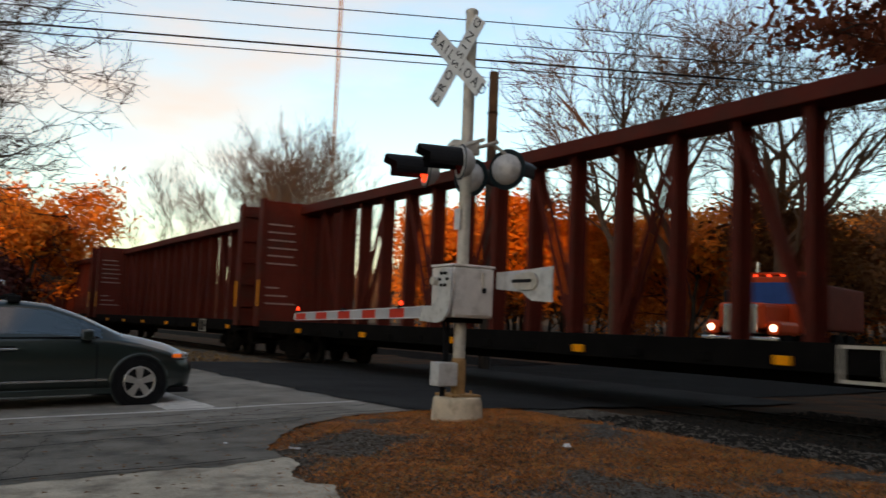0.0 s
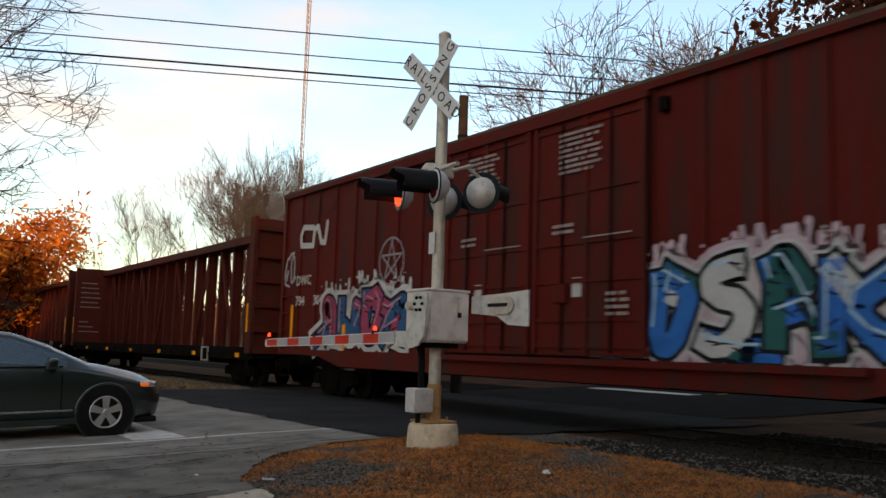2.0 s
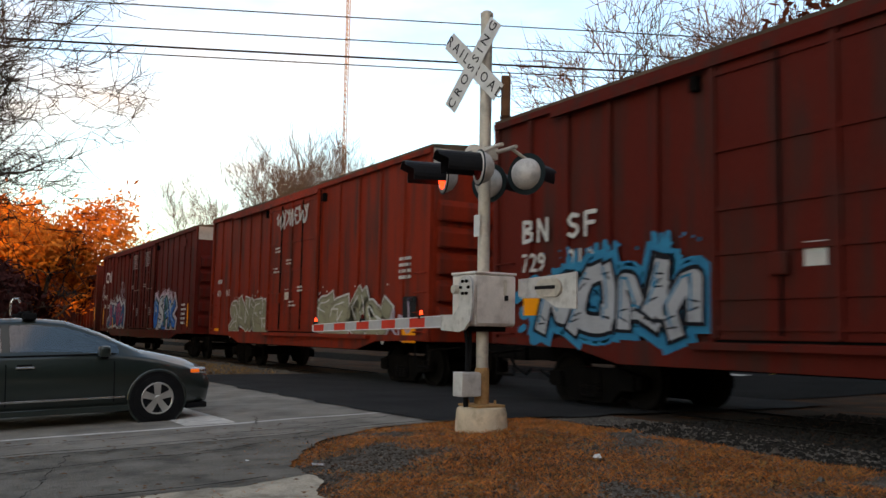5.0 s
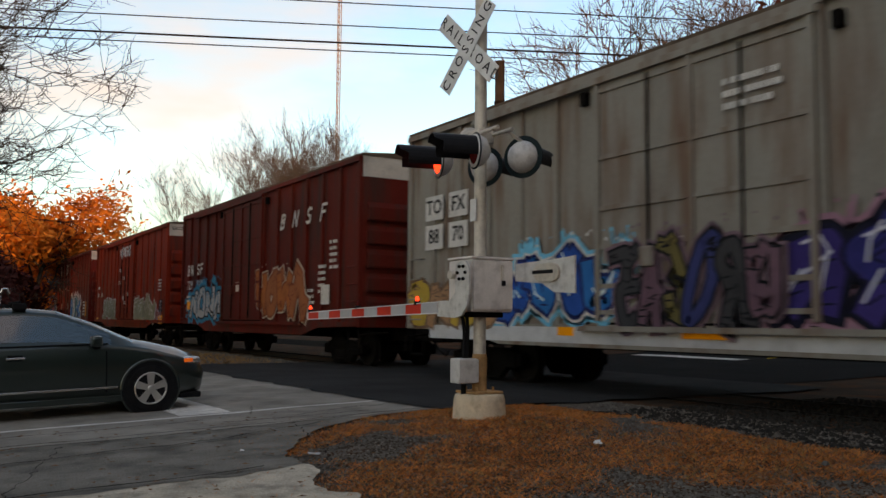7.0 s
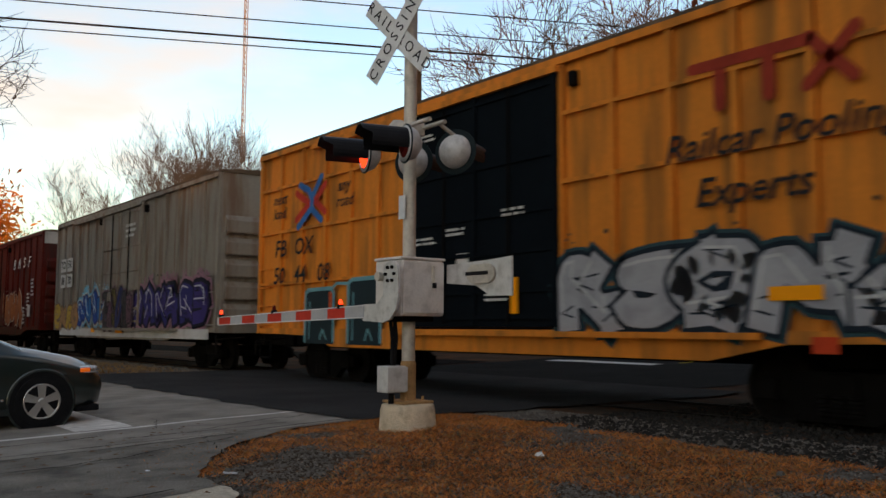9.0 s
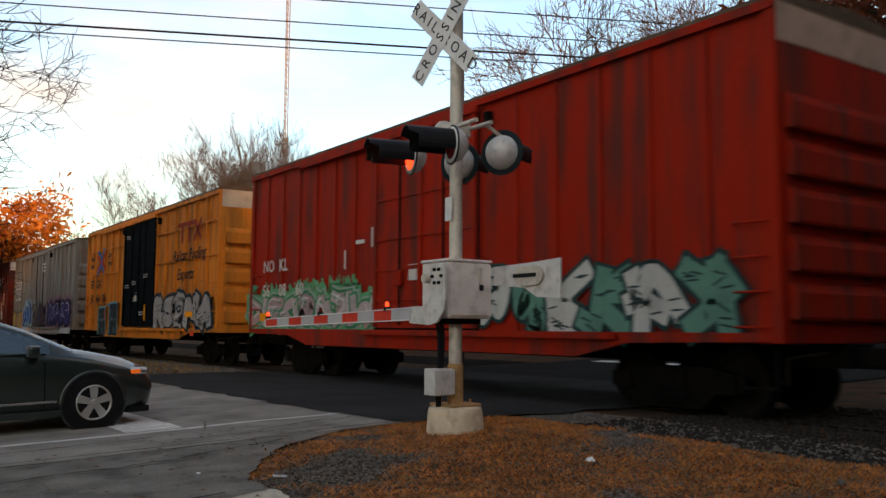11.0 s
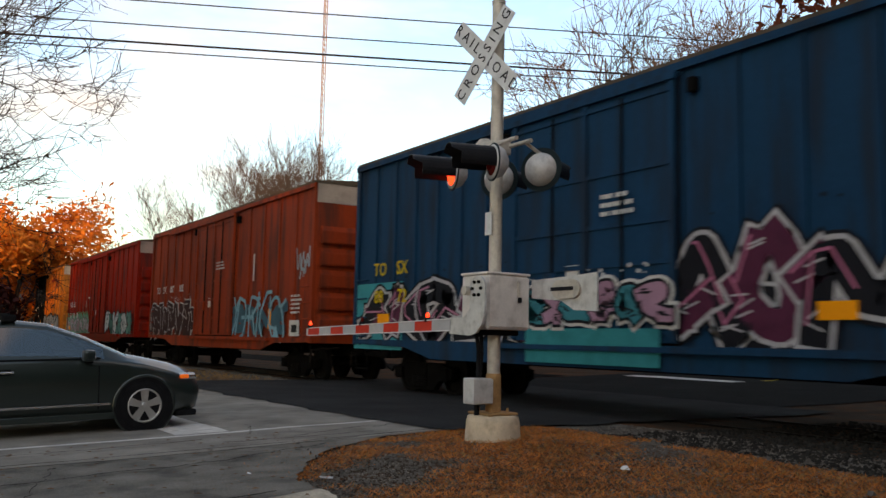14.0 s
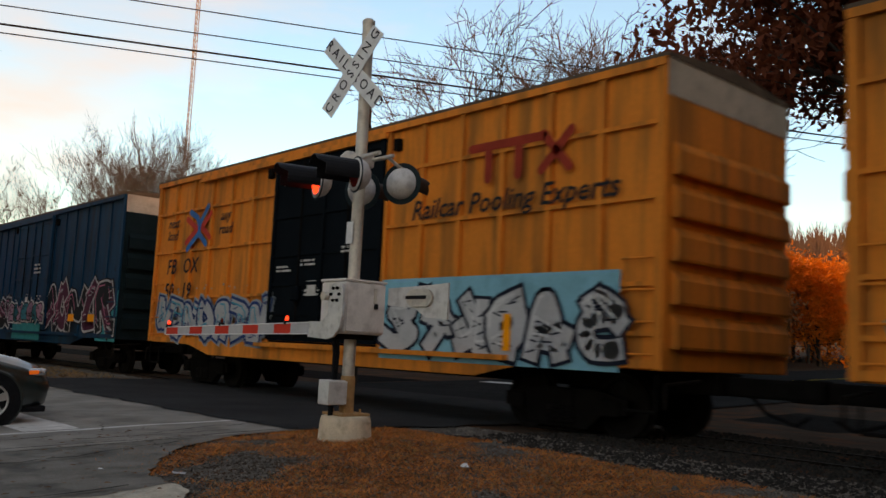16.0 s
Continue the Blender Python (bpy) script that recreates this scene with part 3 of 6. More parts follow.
part("pivot_shaft", rod((-0.42, 0.0, 1.72 - Z0), (0.42, 0.0, 1.72 - Z0), 0.05), M_GALV, mech)
# bracket plate that turns down to the arm: outline in (y, z)
YZ = Matrix(((0, 0, 1, 0), (1, 0, 0, 0), (0, 1, 0, 0), (0, 0, 0, 1)))
arc = [(-0.17 + 0.14 * math.cos(radians(a)), 1.74 + 0.14 * math.sin(radians(a))) for a in range(0, 181, 20)]
outline = [(-0.03, 1.52), *arc, (-0.31, 1.5), (-0.27, 1.36), (-0.16, 1.26), (-0.02, 1.23), (0.36, 1.25), (0.36, 1.43), (0.08, 1.43)]
gate = part("gate_arm", prism([(u, v - Z0) for u, v in outline], 0.03, Matrix.Translation((-0.36, 0, 0)) @ YZ), M_GALV2, signal, "grey arm bracket with striped gate arm")
for k in range(6):
    a = radians(60 * k)
    part("bolt", rod((-0.385, -0.17 + 0.08 * math.cos(a), 1.74 - Z0 + 0.08 * math.sin(a)), (-0.355, -0.17 + 0.08 * math.cos(a), 1.74 - Z0 + 0.08 * math.sin(a)), 0.018, seg=6), M_UNDER, gate)
ARM0, ARM1, NST = 0.34, 4.18, 10


def arm_z(y):
    return 1.35 - 0.024 * (y - ARM0) - Z0


for k in range(NST):
    y0, y1 = ARM0 + (ARM1 - ARM0) * k / NST, ARM0 + (ARM1 - ARM0) * (k + 1) / NST
    h = 0.062 - 0.012 * k / NST
    bar = prism([(y0, arm_z(y0) - h), (y1, arm_z(y1) - h), (y1, arm_z(y1) + h), (y0, arm_z(y0) + h)], 0.035, Matrix.Translation((-0.37, 0, 0)) @ YZ)
    part("stripe", bar, M_WHITESTRIPE if k % 2 == 0 else M_REDSTRIPE, gate)
for sgn in (-1, 1):
    bm = rod((-0.375, ARM0, arm_z(ARM0) + sgn * 0.066), (-0.375, ARM1, arm_z(ARM1) + sgn * 0.054), 0.006, seg=6)
    part("edge_strip", bm, M_SIGN, gate, "thin pale edging strip")
part("arm_tip", box(-0.375, -0.33, ARM1, ARM1 + 0.06, arm_z(ARM1) - 0.05, arm_z(ARM1) + 0.05, 0.006), M_GALV2, gate)
for y, lit in ((0.85, True), (2.5, False), (4.15, True)):
    lamp = part("arm_lamp", rod((-0.35, y, arm_z(y) + 0.05), (-0.35, y, arm_z(y) + 0.1), 0.04), M_BLACK, gate)
    part("red_lens", lathe([(0.02, 0.0), (0.024, 0.015), (0.02, 0.042), (0.01, 0.056), (0.0, 0.06)], 16, m=Matrix.Translation((-0.35, y, arm_z(y) + 0.1))), M_REDGLOW if lit else M_REDDARK, lamp)
# counterweights
cw = [(-0.25, 1.86), (-0.95, 1.88), (-1.3, 1.9), (-1.3, 1.5), (-0.95, 1.52), (-0.75, 1.62), (-0.25, 1.66)]
for x in (0.33,):
    c = part("counterweight_arm", prism([(u, v - Z0) for u, v in cw], 0.025, Matrix.Translation((x, 0, 0)) @ YZ), M_GALV2, signal, "grey counterweight plate")
    oval = [(-0.75 - 0.12 * math.cos(radians(a)) - (0.0 if math.cos(radians(a)) < 0 else 0.2), 1.74 + 0.1 * math.sin(radians(a))) for a in range(0, 360, 20)]
    part("cast_weight", prism([(u, v - Z0) for u, v in oval], 0.03, Matrix.Translation((x - 0.033, 0, 0)) @ YZ), M_GALV, c)
    part("bars", prism([(-0.62, 1.725 - Z0), (-0.98, 1.725 - Z0), (-0.98, 1.765 - Z0), (-0.62, 1.765 - Z0)], 0.005, Matrix.Translation((x - 0.04, 0, 0)) @ YZ), M_BLACK, c)

# crossbuck: two blades facing the road
face = Matrix.Translation((-0.13, 0.07, 4.44 - Z0)) @ Matrix(((0.2, 0, -0.98, 0), (-0.98, 0, -0.2, 0), (0, 1, 0, 0), (0, 0, 0, 1)))
for ang, words, off in ((50, "CROSSING", 0.012), (-44, "RAIL  ROAD", 0.0)):
    m = face @ pose(0, 0, 0.012 + off, 0, 0, ang)
    w, h = 0.6, 0.112
    blade_part = part("crossbuck_blade", prism([(-w, -h), (w, -h), (w, h), (-w, h)], 0.006, m), M_SIGN, signal, "white crossbuck blade with black letters")
    if words == "CROSSING":
        lettering("C R O S S I N G", 0.175, M_SIGNTEXT, blade_part, m @ pose(0, 0, 0.009), bold=0.0)
    else:
        lettering("R A I L", 0.175, M_SIGNTEXT, blade_part, m @ pose(-0.37, 0, 0.009), bold=0.0)
        lettering("R O A D", 0.175, M_SIGNTEXT, blade_part, m @ pose(0.36, 0, 0.009), bold=0.0)

# lamp pairs on a crossarm along the track
part("crossarm_collar", box(-0.11, 0.12, -0.12, 0.12, 3.28 - Z0, 3.44 - Z0, 0.02), M_GALV, signal)
for sx in (-1, 1):
    part("crossarm", rod((sx * 0.1, -0.5, 3.38 - Z0), (sx * 0.1, 0.5, 3.38 - Z0), 0.024), M_GALV, signal)
    for sy in (-1, 1):
        cx, cy, cz = sx * 0.33, sy * 0.39, 3.1 - Z0
        ax = Vector((-0.965, 0.26, 0)) if sx < 0 else Vector((0.9, 0.43, 0))       # where the lamp looks
        lx = Vector((-ax.y, ax.x, 0))
        turn = Matrix.Translation((cx, cy, cz)) @ Matrix(((lx.x, 0, ax.x, 0), (lx.y, 0, ax.y, 0), (0, 1, 0, 0), (0, 0, 0, 1)))
        head = part("flasher", lathe([(0.0, -0.16), (0.08, -0.15), (0.15, -0.1), (0.185, -0.03), (0.19, 0.0), (0.19, 0.02), (0.0, 0.02)], 28, m=turn), M_GALV2, signal, "grey domed flasher lamp with a black backing", smooth=True)
        part("backplate", lathe([(0.19, 0.0), (0.25 if sx > 0 else 0.21, 0.0), (0.25 if sx > 0 else 0.21, 0.012), (0.17, 0.012)], 32, m=turn), M_DISC, head)
        lit = sx < 0 and sy > 0
        part("lens", lathe([(0.0, 0.05), (0.1, 0.045), (0.15, 0.02), (0.15, 0.018), (0.0, 0.018)], 24, m=turn), M_REDGLOW if lit else M_REDDARK, head, "glowing red lens" if lit else "dark red lens")
        # hood: an open half tube, longer above
        bm = bmesh.new()
        rows = []
        for i in range(17):
            a = radians(-25 + 230 * i / 16)
            length = 0.52 if 30 < -25 + 230 * i / 16 < 150 else 0.42
            ring = [turn @ Vector((0.17 * math.cos(a) * k, 0.17 * math.sin(a) * k, z)) for k, z in ((1.0, 0.012), (1.0, length), (0.96, length), (0.96, 0.012))]
            rows.append([bm.verts.new(v) for v in ring])
        for p, q in zip(rows, rows[1:]):
            for i in range(4):
                bm.faces.new((p[i], q[i], q[(i + 1) % 4], p[(i + 1) % 4]))
        bmesh.ops.recalc_face_normals(bm, faces=bm.faces[:])
        part("hood", bm, M_BLACK, head, "long black hood", smooth=False)
        part("hanger", rod((cx, cy, cz + 0.17), (sx * 0.1, cy, 3.38 - Z0), 0.02), M_GALV, head)
part("bell", lathe([(0.0, 0.1), (0.06, 0.09), (0.11, 0.03), (0.12, 0.0), (0.0, 0.0)], 20, m=Matrix.Translation((0.0, 0.24, 3.42 - Z0))), M_GALV, signal)

# ---- freight cars ----
WIDTH, EAVE, SILL = 3.2, 5.16, 0.98


def side(u, v, out, L):
    """Lays a flat sheet on the near side: u metres from the leading end, v above the rail."""
    return Matrix.Translation((-WIDTH / 2 - out, L / 2 - u, v)) @ Matrix(((0, 0, -1, 0), (-1, 0, 0, 0), (0, 1, 0, 0), (0, 0, 0, 1)))


def end_face(v, out, L):
    return Matrix.Translation((0, -L / 2 - out, v)) @ Matrix(((1, 0, 0, 0), (0, 0, -1, 0), (0, 1, 0, 0), (0, 0, 0, 1)))


def patch(car, u0, u1, v0, v1, mat, L, name="panel_mark", out=0.05, label=""):
    return part(name, prism([(0, 0), (u1 - u0, 0), (u1 - u0, v1 - v0), (0, v1 - v0)], 0.004, side(u0, v0, out, L)), mat, car, label)


def bars(car, u0, u1, v0, v1, rows, mat, L, out=0.05, seed=1):
    """Small stencilled lines that cannot be read, as plain bars."""
    r = random.Random(seed)
    bm = bmesh.new()
    h = (v1 - v0) / rows
    for k in range(rows):
        w = (u1 - u0) * r.uniform(0.75, 1.0)
        u = u0
        while u < u0 + w - 0.03:
            d = min(r.uniform(0.035, 0.12), u0 + w - u)
            prism([(u, v0 + k * h), (u + d, v0 + k * h), (u + d, v0 + (k + 0.5) * h), (u, v0 + (k + 0.5) * h)], 0.004, side(0, 0, out, L), bm)
            u += d + (0.02 if r.random() < 0.75 else 0.07)
    part("stencil_lettering", bm, mat, car)


WHEEL_MESH = None
FRAME_MESH = None
SPRING_MESH = None


def bogies(car, L, centres):
    """Two trucks with turning wheelsets. Returns the wheelsets."""
    global WHEEL_MESH, FRAME_MESH, SPRING_MESH
    if WHEEL_MESH is None:
        bm = bmesh.new()
        for s in (-1, 1):
            m = Matrix.Translation((s * 0.75, 0, 0)) @ Matrix(((0, 0, -s, 0), (0, 1, 0, 0), (1, 0, 0, 0), (0, 0, 0, 1)))
            lathe([(0.0, -0.07), (0.12, -0.08), (0.16, -0.04), (0.36, -0.03), (0.39, -0.065), (0.455, -0.06), (0.457, 0.05), (0.49, 0.06), (0.49, 0.085), (0.4, 0.085), (0.0, 0.05)], 28, bm, m)
        rod((-0.95, 0, 0), (0.95, 0, 0), 0.08, seg=10, bm=bm)
        WHEEL_MESH = mesh_of(bm, "wheelset", M_WHEEL)
        bm = bmesh.new()
        pts = [(-1.15, 0.5), (-1.15, 0.3), (-0.75, 0.3), (-0.45, 0.05), (0.45, 0.05), (0.75, 0.3), (1.15, 0.3), (1.15, 0.5), (0.6, 0.62), (-0.6, 0.62)]
        for s in (-1, 1):
            prism(pts, 0.14, Matrix.Translation((s * 1.0 - 0.07, 0, 0.08)) @ YZ, bm)
            for y in (-0.89, 0.89):
                box(s * 1.0 - 0.13, s * 1.0 + 0.13, y - 0.15, y + 0.15, 0.34, 0.6, 0.03, bm)
        box(-1.1, 1.1, -0.22, 0.22, 0.4, 0.68, 0.02, bm)
        FRAME_MESH = mesh_of(bm, "truck_frame", M_UNDER)
        bm = bmesh.new()
        lathe([p for k in range(5) for p in ((0.05, 0.05 * k), (0.075, 0.05 * k + 0.012), (0.075, 0.05 * k + 0.036), (0.05, 0.05 * k + 0.048))], 10, bm)
        SPRING_MESH = mesh_of(bm, "truck_spring", M_WHEEL)
    axles = []
    for c in centres:
        f = new("truck_frame", FRAME_MESH)
        f.parent, f.location = car, (0, c, 0)
        for y in (-0.18, 0.0, 0.18):
            sp = new("truck_spring", SPRING_MESH)
            sp.parent, sp.location = car, (-1.1, c + y, 0.2)
        for d in (-0.89, 0.89):
            w = new("wheelset", WHEEL_MESH)
            w.parent, w.location = car, (0, c + d, 0.487)
            axles.append((w, c + d))
    return axles


def running_gear(car, L, mat):
    """Couplers, hoses, brake rod and steps at both ends."""
    for s in (-1, 1):
        e = s * L / 2
        c = part("coupler", box(-0.12, 0.12, min(e, e + s * 0.95), max(e, e + s * 0.95), 0.72, 0.98, 0.04), M_UNDER, car)
        part("knuckle", box(-0.22, 0.16, min(e + s * 0.93, e + s * 1.24), max(e + s * 0.93, e + s * 1.24), 0.7, 1.0, 0.06), M_UNDER, c)
        bm = bmesh.new()
        pts = [(0.35, e, 0.85), (0.36, e + s * 0.35, 0.5), (0.3, e + s * 0.8, 0.38), (0.25, e + s * 1.0, 0.5)]
        for a, b in zip(pts, pts[1:]):
            rod(a, b, 0.028, seg=8, bm=bm)
        part("air_hose", bm, M_RUBBER, car)
        bm = bmesh.new()
        rod((-0.9, e + s * 0.1, 0.92), (-WIDTH / 2 - 0.05, e + s * 0.06, 0.86), 0.022, seg=8, bm=bm)
        rod((-WIDTH / 2 - 0.05, e + s * 0.06, 0.86), (-WIDTH / 2 - 0.06, e + s * 0.06, 0.55), 0.022, seg=8, bm=bm)
        part("uncoupling_lever", bm, M_RAIL, car, "bent uncoupling lever")
        bm = bmesh.new()
        y0, y1 = e - s * 0.1, e - s * 0.62
        for y in (y0, y1):
            rod((-WIDTH / 2 - 0.01, y, SILL), (-WIDTH / 2 - 0.01, y, 0.5), 0.018, seg=6, bm=bm)
        rod((-WIDTH / 2 - 0.01, y0, 0.5), (-WIDTH / 2 - 0.01, y1, 0.5), 0.022, seg=6, bm=bm)
        part("sill_step", bm, M_UNDER, car)


def stroke_ribbon(bm, pts, w, m, square=False):
    """A flat painted stroke; its ends are round, or cut square."""
    vs = [Vector(p) for p in pts]
    last = len(vs) - 2
    for i, (a, b) in enumerate(zip(vs, vs[1:])):
        d = (b - a)
        if d.length < 1e-4:
            continue
        d.normalize()
        n = Vector((-d.y, d.x)) * w
        if square:
            a = a - d * w * 0.8 if i == 0 else a
            b = b + d * w * 0.8 if i == last else b
        bm.faces.new([bm.verts.new(m @ Vector((p.x, p.y, 0))) for p in (a - n, b - n, b + n, a + n)])
    for v in vs[1:-1] if square else vs:
        bm.faces.new([bm.verts.new(m @ Vector((v.x + w * math.cos(k * 0.6283), v.y + w * math.sin(k * 0.6283), 0.0002))) for k in range(10)])


# bent strokes in a unit box, mirrored and bent further at random so that they spell nothing
STROKES = (
    ([(0.0, 0.0), (0.3, 0.95), (0.62, 1.0), (1.0, 0.05)], [(0.2, 0.38), (0.82, 0.42)]),
    ([(1.0, 0.9), (0.55, 1.0), (0.08, 0.8), (0.3, 0.55), (0.9, 0.45), (0.95, 0.12), (0.4, 0.0), (0.0, 0.1)],),
    ([(0.95, 1.0), (0.1, 0.95), (0.05, 0.05), (1.0, 0.0)], [(0.1, 0.5), (0.75, 0.56)]),
    ([(0.1, 0.0), (0.05, 1.0), (0.85, 0.95), (0.9, 0.6), (0.15, 0.45)], [(0.45, 0.48), (1.0, 0.0)]),
    ([(0.0, 0.05), (0.12, 1.0), (0.88, 0.0), (1.0, 0.95)],),
    ([(0.1, 0.0), (0.1, 1.0)], [(1.0, 1.0), (0.2, 0.5), (1.05, 0.0)]),
    ([(0.4, 1.0), (0.05, 0.7), (0.1, 0.2), (0.55, 0.0), (0.95, 0.3), (0.9, 0.8), (0.4, 1.0)],),
    ([(0.0, 1.0), (0.2, 0.1), (0.5, 0.6), (0.8, 0.05), (1.0, 1.0)],),
)


def rounded(pts):
    """Cuts the corners of a stroke once."""
    if len(pts) < 3:
        return pts
    q = [pts[0]]
    for a, b in zip(pts, pts[1:]):
        q += [(a[0] * 0.72 + b[0] * 0.28, a[1] * 0.72 + b[1] * 0.28), (a[0] * 0.28 + b[0] * 0.72, a[1] * 0.28 + b[1] * 0.72)]
    return q + [pts[-1]]


def graffiti(car, u0, u1, v0, v1, fill, outline, halo, L, seed, letters=0, cloud=None, weight=0.17, out=0.05, second=None, thin=False):
    """Sprayed piece of fat unreadable signs: ragged cloud, halo, and for each sign its outline, fill, inner lines and shine."""
    r = random.Random(seed)
    v0 = max(v0, 0.97)
    H = v1 - v0
    n = letters or max(3, int((u1 - u0) / (H * 0.75)))
    cell = (u1 - u0) / n
    w = weight * H * 0.45 if thin else min(0.17 * cell, weight * H * 0.66)
    rim = 0.0 if thin else min(0.065, w * 0.5)
    edge = w + rim + (0.13 if cloud else 0.05 if halo else 0.0)
    signs = []
    for k in range(n):
        lo, hi = v0 + edge + r.uniform(0, 0.06) * H, v1 - w - rim - r.uniform(0, 0.12) * H
        x0 = u0 + k * cell + w * 0.9
        wide = cell * (1.0 if thin else 1.06) - 1.8 * w
        lean, flip = r.uniform(-0.1, 0.16) * H, r.random() < 0.5
        sign = []
        for pts in r.choice(STROKES):
            q = []
            for x, z in pts:
                x = 1 - x if flip else x
                x, z = x + r.gauss(0, 0.15), min(1.0, max(0.0, z + r.gauss(0, 0.11)))
                q.append((x0 + x * wide + lean * (z - 0.5), lo + z * (hi - lo)))
            sign.append(rounded(q))
        for _ in range(r.randint(2, 3)):
            p = r.choice(r.choice(sign))
            sign.append([p, (p[0] + r.uniform(-0.3, 0.45) * cell, min(hi, max(lo, p[1] + r.uniform(-0.25, 0.25) * H)))])
        signs.append(sign)
    flat = side(0, 0, 0, L)
    piece, depth = None, out
    for name, width, col in (("cloud", w + rim + 0.13, cloud), ("halo", w + rim + 0.05, halo)):
        if not col:
            continue
        bm = bmesh.new()
        for sign in signs:
            for pts in sign:
                stroke_ribbon(bm, pts, width, flat @ Matrix.Translation((0, 0, depth)), True)
                if name == "cloud":
                    top = max(pts, key=lambda p: p[1])
                    for _ in range(3):
                        x = top[0] + r.uniform(-0.3, 0.3) * cell
                        stroke_ribbon(bm, [(x, top[1]), (x + r.uniform(-0.12, 0.12), top[1] + width + r.uniform(0.02, 0.16))], r.uniform(0.02, 0.06), flat @ Matrix.Translation((0, 0, depth)))
        for _ in range(n * 2):
            x, z = r.uniform(u0, u1), v1 + r.uniform(-0.05, 0.14)
            stroke_ribbon(bm, [(x, z), (x + 0.01, z)], r.uniform(0.012, 0.035), flat @ Matrix.Translation((0, 0, depth)))
        ob = part("graffiti_" + name, bm, paint(col), car if piece is None else piece)
        piece = piece or ob
        depth += 0.003
    cols = fill if isinstance(fill[0], tuple) else [fill]
    for k, sign in enumerate(signs):
        d = depth + 0.004 * k
        if not thin:
            bm = bmesh.new()
            for pts in sign:
                stroke_ribbon(bm, pts, w + rim, flat @ Matrix.Translation((0, 0, d)), True)
            ob = part("graffiti_outline", bm, paint(outline), car if piece is None else piece)
            piece = piece or ob
        for i, col in enumerate(cols):
            bm = bmesh.new()
            for j, pts in enumerate(sign):
                if (k + (j if second else 0)) % len(cols) == i:
                    stroke_ribbon(bm, pts, w, flat @ Matrix.Translation((0, 0, d + 0.0009)), True)
            if len(bm.verts):
                ob = part("graffiti_fill", bm, paint(col), car if piece is None else piece, "sprayed shape that cannot be read" if k == 0 else "")
                piece = piece or ob
            else:
                bm.free()
        if not thin:
            bm = bmesh.new()
            for pts in sign:
                a, b = pts[0], pts[1]
                for f in (0.25, 0.7):
                    x, z = a[0] + (b[0] - a[0]) * f, a[1] + (b[1] - a[1]) * f
                    stroke_ribbon(bm, [(x - w * 0.7, z + r.uniform(-0.5, 0.5) * w), (x + w * 0.5, z + r.uniform(-0.5, 0.5) * w)], 0.014, flat @ Matrix.Translation((0, 0, d + 0.0018)))
            part("graffiti_inner_line", bm, paint(outline), piece)
            if second:
                bm = bmesh.new()
                for pts in sign:
                    stroke_ribbon(bm, [(p[0] - w * 0.55, p[1] + w * 0.5) for p in pts[:5]], 0.02, flat @ Matrix.Translation((0, 0, d + 0.0024)))
                part("graffiti_shine", bm, paint(second), piece)


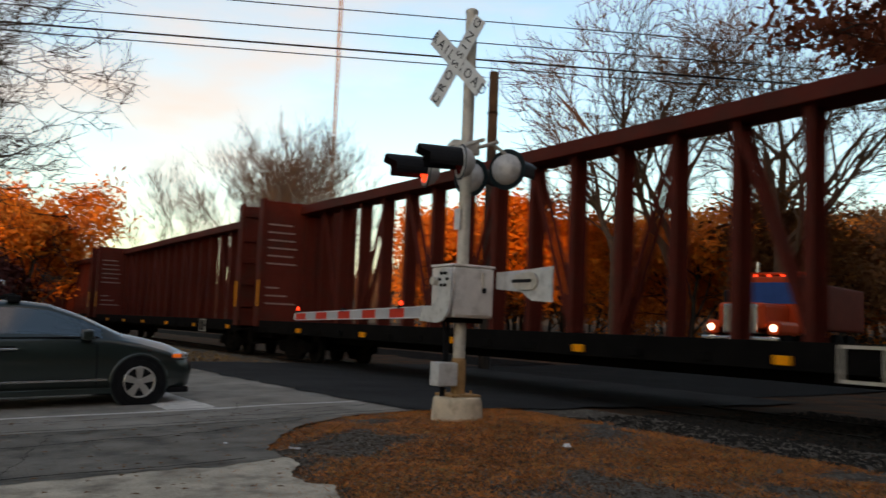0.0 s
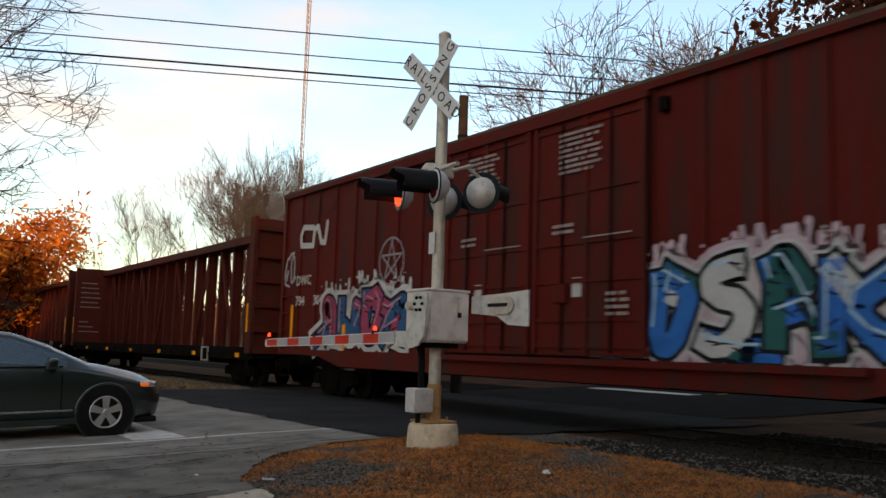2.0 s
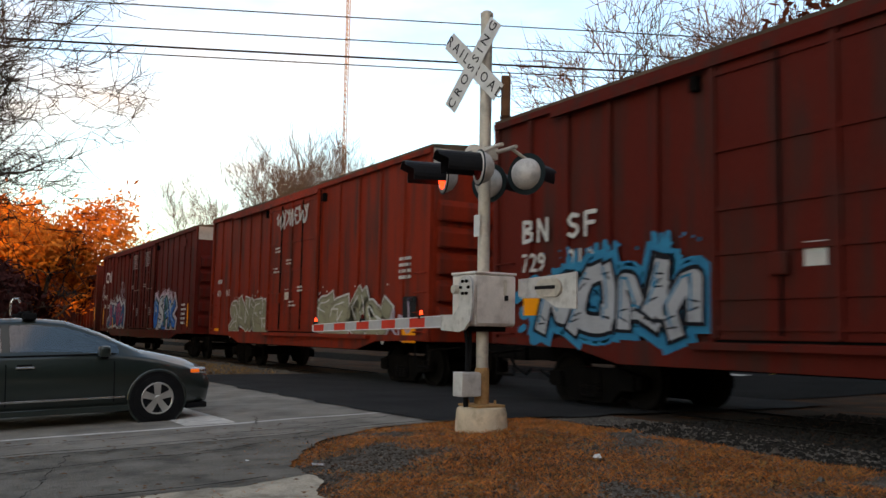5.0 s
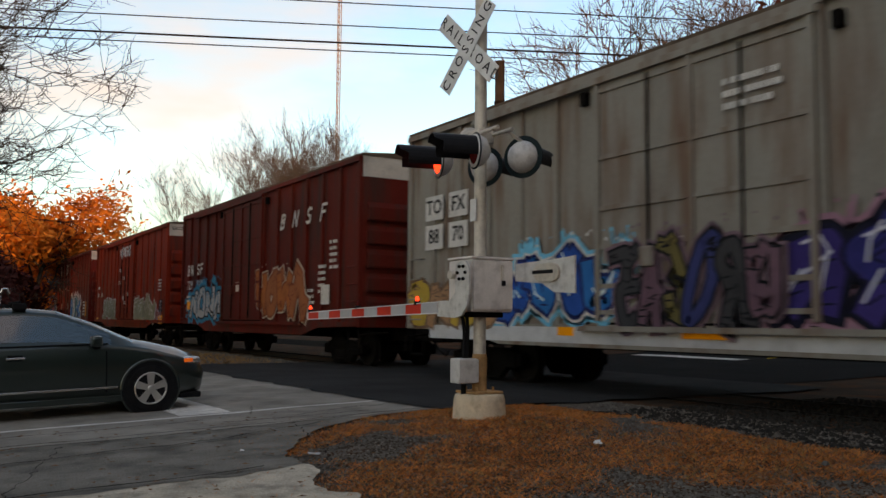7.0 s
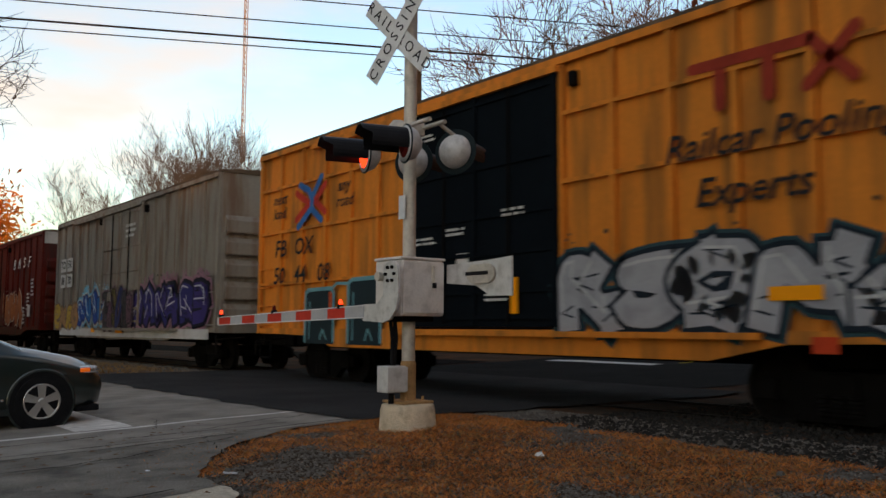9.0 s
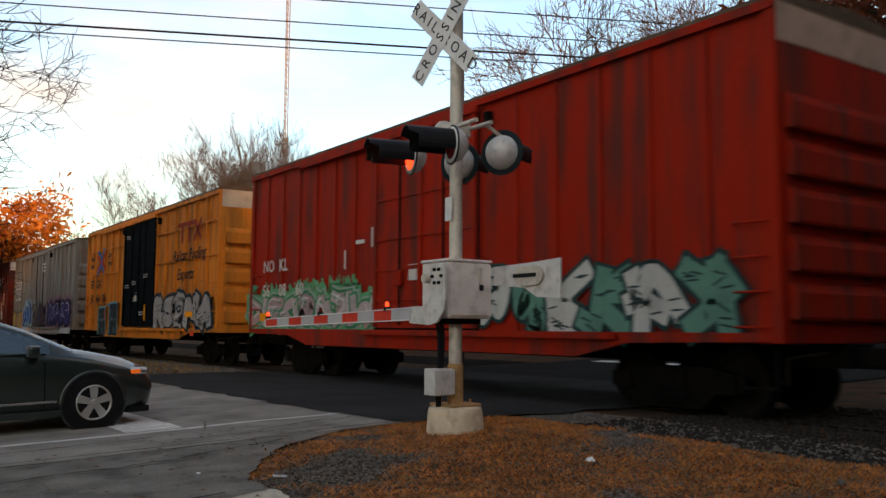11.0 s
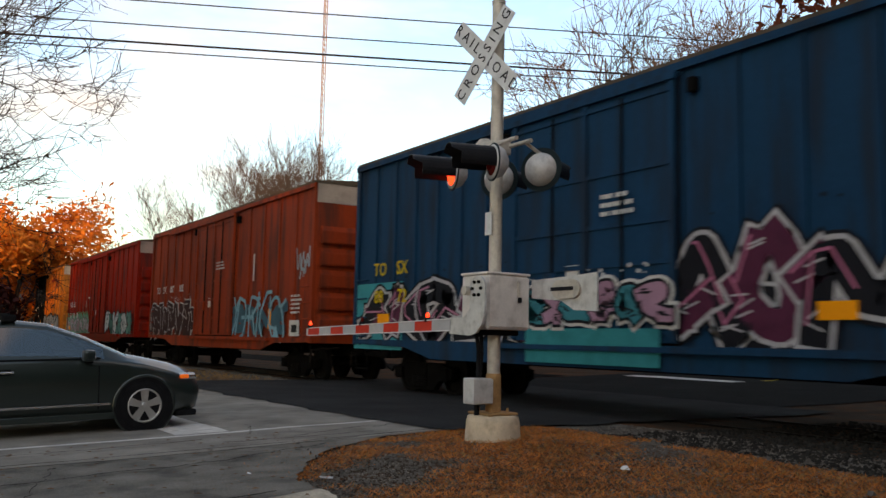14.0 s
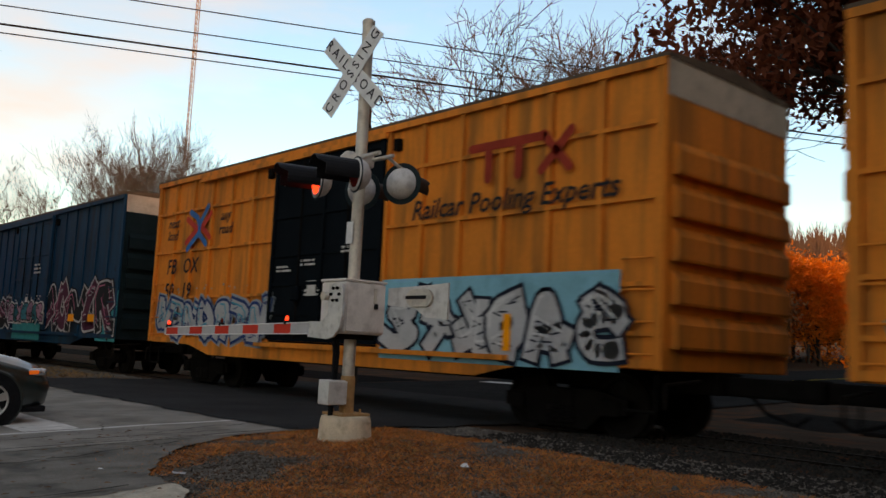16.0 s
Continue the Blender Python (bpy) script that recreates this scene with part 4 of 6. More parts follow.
def boxcar(name, label, color, L=15.65, door=(6.0, 9.8), door_color=None, ribs="seam", end_band=(0.55, 0.5, 0.45), rib_step=1.05, eave=EAVE, grid_rows=(), rough=0.6, dirt=(0.05, 0.03, 0.025), group="freight train cars", double=False, end_shade_color=None):
    """A box car with posts, roof, plug door, ribbed ends, ladders, trucks and couplers."""
    car = thing("boxcar", label, "boxcar", group=group)
    mat = material(name + "_paint", color, rough, vary=0.22, scale=0.9, grain=14, bump=0.06, dirt=dirt, dirt_amount=0.36, streak=0.3, spec=0.06)
    dmat = mat if door_color is None else material(name + "_door_paint", door_color, 0.8, vary=0.3, scale=0.9, grain=14, bump=0.06, dirt=tuple(v * 1.7 for v in door_color), dirt_amount=0.3, spec=0.03)
    # a separate end colour puts the end walls' shade into their paint
    emat = mat if end_shade_color is None else material(name + "_end_paint", end_shade_color, rough, vary=0.25, scale=0.9, grain=14, bump=0.06, dirt=dirt, dirt_amount=0.3, spec=0.06)
    X, h = WIDTH / 2, L / 2
    part("body", box(-X, X, -h, h, SILL + 0.05, eave, 0.02), mat, car)
    # peaked roof with overhanging eave
    bm = bmesh.new()
    prism([(-X - 0.05, 0), (X + 0.05, 0), (X + 0.05, 0.06), (0, 0.2), (-X - 0.05, 0.06)], L + 0.06, Matrix.Translation((0, h + 0.03, eave)) @ Matrix(((1, 0, 0, 0), (0, 0, -1, 0), (0, 1, 0, 0), (0, 0, 0, 1))), bm)
    part("roof", bm, M_ROOF, car, "low peaked roof with a dusty rim")
    part("side_sill", prism([(0.1, 0.1), (2.4, 0.05), (3.4, -0.16), (L - 3.4, -0.16), (L - 2.4, 0.05), (L - 0.1, 0.1), (L - 0.1, 0.2), (0.1, 0.2)], 0.05, side(0, SILL - 0.02, 0.03, L)), mat, car)
    part("centre_sill", box(-0.3, 0.3, -h, h, 0.72, SILL + 0.04), M_UNDER, car)
    part("eave_rail", prism([(0, 0), (L, 0), (L, 0.11), (0, 0.11)], 0.045, side(0, eave - 0.12, 0.045, L)), mat, car)
    # vertical posts
    d0, d1 = door
    deep = {"post": 0.075, "seam": 0.04}[ribs]
    wide = {"post": 0.1, "seam": 0.075}[ribs]
    first = None
    us = []
    for a, b in ((0.08, d0), (d1, L - 0.08)):
        n = max(2, round((b - a) / rib_step))
        us += [a + (b - a) * k / n for k in range(n + 1)]
    for u in us:
        m = Matrix.Translation((-X, h - u, 0))
        if first is None:
            bm = box(-deep, 0.01, -wide / 2, wide / 2, SILL + 0.06, eave - 0.12, 0.012 if ribs == "post" else 0.0)
            first = part("side_post", bm, mat, car)
            first.matrix_basis = m
        else:
            again(first, m)
    for v in grid_rows:
        for a, b in ((0.12, d0), (d1, L - 0.12)):
            part("side_rail", prism([(a, -0.03), (b, -0.03), (b, 0.03), (a, 0.03)], 0.035, side(0, v, 0.035, L)), mat, car)
    # doors
    spans = [(d0, (d0 + d1) / 2), ((d0 + d1) / 2, d1)] if double else [(d0, d1)]
    for a, b in spans:
        dr = part("door", prism([(a + 0.06, 1.2), (b - 0.06, 1.2), (b - 0.06, eave - 0.2), (a + 0.06, eave - 0.2)], 0.04, side(0, 0, 0.045, L)), dmat, car, "sliding plug door with lock rods")
        for u in (a + 0.1, a + (b - a) * 0.5, b - 0.1):
            part("door_post", prism([(u - 0.05, 1.22), (u + 0.05, 1.22), (u + 0.05, eave - 0.22), (u - 0.05, eave - 0.22)], 0.045, side(0, 0, 0.088, L)), dmat, dr)
        for v in (1.35, 1.75, 2.35, 2.95, 3.75, eave - 0.35):
            part("door_rail", prism([(a + 0.08, v - 0.035), (b - 0.08, v - 0.035), (b - 0.08, v + 0.035), (a + 0.08, v + 0.035)], 0.035, side(0, 0, 0.08, L)), dmat, dr)
        for u in (a + (b - a) * 0.3, a + (b - a) * 0.72):
            part("lock_rod", rod((-X - 0.13, h - u, 1.25), (-X - 0.13, h - u, eave - 0.3), 0.02, seg=8), M_UNDER, dr)
        for u in (a + 0.02, b - 0.02):
            part("door_gap", prism([(u - 0.025, 1.2), (u + 0.025, 1.2), (u + 0.025, eave - 0.2), (u - 0.025, eave - 0.2)], 0.004, side(0, 0, 0.05, L)), M_UNDER, dr)
        for v in (1.17, eave - 0.17):
            part("door_gap", prism([(a, v - 0.025), (b, v - 0.025), (b, v + 0.025), (a, v + 0.025)], 0.004, side(0, 0, 0.05, L)), M_UNDER, dr)
        part("door_crank", box(-X - 0.2, -X - 0.12, h - (a + (b - a) * 0.3) - 0.13, h - (a + (b - a) * 0.3) + 0.13, 2.0, 2.3, 0.03), dmat, dr)
        part("door_plate", prism([(a + (b - a) * 0.38, 2.1), (a + (b - a) * 0.46, 2.1), (a + (b - a) * 0.46, 2.4), (a + (b - a) * 0.38, 2.4)], 0.004, side(0, 0, 0.09, L)), M_WHITEPAINT, dr)
    part("door_track_top", prism([(d0 - 3.4, 0), (d1, 0), (d1, 0.1), (d0 - 3.4, 0.1)], 0.08, side(0, eave - 0.24, 0.08, L)), mat, car)
    part("door_track_bottom", prism([(d0 - 0.3, 0), (d1 + 3.2, 0), (d1 + 3.2, 0.08), (d0 - 0.3, 0.08)], 0.1, side(0, SILL + 0.08, 0.1, L)), mat, car)
    for u in (d0 - 0.25, d1 + 0.25):
        part("door_stop", box(-X - 0.12, -X, h - u - 0.07, h - u + 0.07, eave - 0.5, eave - 0.28, 0.02), M_UNDER, car)
    # ribbed end wall that faces the follower, and the leading one
    top = eave - 0.52
    for s in (-1, 1):
        y = s * h
        prof = [(0, 0.0), (-0.02, 0.11), (0.02, 0.125), (0.3, 0.12), (0.44, 0.0)]
        k = 0
        v = SILL + 0.35
        firstrib = None
        while v + 0.5 < top:
            bm = bmesh.new()
            a = [bm.verts.new((-X + 0.12, y + s * (d + 0.002), z)) for z, d in prof]
            b = [bm.verts.new((X - 0.12, y + s * (d + 0.002), z)) for z, d in prof]
            for i in range(len(prof) - 1):
                bm.faces.new((a[i], b[i], b[i + 1], a[i + 1]))
            bm.faces.new(a)
            bm.faces.new(b)
            bmesh.ops.recalc_face_normals(bm, faces=bm.faces[:])
            if firstrib is None:
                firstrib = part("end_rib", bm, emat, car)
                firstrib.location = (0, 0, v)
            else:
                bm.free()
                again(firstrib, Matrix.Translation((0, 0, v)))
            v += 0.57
        # thin sheet carries the darker, shade-toned colour over the whole end
        if end_shade_color is not None:
            part("shaded_end_sheet", box(-X, X, min(y, y + s * 0.004), max(y, y + s * 0.004), SILL + 0.05, eave), emat, car)
        if end_band:
            part("excess_height_band", box(-X, X, min(y, y + s * 0.012), max(y, y + s * 0.012), eave - 0.5, eave + 0.04), paint(end_band), car, "pale warning band under the roof")
        # ladder at each end of the near side
        u0 = 0.14 if s > 0 else L - 0.62
        lad = rod((-X - 0.09, h - u0, 0), (-X - 0.09, h - u0 - 0.48, 0), 0.016, seg=6)
        for q in (u0, u0 + 0.48):
            rod((-X, h - q, 0), (-X - 0.09, h - q, 0), 0.014, seg=6, bm=lad)
        rung = part("grab_iron", lad, mat, car)
        rung.location = (0, 0, SILL + 0.25)
        for k in range(1, 4):
            again(rung, Matrix.Translation((0, 0, SILL + 0.25 + 0.42 * k)))
    part("corner_post", prism([(L - 0.14, SILL + 0.06), (L + 0.005, SILL + 0.06), (L + 0.005, eave), (L - 0.14, eave)], 0.03, side(0, 0, 0.032, L)), mat, car)
    part("corner_post", prism([(-0.005, SILL + 0.06), (0.14, SILL + 0.06), (0.14, eave), (-0.005, eave)], 0.03, side(0, 0, 0.032, L)), mat, car)
    running_gear(car, L, mat)
    axles = bogies(car, L, (h - 2.1, -h + 2.1))
    return car, axles, L, mat


def centerbeam(label, L=23.4):
    """An empty centre-beam flat car: deck, truss down the middle, bulkheads."""
    car = thing("centerbeam_flatcar", label, "flatcar", group="centerbeam flatcars")
    mat = material("flatcar_red", (0.11, 0.019, 0.012), 0.65, vary=0.3, scale=1.0, grain=14, bump=0.06, dirt=(0.06, 0.03, 0.022), dirt_amount=0.35)
    h, X = L / 2, WIDTH / 2
    part("deck", box(-X + 0.1, X - 0.1, -h, h, 1.0, 1.14, 0.01), mat, car)
    part("centre_sill", box(-0.4, 0.4, -h, h, 0.62, 1.0), M_UNDER, car)
    part("side_sill", box(-X + 0.05, -X + 0.12, -h, h, 0.82, 1.18, 0.01), M_UNDER, car)
    part("side_sill", box(X - 0.12, X - 0.05, -h, h, 0.82, 1.18, 0.01), mat, car)
    part("top_chord", box(-0.34, 0.34, -h, h, 4.52, 4.79, 0.02), mat, car)
    n = 18
    pst = None
    for k in range(n + 1):
        y = -h + 0.3 + (L - 0.6) * k / n
        if pst is None:
            bm = box(-0.17, -0.13, -0.08, 0.08, 1.14, 4.52)
            box(0.13, 0.17, -0.08, 0.08, 1.14, 4.52, 0, bm)
            box(-0.13, 0.13, -0.02, 0.02, 1.14, 4.52, 0, bm)
            pst = part("truss_post", bm, mat, car)
            pst.location = (0, y, 0)
        else:
            again(pst, Matrix.Translation((0, y, 0)))
    for k in range(0, n, 2):
        y0, y1 = -h + 0.3 + (L - 0.6) * k / n, -h + 0.3 + (L - 0.6) * (k + 1) / n
        bm = bmesh.new()
        up = k % 4 == 0
        for s in (-1, 1):
            rod((s * 0.1, y0, 1.2 if up else 4.45), (s * 0.1, y1, 4.45 if up else 1.2), 0.06, seg=6, bm=bm)
        part("diagonal_brace", bm, mat, car)
    for k in range(0, n, 1):
        y = -h + 0.3 + (L - 0.6) * (k + 0.5) / n
        part("stake_pocket", box(-X + 0.01, -X + 0.05, y - 0.12, y + 0.12, 0.88, 1.0, 0.01), M_AMBERSTRIPE if k % 3 == 0 else M_UNDER, car, "amber reflector" if k % 3 == 0 else "")
    for s in (-1, 1):
        y0, y1 = sorted((s * h, s * (h - 0.35)))
        b = part("bulkhead", box(-X + 0.02, X - 0.02, y0 + 0.12, y1 - 0.12, 1.0, 4.86, 0.02), mat, car, "tall red bulkhead plate")
        for x in (-X + 0.06, X - 0.06):
            part("bulkhead_post", box(x - 0.06, x + 0.06, y0, y1, 1.0, 4.9, 0.015), mat, b)
        for v in (1.6, 2.3, 3.0, 3.7, 4.5):
            part("bulkhead_rail", box(-X + 0.1, X - 0.1, y0 if s < 0 else y1 - 0.1, y0 + 0.1 if s < 0 else y1, v, v + 0.16, 0.01), mat, b)
        inner = y1 - 0.11 if s < 0 else y0 + 0.11
        bm = bmesh.new()
        r = random.Random(5)
        if s > 0:
            for k in range(9):
                v = 4.1 - 0.24 * k - (0.5 if k > 5 else 0)
                w = r.uniform(0.4, 1.0)
                box(-1.35, -1.35 + w, inner - 0.006, inner, v, v + 0.05, 0, bm)
            for k in range(14):
                box(0.1, 0.2, inner - 0.006, inner, 1.6 + 0.17 * k, 1.69 + 0.17 * k, 0, bm)
            part("stencil_lettering", bm, M_FADED, b)
        else:
            bm.free()
        part("end_reflector", box(-X - 0.055 + 0.05, -X + 0.02, s * (h - 0.25) - 0.07, s * (h - 0.25) + 0.07, 1.6, 2.4), M_AMBERSTRIPE, b, "amber reflector strip")
    for q in ((3.35, 3.95, 0.72, 0.76), (3.35, 3.95, 1.12, 1.16), (3.35, 3.39, 0.76, 1.12), (3.91, 3.95, 0.76, 1.12)):
        part("placard_frame", box(-X + 0.0, -X + 0.04, -h + q[0], -h + q[1], q[2], q[3]), M_GALV, car, "pale placard frame")
    running_gear(car, L, mat)
    axles = bogies(car, L, (h - 2.0, -h + 2.0))
    return car, axles, L, mat


M_STENCIL = material("dusty_stencil", (0.4, 0.33, 0.31), 0.8, bump=0)
M_FADED = material("faded_stencil", (0.3, 0.2, 0.18), 0.8, bump=0)
RED1, RED2, RED3 = (0.125, 0.015, 0.011), (0.26, 0.027, 0.012), (0.12, 0.016, 0.011)
W_, K_ = (0.62, 0.6, 0.58), (0.015, 0.015, 0.018)
TRAIN = []      # (car, axles, length, lead): lead is how far the car's front lies behind the train's mark


def add(built, lead):
    TRAIN.append((built[0], built[1], built[2], lead))
    return built


LEAD = {"dwc": 0.0}
for k, key in enumerate(("ns", "bnsf", "tofx", "fbox", "nokl", "t887", "blue", "fbx2", "yel3")):
    LEAD[key] = 21.19 + 18.0 * k
for k in range(3):
    add(centerbeam("empty rust-red centerbeam flatcar with truss and bulkheads"), -25.55 - 24.9 * k)


def number(car, rows, u, v, size, mat, L, gap=0.0, shear=0.0, pitch=1.3):
    """Road marks in rows of (text, offset) groups."""
    for k, row in enumerate(rows):
        for text, off in row:
            lettering(text, size, mat, car, side(u + off, v - k * size * pitch, 0.07, L), shear, "LEFT")


# dark red sixty-foot car
c, a, L, m = add(boxcar("dark_red_car", "dark red boxcar with double doors and sprayed lettering", RED1, 19.1, (7.6, 12.7), ribs="seam", rib_step=0.95, double=True), LEAD["dwc"])
bm = bmesh.new()
for pts in ([(1.75, 4.15), (1.2, 4.2), (1.05, 4.0), (1.1, 3.75), (1.75, 3.7), (1.82, 4.1), (2.0, 4.15), (2.2, 3.75), (2.4, 3.72), (2.5, 4.2)],):
    stroke_ribbon(bm, pts, 0.07, side(0, 0, 0.045, L))
part("company_mark", bm, M_WHITEPAINT, c, "white bent-line emblem")
number(c, [[("DWC", 0)], [("794", 0), ("304", 1.0)]], 0.95, 2.85, 0.34, M_WHITEPAINT, L, pitch=1.5)
patch(c, 0.66, 0.8, 1.38, 2.27, M_AMBERSTRIPE, L, "reflector", label="amber reflector strip")
patch(c, 3.55, 3.7, 1.2, 1.75, M_AMBERSTRIPE, L, "reflector", out=0.09)
patch(c, 18.1, 18.25, 1.3, 2.2, M_AMBERSTRIPE, L, "reflector")
graffiti(c, 2.2, 6.2, 0.9, 2.65, [(0.42, 0.07, 0.14), (0.03, 0.11, 0.24)], (0.02, 0.012, 0.03), W_, L, 11, 4, cloud=W_, second=(0.6, 0.3, 0.35))
bm = bmesh.new()
for k in range(5):
    a0, a1 = radians(90 + 144 * k), radians(90 + 144 * (k + 1))
    stroke_ribbon(bm, [(5.55 + 0.42 * math.cos(a0), 3.05 + 0.45 * math.sin(a0)), (5.55 + 0.42 * math.cos(a1), 3.05 + 0.45 * math.sin(a1))], 0.022, side(0, 0, 0.05, L))
stroke_ribbon(bm, [(5.55 + 0.5 * math.cos(0.4 * k), 3.05 + 0.5 * math.sin(0.4 * k)) for k in range(17)], 0.022, side(0, 0, 0.051, L))
part("graffiti_star", bm, paint((0.36, 0.3, 0.32)), c, "white sprayed star in a ring")
graffiti(c, 0.15, 0.85, 2.7, 3.7, (0.55, 0.5, 0.5), K_, None, L, 13, 2, thin=True, weight=0.07)
graffiti(c, 11.8, 16.2, 0.7, 2.65, [(0.02, 0.16, 0.55), (0.02, 0.16, 0.5), (0.55, 0.55, 0.55), (0.02, 0.12, 0.12)], K_, (0.6, 0.58, 0.6), L, 14, 5, cloud=(0.6, 0.45, 0.5), second=(0.4, 0.6, 0.75))
for k, u in enumerate((8.0, 10.5)):
    bars(c, u + 0.35, u + 1.35, 4.05, 4.75, 8, M_STENCIL, L, out=0.14, seed=k)
    bars(c, u + 0.2, u + 0.7, 3.1, 3.3, 2, M_STENCIL, L, out=0.14, seed=k + 5)
    bars(c, u + 1.4, u + 1.9, 1.8, 2.2, 4, M_STENCIL, L, out=0.14, seed=k + 9)
    patch(c, u + 0.9, u + 1.9, 2.99, 3.01, M_STENCIL, L, out=0.14)
bars(c, 17.2, 17.9, 1.4, 2.3, 5, M_WHITEPAINT, L, seed=3)
for u in (2.3, 17.0):
    patch(c, u, u + 0.55, 4.5, 4.85, m, L, "repair_plate", out=0.06)

# bright red car
c, a, L, m = add(boxcar("bright_red_car", "brick-red boxcar with pale bubble graffiti", RED2, ribs="seam"), LEAD["ns"])
bars(c, 0.85, 1.3, 2.8, 3.1, 1, M_WHITEPAINT, L, seed=2)
number(c, [[("473", 0), ("011", 1.0)]], 0.85, 2.45, 0.3, M_WHITEPAINT, L)
graffiti(c, 2.4, 6.1, 0.9, 2.3, (0.3, 0.29, 0.2), (0.24, 0.22, 0.16), W_, L, 21, 5, second=W_, weight=0.23)
graffiti(c, 9.6, 13.8, 0.85, 2.25, (0.3, 0.29, 0.2), (0.24, 0.22, 0.16), W_, L, 22, 4, second=W_, weight=0.23)
graffiti(c, 6.8, 9.2, 4.15, 4.75, W_, K_, None, L, 23, 7, thin=True, weight=0.13, out=0.14)
graffiti(c, 13.6, 14.8, 0.9, 2.0, (0.4, 0.33, 0.42), K_, None, L, 24, 2, thin=True, weight=0.08)
patch(c, 14.5, 15.1, 1.0, 1.35, M_AMBERSTRIPE, L, "reflector")
patch(c, 14.5, 15.1, 1.5, 2.0, M_BLACKPAINT, L, "data_panel")
patch(c, 0.6, 1.1, 1.1, 1.25, M_AMBERSTRIPE, L, "reflector")
for k, (u, v) in enumerate(((6.6, 2.9), (6.7, 3.5), (7.9, 1.9), (8.5, 2.3), (7.6, 3.1))):
    bars(c, u, u + 0.5, v, v + 0.2, 2, M_WHITEPAINT, L, out=0.14, seed=k)
bars(c, 14.3, 15.0, 2.4, 2.95, 4, M_WHITEPAINT, L, seed=8)
lettering("EXCESS HEIGHT CAR", 0.2, M_BLACKPAINT, c, end_face(EAVE - 0.2, 0.018, L) @ pose(-0.55, 0, 0))

# oxide red car with post sides
c, a, L, m = add(boxcar("oxide_car", "oxide-red boxcar with posts, blue and orange graffiti", RED3, ribs="post", door=(5.2, 9.1), rib_step=1.1), LEAD["bnsf"])
MARK = ((0.98, ([(0, 0), (0, 0.36)], [(0, 0.36), (0.2, 0.34), (0.22, 0.24), (0, 0.19)], [(0, 0.19), (0.23, 0.14), (0.22, 0.03), (0, 0)])), (1.4, ([(0, 0), (0, 0.36), (0.24, 0), (0.24, 0.36)],)), (2.22, ([(0.23, 0.33), (0.08, 0.36), (0.0, 0.28), (0.06, 0.2), (0.2, 0.16), (0.23, 0.08), (0.12, 0.0), (0, 0.04)],)), (2.64, ([(0, 0), (0, 0.36), (0.24, 0.36)], [(0, 0.19), (0.2, 0.19)])))
bm = bmesh.new()
for u, lines in MARK:
    for pts in lines:
        stroke_ribbon(bm, [(u + x, 2.84 + z) for x, z in pts], 0.036, side(0, 0, 0.082, L))
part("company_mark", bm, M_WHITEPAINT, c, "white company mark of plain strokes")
bm = bmesh.new()
for k, (u, lines) in enumerate(MARK):
    for pts in lines:
        stroke_ribbon(bm, [(10.5 + 0.95 * k + 1.1 * x + 0.4 * z, 3.8 + 1.1 * z) for x, z in pts], 0.04, side(0, 0, 0.082, L))
part("company_mark", bm, M_WHITEPAINT, c, "white slanted company mark")
number(c, [[("729", 0), ("010", 1.25)]], 0.9, 2.45, 0.46, M_WHITEPAINT, L)
bars(c, 0.9, 1.8, 1.85, 2.15, 2, M_WHITEPAINT, L, out=0.08, seed=7)
patch(c, 1.0, 1.6, 1.55, 1.85, M_AMBERSTRIPE, L, "reflector", out=0.085)
graffiti(c, 1.5, 5.1, 0.75, 2.55, (0.42, 0.43, 0.46), (0.012, 0.014, 0.02), (0.02, 0.22, 0.4), L, 36, 4, weight=0.13, cloud=(0.02, 0.24, 0.42), out=0.085, second=(0.02, 0.2, 0.35))
bm = bmesh.new()
for u, v, w in ((0.75, 1.85, 0.1), (1.0, 1.6, 0.13), (1.2, 2.05, 0.16), (1.35, 1.5, 0.2), (1.3, 1.15, 0.12), (0.9, 1.3, 0.06)):
    stroke_ribbon(bm, [(u, v), (u + 0.12, v + 0.05)], w, side(0, 0, 0.083, L))
part("sprayed_blots", bm, paint((0.02, 0.24, 0.42)), c, "blue sprayed blots")
graffiti(c, 8.6, 12.4, 1.0, 2.8, [(0.42, 0.13, 0.04), (0.36, 0.12, 0.05)], (0.25, 0.07, 0.03), (0.5, 0.42, 0.35), L, 32, 4, out=0.085)
for k in range(3):
    bars(c, 12.6 + 0.7 * k, 13.1 + 0.7 * k, 1.3 + 0.6 * k, 2.1 + 0.6 * k, 5, M_WHITEPAINT, L, out=0.085, seed=k)
patch(c, 13.5, 14.0, 1.6, 2.1, M_WHITEPAINT, L, "data_panel", out=0.085)

# grey car
GREY = (0.27, 0.25, 0.22)
c, a, L, m = add(boxcar("grey_car", "weathered grey boxcar with blue and purple graffiti along its foot", GREY, ribs="post", door=(6.0, 10.0), rib_step=0.95, end_band=None, dirt=(0.16, 0.08, 0.045)), LEAD["tofx"])
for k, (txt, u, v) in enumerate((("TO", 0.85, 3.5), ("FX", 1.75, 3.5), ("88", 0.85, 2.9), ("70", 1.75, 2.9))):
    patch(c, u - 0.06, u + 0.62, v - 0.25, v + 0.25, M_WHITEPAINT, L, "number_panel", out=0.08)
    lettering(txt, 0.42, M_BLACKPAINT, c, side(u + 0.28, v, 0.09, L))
graffiti(c, 3.4, 6.6, 0.8, 2.5, [(0.015, 0.08, 0.34), (0.015, 0.16, 0.45)], (0.02, 0.03, 0.12), W_, L, 41, 4, cloud=(0.15, 0.5, 0.7), out=0.085, second=(0.6, 0.75, 0.8))
